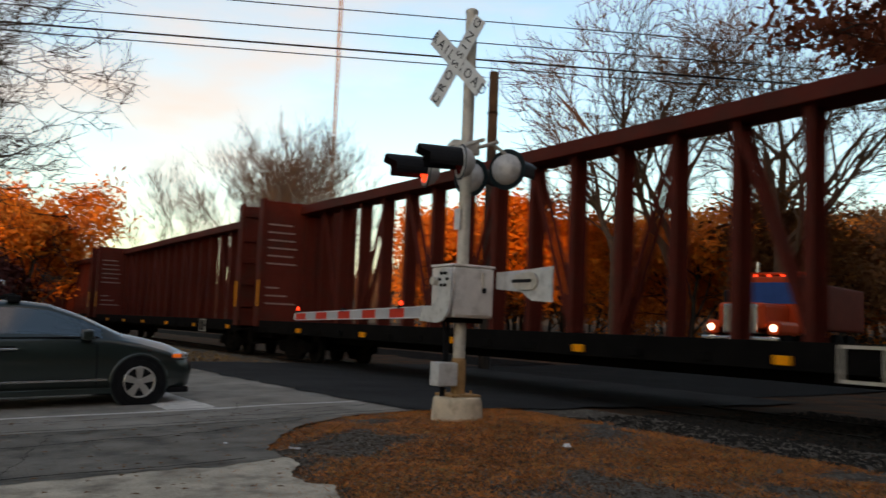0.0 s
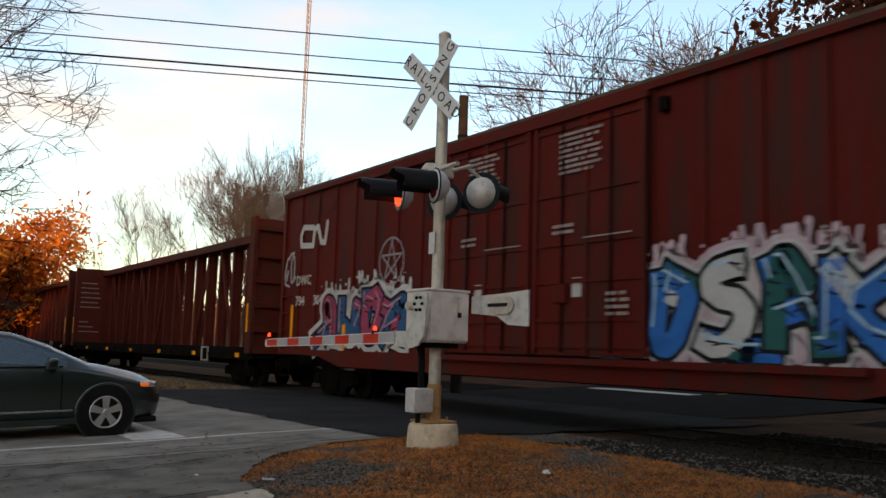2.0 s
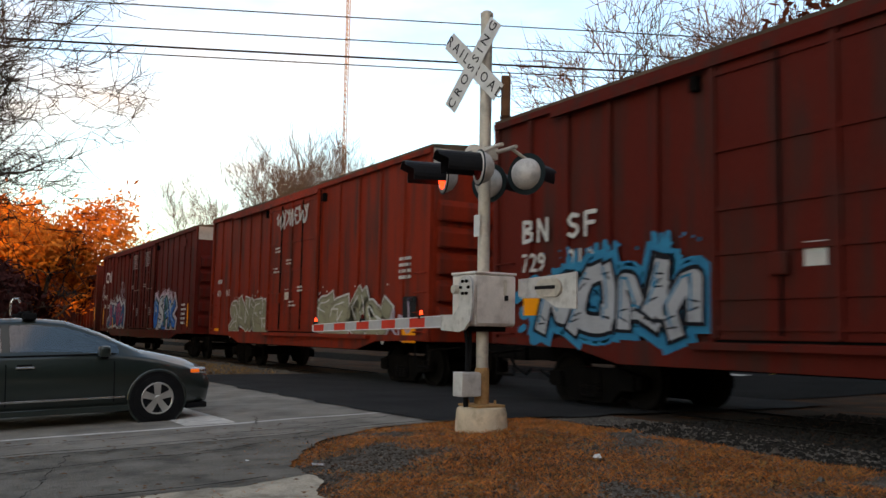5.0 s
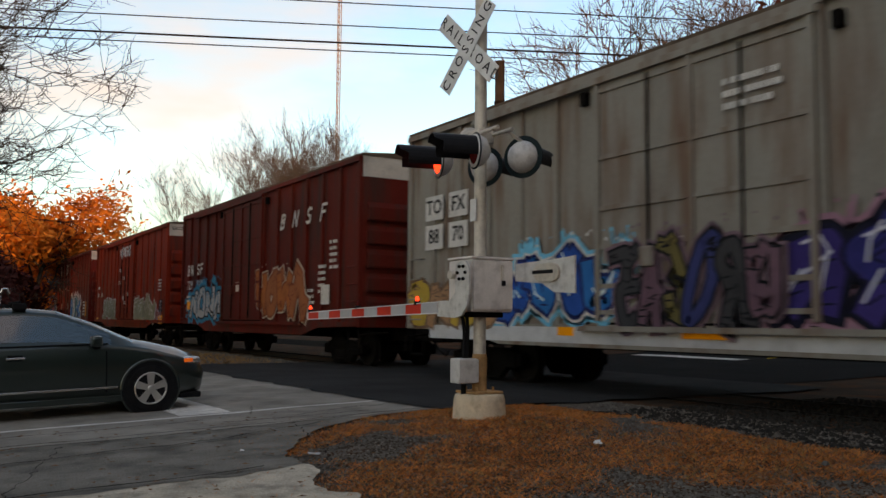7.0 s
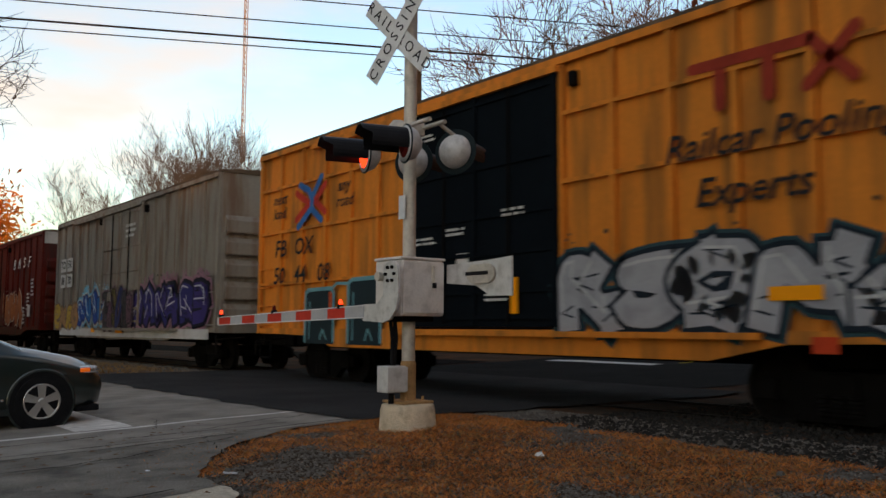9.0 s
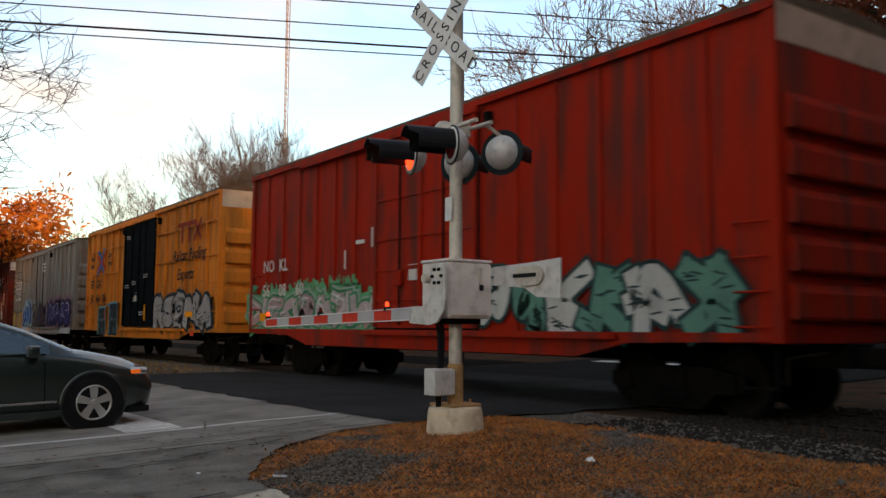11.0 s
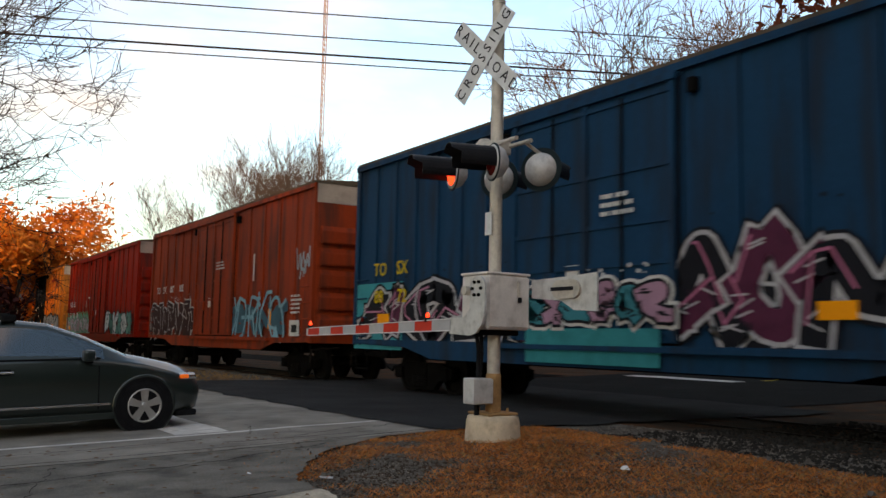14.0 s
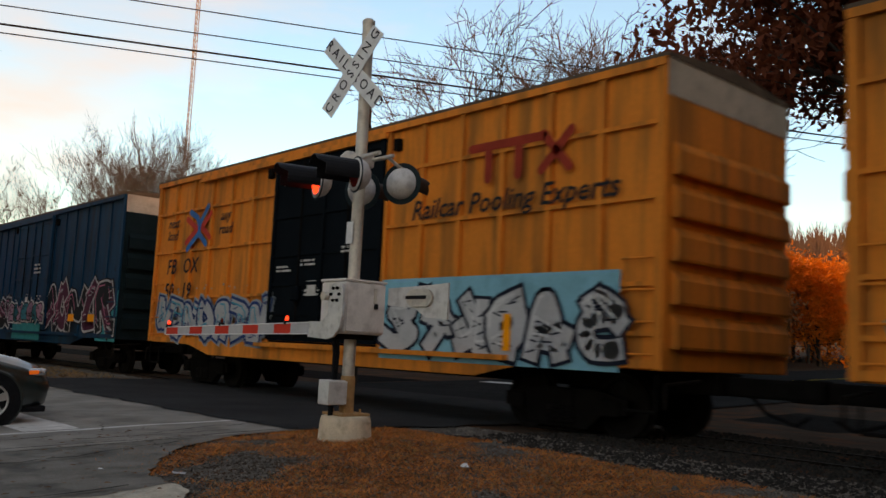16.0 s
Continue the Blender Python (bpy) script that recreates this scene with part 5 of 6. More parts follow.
graffiti(c, 0.2, 3.3, 0.8, 2.1, [(0.5, 0.33, 0.06), (0.4, 0.22, 0.12)], (0.2, 0.12, 0.08), None, L, 42, 4, out=0.085)
graffiti(c, 6.5, 9.4, 0.8, 2.5, [(0.05, 0.05, 0.055), (0.16, 0.09, 0.12), (0.16, 0.13, 0.05), (0.04, 0.05, 0.16)], (0.012, 0.012, 0.015), (0.2, 0.13, 0.16), L, 43, 6, out=0.14)
graffiti(c, 9.3, 15.2, 0.85, 2.55, [(0.04, 0.028, 0.15), (0.03, 0.03, 0.16), (0.05, 0.035, 0.18)], (0.012, 0.012, 0.03), (0.012, 0.012, 0.02), L, 44, 6, cloud=(0.34, 0.18, 0.24), out=0.085, second=(0.55, 0.55, 0.65), weight=0.2)
patch(c, 1.0, L - 0.4, 0.86, 1.12, paint((0.55, 0.55, 0.56)), L, "sprayed_band", out=0.085)
patch(c, 5.1, 5.5, 0.98, 1.12, M_AMBERSTRIPE, L, "reflector", out=0.095)
patch(c, 7.8, 8.6, 0.98, 1.12, M_AMBERSTRIPE, L, "reflector", out=0.11)
bars(c, 8.6, 9.6, 4.0, 4.5, 3, M_WHITEPAINT, L, out=0.14, seed=4)
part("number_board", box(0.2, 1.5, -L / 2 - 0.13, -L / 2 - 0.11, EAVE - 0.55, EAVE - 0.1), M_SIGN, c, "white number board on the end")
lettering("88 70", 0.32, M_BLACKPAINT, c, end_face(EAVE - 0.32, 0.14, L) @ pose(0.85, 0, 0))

# yellow cars
YEL, NAVY = (0.76, 0.238, 0.036), (0.0045, 0.007, 0.0095)


def emblem(car, L, u, v, s, out):
    """Two bent chevrons back to back, red and blue."""
    k = s / 2
    red = ([(-k, k * 0.45), (-0.1 * k, 0.0), (-k, -k * 0.5)], [(k, k * 0.55), (0.3 * k, 0.05 * k), (k, -k * 0.4)])
    blue = ([(-0.75 * k, k * 0.72), (-0.1 * k, 0.45 * k), (0.12 * k, 0.1 * k), (0.05 * k, -0.2 * k), (-0.85 * k, -k * 0.78)], [(0.12 * k, 0.2 * k), (0.75 * k, k * 0.85)], [(0.1 * k, -0.2 * k), (0.75 * k, -k * 0.65)])
    for col, parts in (((0.6, 0.05, 0.03), red), ((0.03, 0.15, 0.4), blue)):
        bm = bmesh.new()
        for pts in parts:
            stroke_ribbon(bm, [(u + x, v + z) for x, z in pts], s * 0.06, side(0, 0, out, L))
        part("emblem", bm, paint(col), car, "red and blue crossed-chevron emblem")
        out += 0.004


def yellow_car(lead, seed, digits, first):
    c, a, L, m = add(boxcar("yellow_car", "yellow boxcar with a black door and large graffiti", YEL, door=(5.95, 9.8), door_color=NAVY, ribs="post", rib_step=1.0, grid_rows=(4.3, 3.3, 2.15, 1.5), end_band=(0.5, 0.42, 0.33), dirt=(0.22, 0.1, 0.03)), lead)
    emblem(c, L, 2.45, 3.8, 1.22, 0.085)
    lettering("next", 0.34, M_BLACKPAINT, c, side(0.75, 4.02, 0.08, L), 0.25, "LEFT")
    lettering("load", 0.34, M_BLACKPAINT, c, side(0.75, 3.7, 0.08, L), 0.25, "LEFT")
    lettering("any", 0.34, M_BLACKPAINT, c, side(3.55, 4.02, 0.08, L), 0.25, "LEFT")
    lettering("road", 0.34, M_BLACKPAINT, c, side(3.5, 3.7, 0.08, L), 0.25, "LEFT")
    for txt, u, v in (("FB", 0.85, 2.9), ("OX", 1.75, 2.9), *digits):
        lettering(txt, 0.52, M_BLACKPAINT, c, side(u, v, 0.08, L), 0.15, "LEFT")
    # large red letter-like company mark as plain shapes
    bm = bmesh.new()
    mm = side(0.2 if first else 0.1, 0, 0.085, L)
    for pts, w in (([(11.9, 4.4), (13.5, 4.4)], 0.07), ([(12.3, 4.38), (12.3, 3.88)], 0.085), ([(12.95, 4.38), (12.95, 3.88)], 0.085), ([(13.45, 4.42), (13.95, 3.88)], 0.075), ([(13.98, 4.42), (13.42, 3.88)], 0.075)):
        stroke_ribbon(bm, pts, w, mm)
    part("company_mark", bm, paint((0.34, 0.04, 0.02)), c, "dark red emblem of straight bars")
    if first:
        lettering("Railcar Pooling", 0.5, M_BLACKPAINT, c, side(11.65, 3.42, 0.085, L), 0.25, "LEFT")
        lettering("Experts", 0.5, M_BLACKPAINT, c, side(12.1, 2.82, 0.085, L), 0.25, "LEFT")
    else:
        lettering("Railcar Pooling Experts", 0.47, M_BLACKPAINT, c, side(12.75, 3.5, 0.085, L), 0.25)
    for k, (u, v) in enumerate(((6.4, 4.4), (6.3, 2.6), (7.2, 2.7), (8.6, 2.9), (7.4, 2.1), (8.2, 1.6))):
        bars(c, u, u + 0.6, v, v + 0.16, 2, M_WHITEPAINT, L, out=0.14, seed=k + seed)
    patch(c, 8.8, 8.95, 1.4, 1.95, M_AMBERSTRIPE, L, "reflector", out=0.14)
    return c, L


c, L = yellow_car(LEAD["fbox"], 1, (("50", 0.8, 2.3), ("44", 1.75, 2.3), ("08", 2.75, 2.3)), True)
TEAL = paint((0.13, 0.33, 0.37))
for u, top in ((2.3, 1.95), (4.0, 2.1)):
    panel = patch(c, u, u + 1.2, 0.85, top, paint((0.016, 0.03, 0.036)), L, "sprayed_panel", out=0.085, label="dark sprayed panel framed in pale teal")
    bm = bmesh.new()
    stroke_ribbon(bm, [(u + 0.02, 0.9), (u + 0.04, top - 0.06), (u + 0.16, top + 0.01), (u + 1.06, top + 0.02), (u + 1.18, top - 0.08), (u + 1.17, 0.92)], 0.04, side(0, 0, 0.095, L))
    stroke_ribbon(bm, [(u + 0.2, 0.95), (u + 0.22, top - 0.25)], 0.022, side(0, 0, 0.095, L))
    stroke_ribbon(bm, [(u + 0.3, 1.45), (u + 0.5, 1.52), (u + 0.7, 1.4), (u + 0.95, 1.5)], 0.018, side(0, 0, 0.095, L))
    stroke_ribbon(bm, [(u + 0.65, 0.95), (u + 0.75, 1.15), (u + 0.9, 0.95)], 0.022, side(0, 0, 0.095, L))
    part("sprayed_line", bm, TEAL, panel)
bm = bmesh.new()
stroke_ribbon(bm, [(3.4, 1.95), (3.6, 2.06), (4.05, 2.04)], 0.03, side(0, 0, 0.097, L))
part("sprayed_line", bm, TEAL, c, "pale teal sprayed line")
patch(c, 3.3, 3.42, 1.45, 1.9, paint((0.55, 0.08, 0.02)), L, "sprayed_bar", out=0.09)
graffiti(c, 9.6, 15.3, 0.8, 2.4, (0.36, 0.36, 0.38), (0.012, 0.02, 0.03), (0.03, 0.07, 0.08), L, 51, 5, out=0.085, second=(0.5, 0.5, 0.5), weight=0.22)
patch(c, 13.1, 13.75, 1.5, 1.66, M_AMBERSTRIPE, L, "reflector", out=0.125)
patch(c, 13.6, 13.9, 0.92, 1.1, paint((0.6, 0.06, 0.02)), L, "red_label", out=0.125)

c, a, L, m = add(boxcar("scarlet_car", "scarlet boxcar with a green and pink mural along its foot", (0.36, 0.019, 0.007), ribs="seam", door=(6.4, 9.9), rib_step=0.9, end_band=(0.45, 0.32, 0.26)), LEAD["nokl"])
number(c, [[("NO", 0), ("KL", 0.95)], [("56", 0), ("08", 0.95), ("60", 1.9)]], 0.85, 2.7, 0.42, M_WHITEPAINT, L, pitch=1.45)
graffiti(c, 0.2, 6.4, 0.85, 2.1, [(0.45, 0.36, 0.38), (0.42, 0.28, 0.3)], (0.04, 0.25, 0.12), (0.3, 0.4, 0.34), L, 61, 7, out=0.05, cloud=(0.1, 0.4, 0.2), second=(0.6, 0.6, 0.6))
patch(c, 0.7, 1.15, 1.35, 1.55, M_AMBERSTRIPE, L, "reflector", out=0.075)
for k, (u, v, w, h) in enumerate(((5.6, 2.95, 0.35, 0.08), (6.25, 2.85, 0.08, 0.4), (5.1, 2.45, 0.06, 0.4))):
    patch(c, u, u + w, v, v + h, M_WHITEPAINT, L, "paper_tag")
graffiti(c, 9.8, 15.0, 0.9, 2.3, [(0.5, 0.5, 0.48), (0.1, 0.25, 0.2)], (0.02, 0.05, 0.05), None, L, 62, 6, out=0.05)

c, a, L, m = add(boxcar("rust_car", "rust-red boxcar with brown-white and pale blue graffiti", (0.33, 0.046, 0.015), ribs="seam", end_band=(0.45, 0.36, 0.3)), LEAD["t887"])
number(c, [[("TO", 0), ("FX", 0.9), ("887", 1.8), ("00E", 3.0)]], 1.0, 2.85, 0.36, M_WHITEPAINT, L)
graffiti(c, 0.2, 6.2, 0.75, 2.5, (0.06, 0.025, 0.02), (0.05, 0.02, 0.02), W_, L, 71, 7, out=0.05, second=(0.5, 0.46, 0.44))
graffiti(c, 9.6, 14.1, 0.95, 2.5, (0.2, 0.4, 0.5), (0.03, 0.06, 0.08), None, L, 72, 6, out=0.05, thin=True, weight=0.075)
graffiti(c, 9.8, 13.9, 1.2, 2.2, (0.05, 0.12, 0.16), (0.03, 0.06, 0.08), None, L, 73, 4, out=0.046, thin=True, weight=0.3)
patch(c, 14.25, 14.9, 1.2, 1.62, M_WHITEPAINT, L, "data_panel")
patch(c, 14.4, 14.75, 1.3, 1.5, M_BLACKPAINT, L, "data_panel", out=0.056)
bars(c, 14.3, 15.0, 1.8, 2.35, 5, M_WHITEPAINT, L, seed=3)
patch(c, 12.75, 12.95, 1.4, 1.95, M_AMBERSTRIPE, L, "reflector", out=0.06)
patch(c, 11.4, 11.5, 2.8, 3.6, M_WHITEPAINT, L, "paint_run")
bars(c, 8.3, 9.1, 3.3, 3.6, 3, M_WHITEPAINT, L, out=0.14, seed=2)
graffiti(c, 14.6, 15.5, 2.7, 3.6, (0.4, 0.45, 0.5), K_, None, L, 74, 3, thin=True, weight=0.07, out=0.06)

# near-black ends: the shade on them is mixed into the colour
c, a, L, m = add(boxcar("blue_car", "dark blue boxcar with a black, white and pink mural", (0.008, 0.046, 0.1), ribs="seam", rib_step=0.9, end_band=(0.5, 0.43, 0.36), end_shade_color=(0.009, 0.018, 0.021), dirt=(0.02, 0.025, 0.035)), LEAD["blue"])
number(c, [[("TO", 0), ("SX", 1.0)], [("88", 0.05), ("72", 1.05)]], 0.95, 2.68, 0.4, M_YELLOWPAINT, L, pitch=1.5)
patch(c, 0.05, 2.2, 0.95, 2.4, paint((0.03, 0.3, 0.34)), L, "sprayed_field", out=0.042)
patch(c, 14.2, 15.7, 0.95, 2.4, paint((0.03, 0.3, 0.34)), L, "sprayed_field", out=0.042)
patch(c, 6.5, 9.5, 0.85, 1.4, paint((0.02, 0.24, 0.26)), L, "sprayed_field", out=0.15)
graffiti(c, 0.5, 6.5, 0.72, 2.5, [(0.012, 0.012, 0.016), (0.1, 0.022, 0.05), (0.012, 0.012, 0.016)], (0.45, 0.43, 0.44), (0.012, 0.012, 0.016), L, 81, 5, out=0.05, weight=0.2, second=(0.5, 0.2, 0.3))
graffiti(c, 5.9, 9.7, 1.35, 2.2, [(0.4, 0.22, 0.3), (0.03, 0.2, 0.24)], (0.012, 0.012, 0.016), W_, L, 82, 7, out=0.16)
graffiti(c, 9.5, 15.4, 0.72, 2.95, [(0.012, 0.012, 0.016), (0.1, 0.022, 0.05)], (0.45, 0.43, 0.44), (0.012, 0.012, 0.016), L, 83, 5, out=0.05, second=(0.5, 0.15, 0.25), weight=0.2)
for u in (1.2, 11.9, 13.6):
    patch(c, u, u + 0.5, 1.5, 1.72, M_AMBERSTRIPE, L, "reflector", out=0.08)
bars(c, 8.3, 9.0, 3.1, 3.5, 3, M_WHITEPAINT, L, out=0.14, seed=2)

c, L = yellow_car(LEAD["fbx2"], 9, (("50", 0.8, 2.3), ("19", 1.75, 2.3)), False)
graffiti(c, 0.5, 5.95, 0.85, 2.3, (0.38, 0.39, 0.41), (0.02, 0.05, 0.16), (0.3, 0.33, 0.36), L, 91, 7, out=0.085, second=(0.05, 0.3, 0.42), cloud=None)
patch(c, 9.85, 15.0, 0.98, 2.35, paint((0.2, 0.47, 0.58)), L, "sprayed_field", out=0.08)
graffiti(c, 10.0, 15.1, 0.85, 2.3, (0.46, 0.46, 0.47), (0.012, 0.016, 0.03), None, L, 92, 6, out=0.09, second=(0.6, 0.6, 0.6))
patch(c, 12.9, 13.05, 1.2, 1.75, M_AMBERSTRIPE, L, "reflector", out=0.125)

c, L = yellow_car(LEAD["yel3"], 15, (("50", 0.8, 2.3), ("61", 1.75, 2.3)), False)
graffiti(c, 0.8, 5.5, 0.9, 2.3, (0.35, 0.4, 0.42), (0.03, 0.05, 0.06), (0.2, 0.25, 0.2), L, 95, 4, out=0.085)

# ---- sedan waiting at the stop line ----
STATIONS = np.array([
    # x, half width, floor, belt, upper half width, upper z, top z
    (0.00, 0.56, 0.32, 0.52, 0.44, 0.58, 0.60), (-0.06, 0.66, 0.24, 0.56, 0.54, 0.64, 0.67), (-0.20, 0.77, 0.20, 0.63, 0.62, 0.72, 0.76),
    (-0.50, 0.85, 0.19, 0.73, 0.68, 0.82, 0.86), (-0.95, 0.875, 0.19, 0.84, 0.71, 0.92, 0.95), (-1.15, 0.875, 0.19, 0.88, 0.715, 0.96, 0.99),
    (-1.35, 0.875, 0.19, 0.90, 0.70, 1.05, 1.08), (-1.70, 0.875, 0.19, 0.915, 0.65, 1.22, 1.25), (-2.10, 0.875, 0.19, 0.93, 0.59, 1.365, 1.395),
    (-2.50, 0.875, 0.19, 0.935, 0.56, 1.405, 1.435), (-3.00, 0.875, 0.19, 0.945, 0.55, 1.395, 1.43), (-3.50, 0.87, 0.20, 0.955, 0.56, 1.31, 1.35),
    (-4.00, 0.86, 0.22, 0.96, 0.62, 1.09, 1.12), (-4.30, 0.83, 0.25, 0.92, 0.66, 0.99, 1.01), (-4.48, 0.70, 0.34, 0.80, 0.58, 0.85, 0.87)])


def section(x):
    """Half cross-section of the body at x, from the floor to the top centre."""
    xs = STATIONS[::-1, 0]
    w, zb, belt, wu, zu, zt = (float(np.interp(x, xs, STATIONS[::-1, k])) for k in range(1, 7))
    ctrl = [(0.0, zb), (w * 0.86, zb), (w * 0.965, zb + 0.1), (w, 0.5 * (zb + belt) + 0.02), (w * 0.985, belt - 0.06), (w * 0.955, belt), (wu * 1.03, zu - 0.03), (wu * 0.86, zu + (zt - zu) * 0.55), (0.0, zt)]
    return ctrl


def car_point(x, v):
    """v counts the control points of the half section."""
    c = section(x)
    k = min(int(v), len(c) - 2)
    f = v - k
    return Vector((x, c[k][0] + (c[k + 1][0] - c[k][0]) * f, c[k][1] + (c[k + 1][1] - c[k][1]) * f))


def sedan(m):
    car = thing("sedan", "dark grey-green four-door sedan waiting at the stop line", "car", m)
    xs = [0.0, -0.03, -0.06, -0.12, -0.2, -0.35, -0.5, -0.7, -0.95, -1.05, -1.15, -1.25, -1.35, -1.45, -1.55, -1.7, -1.9, -2.1, -2.3, -2.5, -2.6, -2.78, -2.88, -3.0, -3.2, -3.4, -3.56, -3.62, -3.8, -3.95, -4.02, -4.15, -4.3, -4.4, -4.48]
    vs = [0, 1, 1.5, 2, 2.5, 3, 3.5, 4, 4.5, 5, 5.12, 5.4, 5.7, 5.9, 6, 6.2, 6.6, 7, 7.5, 8]

    def kind(xm, vm):
        if 5.12 < vm < 5.9 and (-2.78 < xm < -1.45):
            return "front_window"
        if 5.12 < vm < 5.9 and (-3.56 < xm < -2.88):
            return "rear_window"
        if vm > 6.2 and -2.1 < xm < -1.15:
            return "windscreen"
        if vm > 6.2 and -3.95 < xm < -3.4:
            return "backlight"
        return "body"

    for s, tag in ((-1, "near"), (1, "far")):
        groups = {}
        for i in range(len(xs) - 1):
            for j in range(len(vs) - 1):
                groups.setdefault(kind((xs[i] + xs[i + 1]) / 2, (vs[j] + vs[j + 1]) / 2), []).append((i, j))
        for g, cells in groups.items():
            bm = bmesh.new()
            cache = {}

            def vert(i, j):
                if (i, j) not in cache:
                    p = car_point(xs[i], vs[j])
                    cache[(i, j)] = bm.verts.new((p.x, s * p.y, p.z))
                return cache[(i, j)]

            for i, j in cells:
                q = [vert(i, j), vert(i, j + 1), vert(i + 1, j + 1), vert(i + 1, j)]
                try:
                    bm.faces.new(q if s > 0 else q[::-1])
                except ValueError:
                    pass
            bmesh.ops.remove_doubles(bm, verts=bm.verts[:], dist=1e-4)
            bmesh.ops.recalc_face_normals(bm, faces=bm.faces[:])
            ob = part({"body": "body_side"}.get(g, g), bm, M_CARPAINT if g == "body" else M_GLASS, car, "" if g == "body" else "clear tinted glass", smooth=True)
            if g != "body":
                ob.visible_shadow = False
    part("cabin", box(-3.6, -1.7, -0.78, 0.78, 0.3, 0.86, 0.05), M_INTERIOR, car)
    for y in (-0.38, 0.38):
        for x in (-2.55, -3.35):
            part("seat", box(x - 0.12, x + 0.1, y - 0.24, y + 0.24, 0.5, 1.02, 0.06), M_INTERIOR, car)
            part("headrest", box(x - 0.14, x - 0.04, y - 0.13, y + 0.13, 1.04, 1.2, 0.04), M_INTERIOR, car)
    part("dashboard", box(-1.8, -1.3, -0.7, 0.7, 0.8, 0.92, 0.04), M_INTERIOR, car)
    # near-side details: doors, trim, handle, mirror, lamps
    for s in (-1, 1):
        y = s * 0.879
        part("door_trim", box(-3.7, -1.38, min(y, y + s * 0.012), max(y, y + s * 0.012), 0.345, 0.375, 0.003), M_CARTRIM, car, "thin bright strip along the doors")
        part("lower_sill", box(-3.6, -1.32, min(s * 0.84, s * 0.868), max(s * 0.84, s * 0.868), 0.17, 0.25, 0.01), M_CARPAINT, car)
        for x in (-1.52, -2.83, -3.68):
            part("door_gap", box(x - 0.006, x + 0.006, min(s * 0.85, s * 0.8785), max(s * 0.85, s * 0.8785), 0.3, 0.84), M_RUBBER, car)
        h = part("door_handle", box(-2.72, -2.5, min(s * 0.87, s * 0.905), max(s * 0.87, s * 0.905), 0.775, 0.805, 0.01), M_CARTRIM, car)
        part("handle_cup", box(-2.70, -2.53, min(s * 0.862, s * 0.872), max(s * 0.862, s * 0.872), 0.76, 0.83, 0.003), M_RUBBER, h)
        mir = part("mirror", box(-1.74, -1.6, min(s * 0.86, s * 1.06), max(s * 0.86, s * 1.06), 0.9, 1.05, 0.04), M_CARPAINT, car)
        part("mirror_foot", box(-1.68, -1.6, min(s * 0.8, s * 0.9), max(s * 0.8, s * 0.9), 0.88, 0.93, 0.01), M_RUBBER, mir)
        lamp = part("headlight", box(-0.42, -0.13, min(s * 0.6, s * 0.795), max(s * 0.6, s * 0.795), 0.62, 0.71, 0.03), M_CARTRIM, car, "clear headlight unit")
        part("side_marker", box(-0.4, -0.26, min(s * 0.79, s * 0.822), max(s * 0.79, s * 0.822), 0.64, 0.69, 0.012), M_AMBER, lamp, "orange side marker")
        part("belt_trim", box(-3.5, -1.5, min(s * 0.836, s * 0.85), max(s * 0.836, s * 0.85), 0.925, 0.945, 0.004), M_RUBBER, car)
        for x in (-0.95, -3.65):
            turn = Matrix.Translation((x, s * 0.0, 0.316)) @ Matrix(((1, 0, 0, 0), (0, 0, s, 0), (0, 1, 0, 0), (0, 0, 0, 1)))
            part("wheel_arch", lathe([(0.0, 0.876), (0.365, 0.876), (0.375, 0.872), (0.375, 0.8), (0.0, 0.8)], 36, m=turn), M_RUBBER, car)
            lip = lathe([(0.365, 0.87), (0.365, 0.884), (0.40, 0.878), (0.40, 0.86)], 40, m=turn)
            bmesh.ops.delete(lip, geom=[f for f in lip.faces if f.calc_center_median().z < 0.3], context="FACES")
            part("arch_lip", lip, M_CARPAINT, car, smooth=True)
            wheel = part("wheel", lathe([(0.2, 0.72), (0.3, 0.72), (0.316, 0.74), (0.316, 0.86), (0.3, 0.885), (0.225, 0.89), (0.215, 0.87), (0.2, 0.8)], 40, m=turn), M_RUBBER, car, "black tyre on a five-spoke alloy rim", smooth=False)
            part("rim", lathe([(0.214, 0.886), (0.218, 0.893), (0.2, 0.893), (0.19, 0.86), (0.19, 0.80), (0.2, 0.80)], 36, m=turn, caps=False), M_ALLOY, wheel, smooth=True)
            part("brake_disc", lathe([(0.0, 0.82), (0.15, 0.82), (0.15, 0.81), (0.0, 0.81)], 24, m=turn), M_WHEEL, wheel)
            part("hub_cap", lathe([(0.0, 0.9), (0.03, 0.898), (0.05, 0.885), (0.055, 0.86), (0.0, 0.86)], 20, m=turn), M_ALLOY, wheel)
            for k in range(5):
                a = radians(90 + 72 * k)
                c_, s_ = math.cos(a), math.sin(a)
                spoke = [(0.035 * -s_ + 0.03 * c_, 0.035 * c_ + 0.03 * s_), (0.052 * -s_ + 0.2 * c_, 0.052 * c_ + 0.2 * s_), (-0.052 * -s_ + 0.2 * c_, -0.052 * c_ + 0.2 * s_), (-0.035 * -s_ + 0.03 * c_, -0.035 * c_ + 0.03 * s_)]
                part("spoke", prism(spoke, 0.03, turn @ Matrix.Translation((0, 0, 0.86))), M_ALLOY, wheel)
    part("bumper_grille", box(-0.03, 0.012, -0.4, 0.4, 0.34, 0.46, 0.01), M_RUBBER, car)
    part("chin", box(-0.45, -0.1, -0.74, 0.74, 0.14, 0.22, 0.02), M_RUBBER, car, "black lower lip")
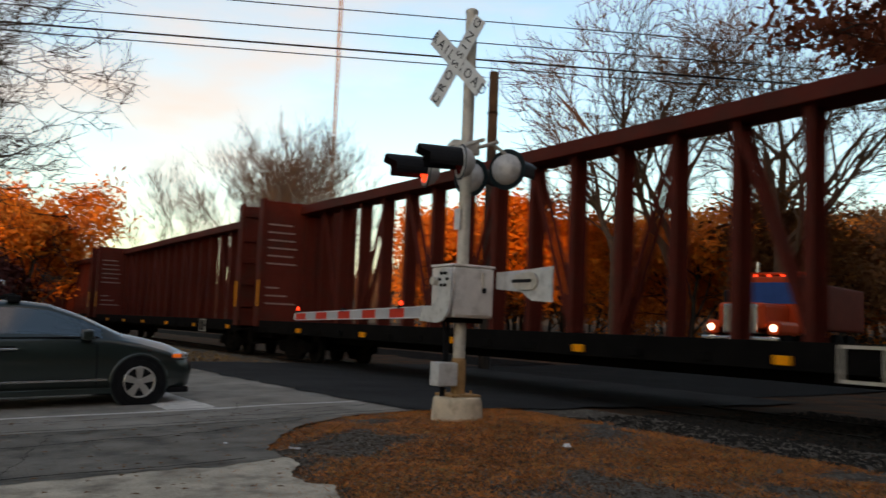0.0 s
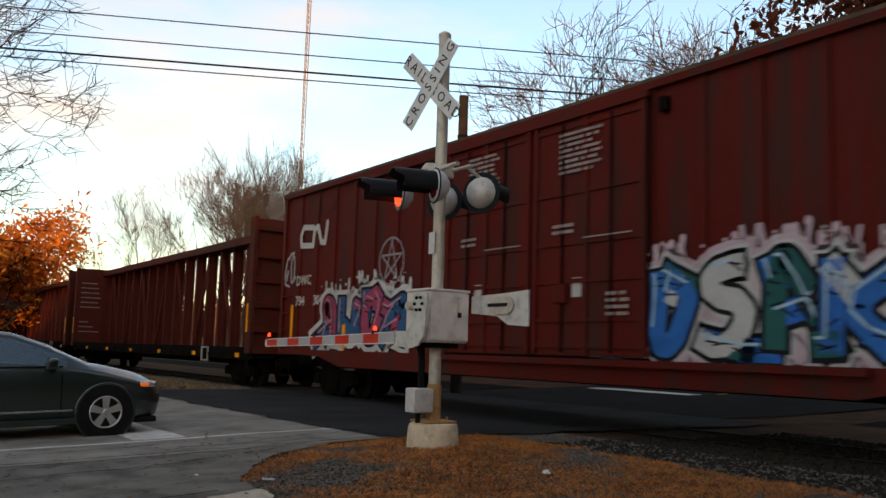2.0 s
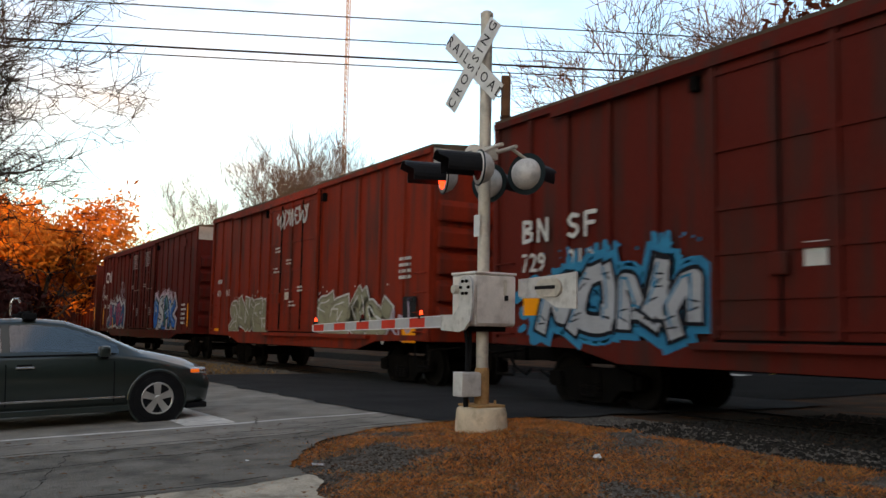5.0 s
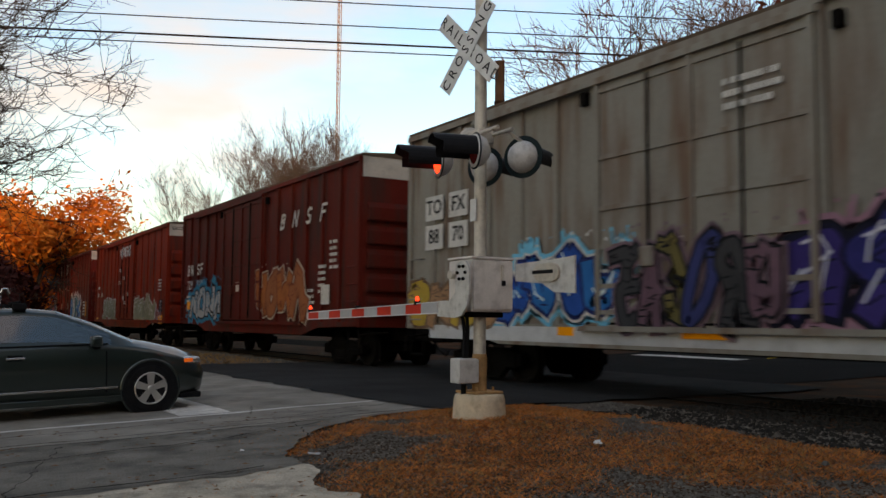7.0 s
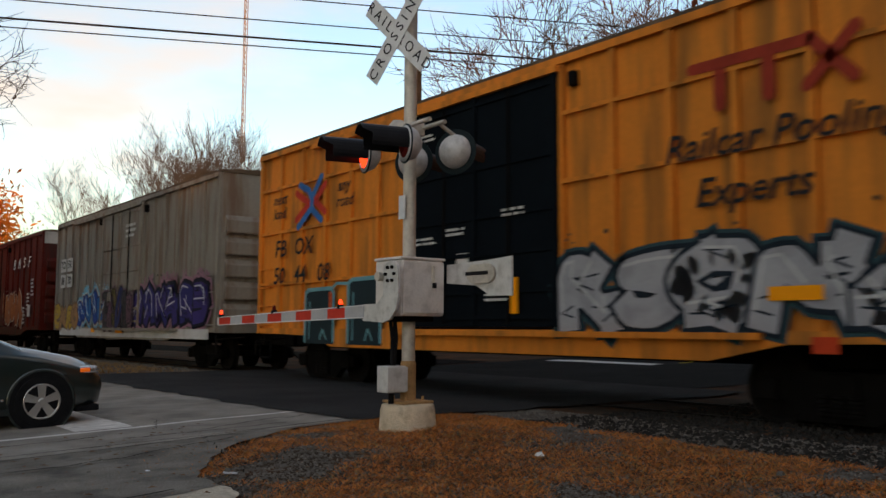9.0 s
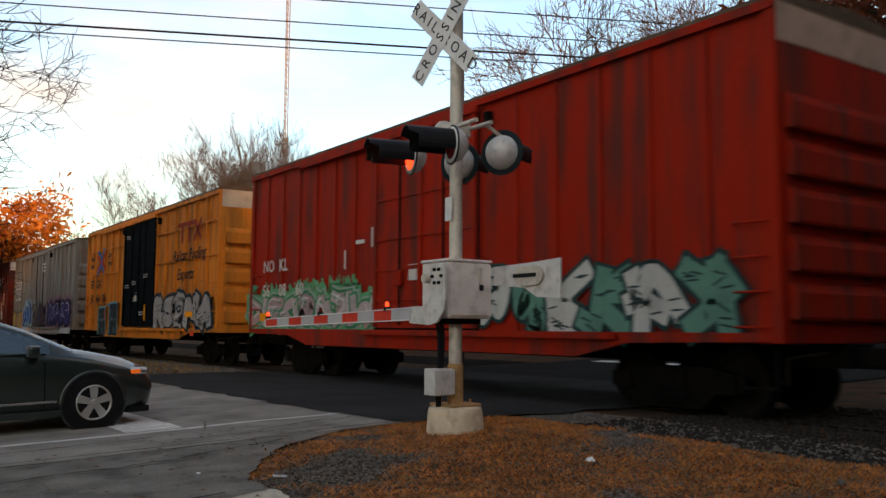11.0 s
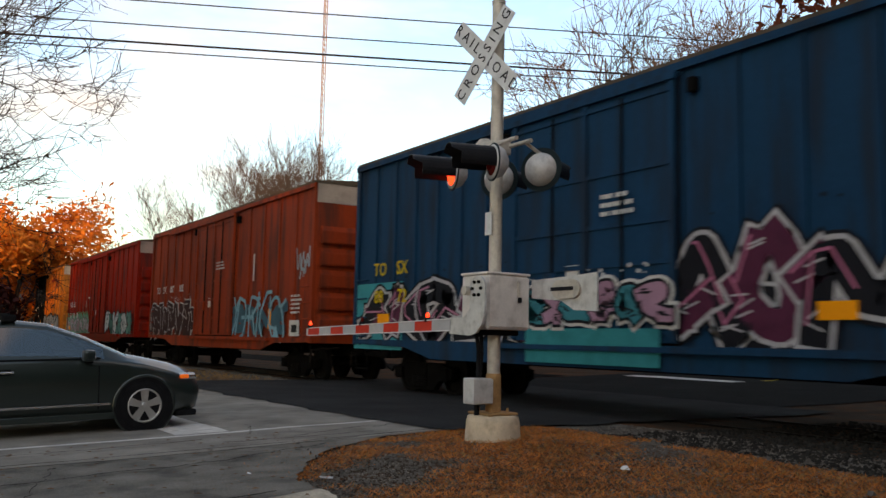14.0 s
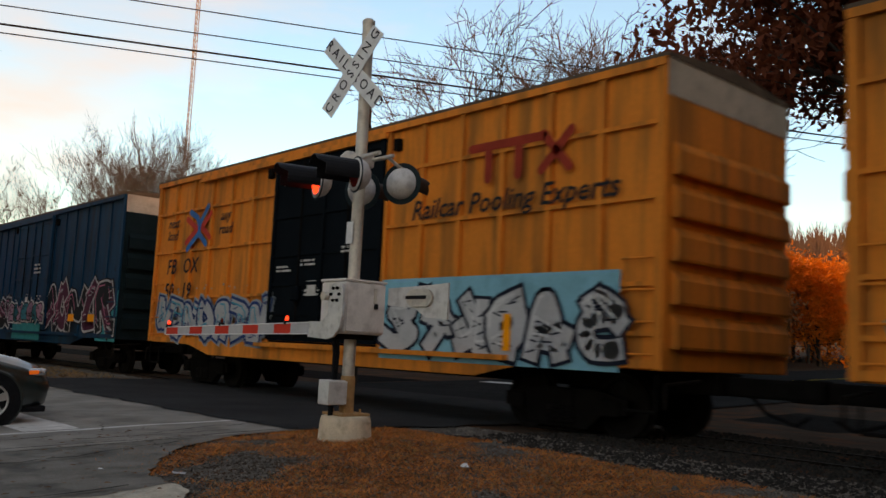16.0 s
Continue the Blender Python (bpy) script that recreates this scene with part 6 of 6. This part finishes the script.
    # roof rack foot seen on the roof
    for s in (-1, 1):
        foot = part("rack_foot", box(-2.62, -2.45, min(s * 0.5, s * 0.6), max(s * 0.5, s * 0.6), 1.4, 1.49, 0.02), M_RUBBER, car)
    part("rack_bar", rod((-2.53, -0.56, 1.5), (-2.53, 0.56, 1.5), 0.018), M_RUBBER, car)
    bm = bmesh.new()
    pts = [(-2.75, -0.45, 1.46), (-2.75, -0.45, 1.62), (-2.72, -0.45, 1.68), (-2.66, -0.45, 1.68), (-2.64, -0.45, 1.62)]
    for a, b in zip(pts, pts[1:]):
        rod(a, b, 0.014, seg=8, bm=bm)
    part("rack_hook", bm, M_CARTRIM, car)
    # short front overhang
    for ob in car.children_recursive:
        if ob.name.split(".")[0] in ("body_side", "bumper_grille", "chin", "headlight", "side_marker"):
            for v in ob.data.vertices:
                if v.co.x > -0.95:
                    v.co.x = -0.95 + (v.co.x + 0.95) * 0.86
    return car


yaw = math.degrees(math.atan2(ROAD.y, ROAD.x))
left = Vector((-ROAD.y, ROAD.x, 0))
front = Vector((4.69, 12.94, 0)) + left * 0.87 + ROAD * 0.95
sedan(pose(front.x, front.y, ground_height(front.x, front.y) + 0.02, 0, -1.9, yaw))


# ---- truck beyond the track ----
def truck(m):
    t = thing("dump_truck", "orange-red heavy truck waiting beyond the track", "truck", m)
    part("hood", box(-2.1, 0.0, -0.75, 0.75, 1.1, 1.9, 0.12), M_TRUCKRED, t)
    part("grille", box(-0.02, 0.06, -0.55, 0.55, 0.95, 1.85, 0.04), M_CARTRIM, t, "chrome grille")
    part("bumper", box(-0.1, 0.2, -1.2, 1.2, 0.5, 0.85, 0.04), M_CARTRIM, t)
    cab = part("cab", box(-3.9, -2.0, -1.15, 1.15, 1.0, 2.85, 0.12), M_TRUCKRED, t, "orange-red cab")
    # blue here is the sky's reflection painted onto the glass
    part("windscreen", box(-2.02, -1.985, -1.0, 1.0, 1.95, 2.65, 0.01), M_TRUCK_SKYBLUE, cab, "windscreen coloured blue as if reflecting the sky")
    for y in (-0.9, -0.45, 0.0, 0.45, 0.9):
        part("roof_lamp", box(-2.3, -2.15, y - 0.05, y + 0.05, 2.85, 2.92, 0.015), M_REDGLOW, cab)
    for y in (-1, 1):
        f = part("fender", box(-1.7, -0.1, min(y * 0.75, y * 1.2), max(y * 0.75, y * 1.2), 0.9, 1.35, 0.12), M_TRUCKRED, t)
        part("headlamp", lathe([(0.0, 0.06), (0.1, 0.04), (0.11, 0.0), (0.0, 0.0)], 16, m=Matrix.Translation((-0.08, y * 1.0, 1.12)) @ pose(0, 0, 0, 0, 90, 0)), M_HEADLIGHT, f, "lit headlamp")
        part("exhaust_stack", rod((-4.0, y * 1.1, 1.0), (-4.0, y * 1.1, 3.5), 0.07), M_CARTRIM, t)
        part("mirror", box(-2.0, -1.94, min(y * 1.25, y * 1.45), max(y * 1.25, y * 1.45), 1.9, 2.4, 0.02), M_BLACK, t)
        for x in (-0.9, -5.6, -6.9):
            w = part("wheel", lathe([(0.25, -0.14), (0.48, -0.14), (0.52, -0.1), (0.52, 0.1), (0.48, 0.14), (0.25, 0.14)], 28, m=Matrix.Translation((x, y * 1.02, 0.52)) @ pose(0, 0, 0, 90, 0, 0)), M_RUBBER, t)
            part("rim", lathe([(0.0, -0.08), (0.25, -0.12), (0.25, 0.12), (0.0, 0.08)], 20, m=Matrix.Translation((x, y * 1.02, 0.52)) @ pose(0, 0, 0, 90, 0, 0)), M_ALLOY, w)
    part("chassis", box(-8.0, -0.3, -0.45, 0.45, 0.6, 0.95), M_UNDER, t)
    b = part("dump_body", box(-8.2, -4.2, -1.2, 1.2, 1.15, 2.7, 0.06), M_TRUCKBODY, t, "red dump body")
    part("cab_shield", box(-4.3, -2.9, -1.15, 1.15, 2.95, 3.05, 0.03), M_TRUCKRED, b)
    return t


tp = Vector((27.4, 21.2, 0))
truck(pose(tp.x, tp.y, ground_height(tp.x, tp.y) + 0.02, 0, 0, 195.6) @ Matrix.Scale(1.15, 4))


# ---- trees ----
def branch_mesh(name, seed, height, spread, mat, levels=5, trunk=0.22, up=0.25, first=0.25, kids=(3, 4), leaf=None, leaf_size=0.16, leaf_n=6, leaf_mat=None, twig=0.012, rise=-1.0):
    """A bare tree: tapered trunk with limbs that fork down to twigs; leaves on the twigs where given."""
    r = random.Random(seed)
    limbs, twigs = ([], []), ([], [])
    lv, lf = [], []

    def tube(a, b, r0, r1, n, lev):
        vs, fs = limbs if lev < 2 else twigs
        d = (b - a)
        if d.length < 1e-5:
            return
        d.normalize()
        x = d.orthogonal().normalized()
        y = d.cross(x)
        k = len(vs)
        for p, rr in ((a, r0), (b, r1)):
            for i in range(n):
                ang = 2 * math.pi * i / n
                vs.append(tuple(p + (x * math.cos(ang) + y * math.sin(ang)) * rr))
        for i in range(n):
            j = (i + 1) % n
            fs.append((k + i, k + j, k + n + j, k + n + i))

    def leaves(p):
        for _ in range(leaf_n):
            q = p + Vector((r.gauss(0, 1), r.gauss(0, 1), r.gauss(0, 0.8))) * leaf_size * 2.2
            a = Vector((r.gauss(0, 1), r.gauss(0, 1), r.gauss(0, 1))).normalized()
            b = a.orthogonal().normalized()
            s = leaf_size * r.uniform(0.6, 1.2)
            k = len(lv)
            for u, w in ((-1, 0), (-0.2, 0.45), (1, 0), (-0.2, -0.45)):
                lv.append(tuple(q + a * u * s + b * w * s))
            lf.append((k, k + 1, k + 2, k + 3))

    def grow(p, d, length, rad, lev):
        n = 8 if lev == 0 else 5 if lev < 3 else 3
        segs = 5 if lev == 0 else 4 if lev < 3 else 3
        pts = [p.copy()]
        dirs = [d.copy()]
        q, e = p.copy(), d.copy()
        for i in range(segs):
            e = (e + Vector((r.gauss(0, 0.16), r.gauss(0, 0.16), r.gauss(0, 0.1) + up * 0.15)) * (0.4 if lev == 0 else 1.0)).normalized()
            e.z = max(e.z, rise)
            q = q + e * length / segs
            pts.append(q.copy())
            dirs.append(e.copy())
        end = rad * (0.5 if lev < levels else 0.4)
        for i in range(segs):
            tube(pts[i], pts[i + 1], rad + (end - rad) * i / segs, rad + (end - rad) * (i + 1) / segs, n, lev)
        if lev == levels:
            if leaf:
                leaves(pts[-1])
            return
        if leaf and lev >= levels - 1:
            leaves(pts[2])
        count = r.randint(*kids) + (3 if lev == 0 else 1 if lev == 1 else 0)
        for c in range(count):
            f = (first + (1 - first) * (c + r.random()) / count) if lev == 0 else r.uniform(0.3, 1.0)
            i = min(segs - 1, int(f * segs))
            base = pts[i].lerp(pts[i + 1], f * segs - i)
            ax = dirs[i]
            out = Vector((r.gauss(0, 1), r.gauss(0, 1), r.gauss(0, 0.5)))
            out = (out - ax * out.dot(ax)).normalized()
            nd = (ax * r.uniform(0.5, 1.0) + out * spread * r.uniform(0.6, 1.2)).normalized()
            rr = max(twig * 0.5, (rad + (end - rad) * f) * r.uniform(0.45, 0.68))
            grow(base, nd, length * r.uniform(0.5, 0.75) * (1.15 if lev == 0 and f < 0.5 else 1.0), rr, lev + 1)

    grow(Vector((0, 0, -0.3)), Vector((0, 0, 1)), height * 0.62, trunk, 0)
    wood = bpy.data.meshes.new(name)
    wood.from_pydata(limbs[0], [], limbs[1])
    wood.materials.append(mat)
    fine = bpy.data.meshes.new(name + "_branches")
    fine.from_pydata(twigs[0], [], twigs[1])
    fine.materials.append(mat)
    crown = None
    if leaf:
        crown = bpy.data.meshes.new(name + "_crown")
        crown.from_pydata(lv, [], lf)
        crown.materials.append(leaf_mat)
    return wood, fine, crown


def plant(meshes, label, x, y, scale=1.0, rz=0.0, group="trees", z=None):
    t = thing("tree", label, "tree", Matrix.Translation((x, y, ground_height(x, y) if z is None else z)) @ Matrix.Rotation(radians(rz), 4, "Z") @ Matrix.Scale(scale, 4), group=group)
    w = new("trunk", meshes[0])
    w.parent = t
    b = new("branchwork", meshes[1])
    b.parent = t
    if meshes[2]:
        c = new("crown", meshes[2])
        c.parent = t
    return t


BARE = "tall bare grey-brown tree with fine twigs"
tree_a = branch_mesh("bare_tree", 4, 12.5, 0.85, M_BARK, levels=6, trunk=0.26, first=0.1, kids=(4, 4), twig=0.024, up=0.45)
tree_b = branch_mesh("bare_tree_slim", 8, 13.0, 0.5, M_BARKMID, levels=5, trunk=0.2, first=0.15, kids=(4, 4), twig=0.024, up=1.2)
tree_c = branch_mesh("bare_tree_pale", 15, 15.0, 0.55, M_BARKWARM, levels=5, trunk=0.3, first=0.25, kids=(3, 4), twig=0.036, up=0.45)
oak = branch_mesh("russet_oak", 21, 15.0, 0.85, M_BARK, levels=4, trunk=0.32, first=0.6, kids=(5, 5), leaf=True, leaf_size=0.17, leaf_n=26, leaf_mat=M_LEAFRED, up=0.35, rise=0.12)
maple = branch_mesh("orange_maple", 31, 10.0, 0.8, M_BARK, levels=4, trunk=0.22, first=0.15, kids=(4, 5), leaf=True, leaf_size=0.26, leaf_n=12, leaf_mat=M_LEAFORANGE, up=0.3)
brown = branch_mesh("brown_oak", 41, 9.0, 0.8, M_BARK, levels=4, trunk=0.2, first=0.15, kids=(3, 5), leaf=True, leaf_size=0.3, leaf_n=8, leaf_mat=M_LEAFBROWN, up=0.3)
shrub = branch_mesh("dark_shrub", 51, 4.5, 1.0, M_BARK, levels=3, trunk=0.12, first=0.05, kids=(5, 6), leaf=True, leaf_size=0.2, leaf_n=30, leaf_mat=M_LEAFDARK, up=0.2)

plant(tree_a, "wide bare tree with tangled dark twigs beside the road", -1.7, 26.5, 0.98, 20)
plant(tree_a, "wide bare tree with tangled dark twigs beside the road", -2.6, 29.0, 0.9, 150)
plant(tree_a, BARE, -5.5, 31.0, 1.05, 250)
plant(tree_a, BARE, -2.4, 24.5, 0.8, 200)
plant(tree_a, BARE, -3.2, 27.5, 0.95, 320)
for x, y, s, rz in ((29.2, 74.0, 1.08, 0), (31.3, 73.0, 1.1, 80), (33.6, 75.0, 1.04, 120), (32.4, 74.0, 1.08, 30), (30.3, 75.0, 1.05, 230), (21.6, 78.0, 0.84, 300)):
    plant(tree_b, "bare upright tree against the evening sky", x, y, s, rz)
for x, y, s, rz in ((31.0, 31.5, 1.05, 40), (34.5, 31.0, 1.1, 150), (36.0, 26.0, 1.05, 260), (40.0, 29.0, 1.15, 20)):
    plant(tree_c, "pale bare tree with limbs catching warm light", x, y, s, rz)
plant(oak, "large oak holding dark russet leaves", 28.4, 8.0, 1.12, 60)
plant(oak, "large oak holding dark russet leaves", 34.5, 8.6, 1.25, 130)
for x, y, s, rz in ((9.2, 66, 0.95, 0), (5.8, 60, 0.9, 90), (2.5, 66, 1.0, 200), (8.6, 84, 1.0, 280), (-1.5, 58, 0.9, 45), (11.2, 105, 1.0, 60)):
    plant(maple, "maple in glowing orange autumn leaf", x, y, s, rz, "maples")
for x, y, s, rz in ((3.2, 44, 1.0, 0), (0.6, 41, 1.1, 70), (-2.4, 43, 1.2, 140), (5.2, 50, 0.9, 220)):
    plant(shrub, "dark red-leaved shrub beside the road", x, y, s, rz, "shrubs")

# far woods behind the track, and the hill beyond
rw = random.Random(77)
for k in range(110):
    az = radians(rw.uniform(33, 84))
    d = rw.uniform(46, 100)
    x, y = 1.7 + d * math.sin(az), 0.6 + d * math.cos(az)
    s = -(ROAD.y * (x - EDGE.x) - ROAD.x * (y - EDGE.y))
    if -3 < s < 11 or x < 18:
        continue
    plant((brown, maple, brown, maple)[k % 4], ("brown-leaved oak in the wood", "maple in orange autumn leaf", "brown-leaved oak in the wood", "maple in orange autumn leaf")[k % 4], x, y, rw.uniform(0.55, 0.85), rw.uniform(0, 360), "far wood")
bm = bmesh.new()
rows = []
for i in range(61):
    az = radians(-25 + 150 * i / 60)
    rowv = []
    for j in range(13):
        d = 130 + 16 * j
        f = j / 12
        lift = (6 + 26 * max(0.0, min(1.0, (math.degrees(az) - 20) / 40))) * math.sin(min(1.0, f * 1.25) * math.pi / 2) + 5 * noise.noise((az * 7, f * 4, 0)) * f + 2.2 * noise.noise((az * 60, f * 12, 3))
        rowv.append(bm.verts.new((d * math.sin(az), d * math.cos(az), lift - 0.5)))
    rows.append(rowv)
for p, q in zip(rows, rows[1:]):
    for j in range(12):
        bm.faces.new((p[j], q[j], q[j + 1], p[j + 1]))
bmesh.ops.recalc_face_normals(bm, faces=bm.faces[:])
solid("hill", bm, M_HILL, "brown wooded hill in the distance", "hill", kind="structure", smooth=True)
# bare tree tops on the hill
vs, fs = [], []
rh = random.Random(5)
for k in range(2600):
    az = radians(rh.uniform(15, 100))
    f = rh.uniform(0.15, 1.0)
    d = 130 + 192 * f
    z = (6 + 26 * max(0.0, min(1.0, (math.degrees(az) - 20) / 40))) * math.sin(min(1.0, f * 1.25) * math.pi / 2)
    p = Vector((d * math.sin(az), d * math.cos(az), z - 1))
    for b in range(5):
        h = rh.uniform(5, 11)
        q = p + Vector((rh.gauss(0, 1.6), rh.gauss(0, 1.6), h))
        k0 = len(vs)
        w = 0.22
        vs += [tuple(p + Vector((-w, w, 0))), tuple(p + Vector((w, -w, 0))), tuple(q)]
        fs.append((k0, k0 + 1, k0 + 2))
me = bpy.data.meshes.new("hill_trees")
me.from_pydata(vs, [], fs)
me.materials.append(M_BARKWARM)
tagged(new("hill_trees", me), "bare grey-brown treetops covering the far hill", "woodland", kind="stuff")

# ---- pole, wires, radio tower ----
pole = thing("utility_pole", "old dark wooden pole with a flat sawn top", "pole", pose(16.3, 21.22, 0.03))
part("shaft", rod((0, 0, -0.3), (0, 0, 8.78), 0.17, 0.14, 16), M_WOOD, pole)
part("pole_band", lathe([(0.16, 7.5), (0.165, 7.5), (0.165, 7.58), (0.16, 7.58)], 16), M_RAIL, pole)
FOOT, ALONG = Vector((12.7, 24.3, 0)), Vector((0.906, -0.423, 0))
for z, sag, off, rad in ((9.57, 0.5, 0.0, 0.03), (9.35, 0.5, 0.1, 0.018), (10.2, 0.6, 0.3, 0.018), (10.75, 0.7, -0.2, 0.018)):
    bm = bmesh.new()
    n = 40
    pts = []
    for i in range(n + 1):
        s = -42 + 90 * i / n
        q = FOOT + ALONG * s + Vector((0, off, 0))
        pts.append(Vector((q.x, q.y, z + sag * ((s - 3) / 42) ** 2 * 0.5)))
    side_ = Vector((-ALONG.y, ALONG.x, 0))
    rings = [[bm.verts.new(p + (side_ * math.cos(k * 1.0472) + Vector((0, 0, 1)) * math.sin(k * 1.0472)) * rad) for k in range(6)] for p in pts]
    for p, q in zip(rings, rings[1:]):
        for k in range(6):
            bm.faces.new((p[k], p[(k + 1) % 6], q[(k + 1) % 6], q[k]))
    solid("overhead_wire", bm, M_WIRE, "thin black overhead wire sagging across the road", "wire", group="overhead wires")
for s in (-42, 48):
    q = FOOT + ALONG * s
    p2 = thing("utility_pole", "dark wooden utility pole carrying the overhead wires", "pole", pose(q.x, q.y, ground_height(q.x, q.y)))
    part("shaft", rod((0, 0, -0.3), (0, 0, 11.6), 0.18, 0.13, 14), M_WOOD, p2)
    part("crossarm", box(-0.06, 0.06, -1.1, 1.1, 10.6, 10.75, 0.01), M_WOOD, p2)
tower = thing("radio_tower", "tall slim lattice radio mast far off", "tower", pose(126, 273, 0))
for k in range(3):
    a = radians(120 * k)
    part("leg", rod((0.7 * math.cos(a), 0.7 * math.sin(a), 0), (0.7 * math.cos(a), 0.7 * math.sin(a), 170), 0.16, seg=6), M_TOWER, tower)
bm = bmesh.new()
for k in range(85):
    for j in range(3):
        a, b = radians(120 * j), radians(120 * (j + 1))
        rod((0.7 * math.cos(a), 0.7 * math.sin(a), 2 * k), (0.7 * math.cos(b), 0.7 * math.sin(b), 2 * k + 2), 0.07, seg=4, bm=bm, caps=False)
part("lattice", bm, M_TOWER, tower)


# ---- what moves ----
def train_mark(t):
    """Where the front of the sixty-foot car is along the track."""
    ease = max(0.0, min(1.0, (7.0 - t) / 2.3))
    return 0.541 + 10.683 * t - 0.0367 * t * t + 0.00205 * t ** 3 - 0.14 * ease * ease * (3 - 2 * ease) - 0.1 * max(0.0, t - 14.0) ** 2


def motions():
    times = [k * 0.5 for k in range(33)]
    for car, axles, length, lead in TRAIN:
        walk(car, [(t, pose(TRACK_X, train_mark(t) - lead - length / 2, 0.0)) for t in times])
    fine = [k / 15 for k in range(241)]
    for car, axles, length, lead in TRAIN:
        for w, y in axles:
            walk(w, [(t, Matrix.Translation((0, y, 0.487)) @ Matrix.Rotation(-(train_mark(t) - train_mark(0)) / 0.457, 4, "X")) for t in fine])


motions()
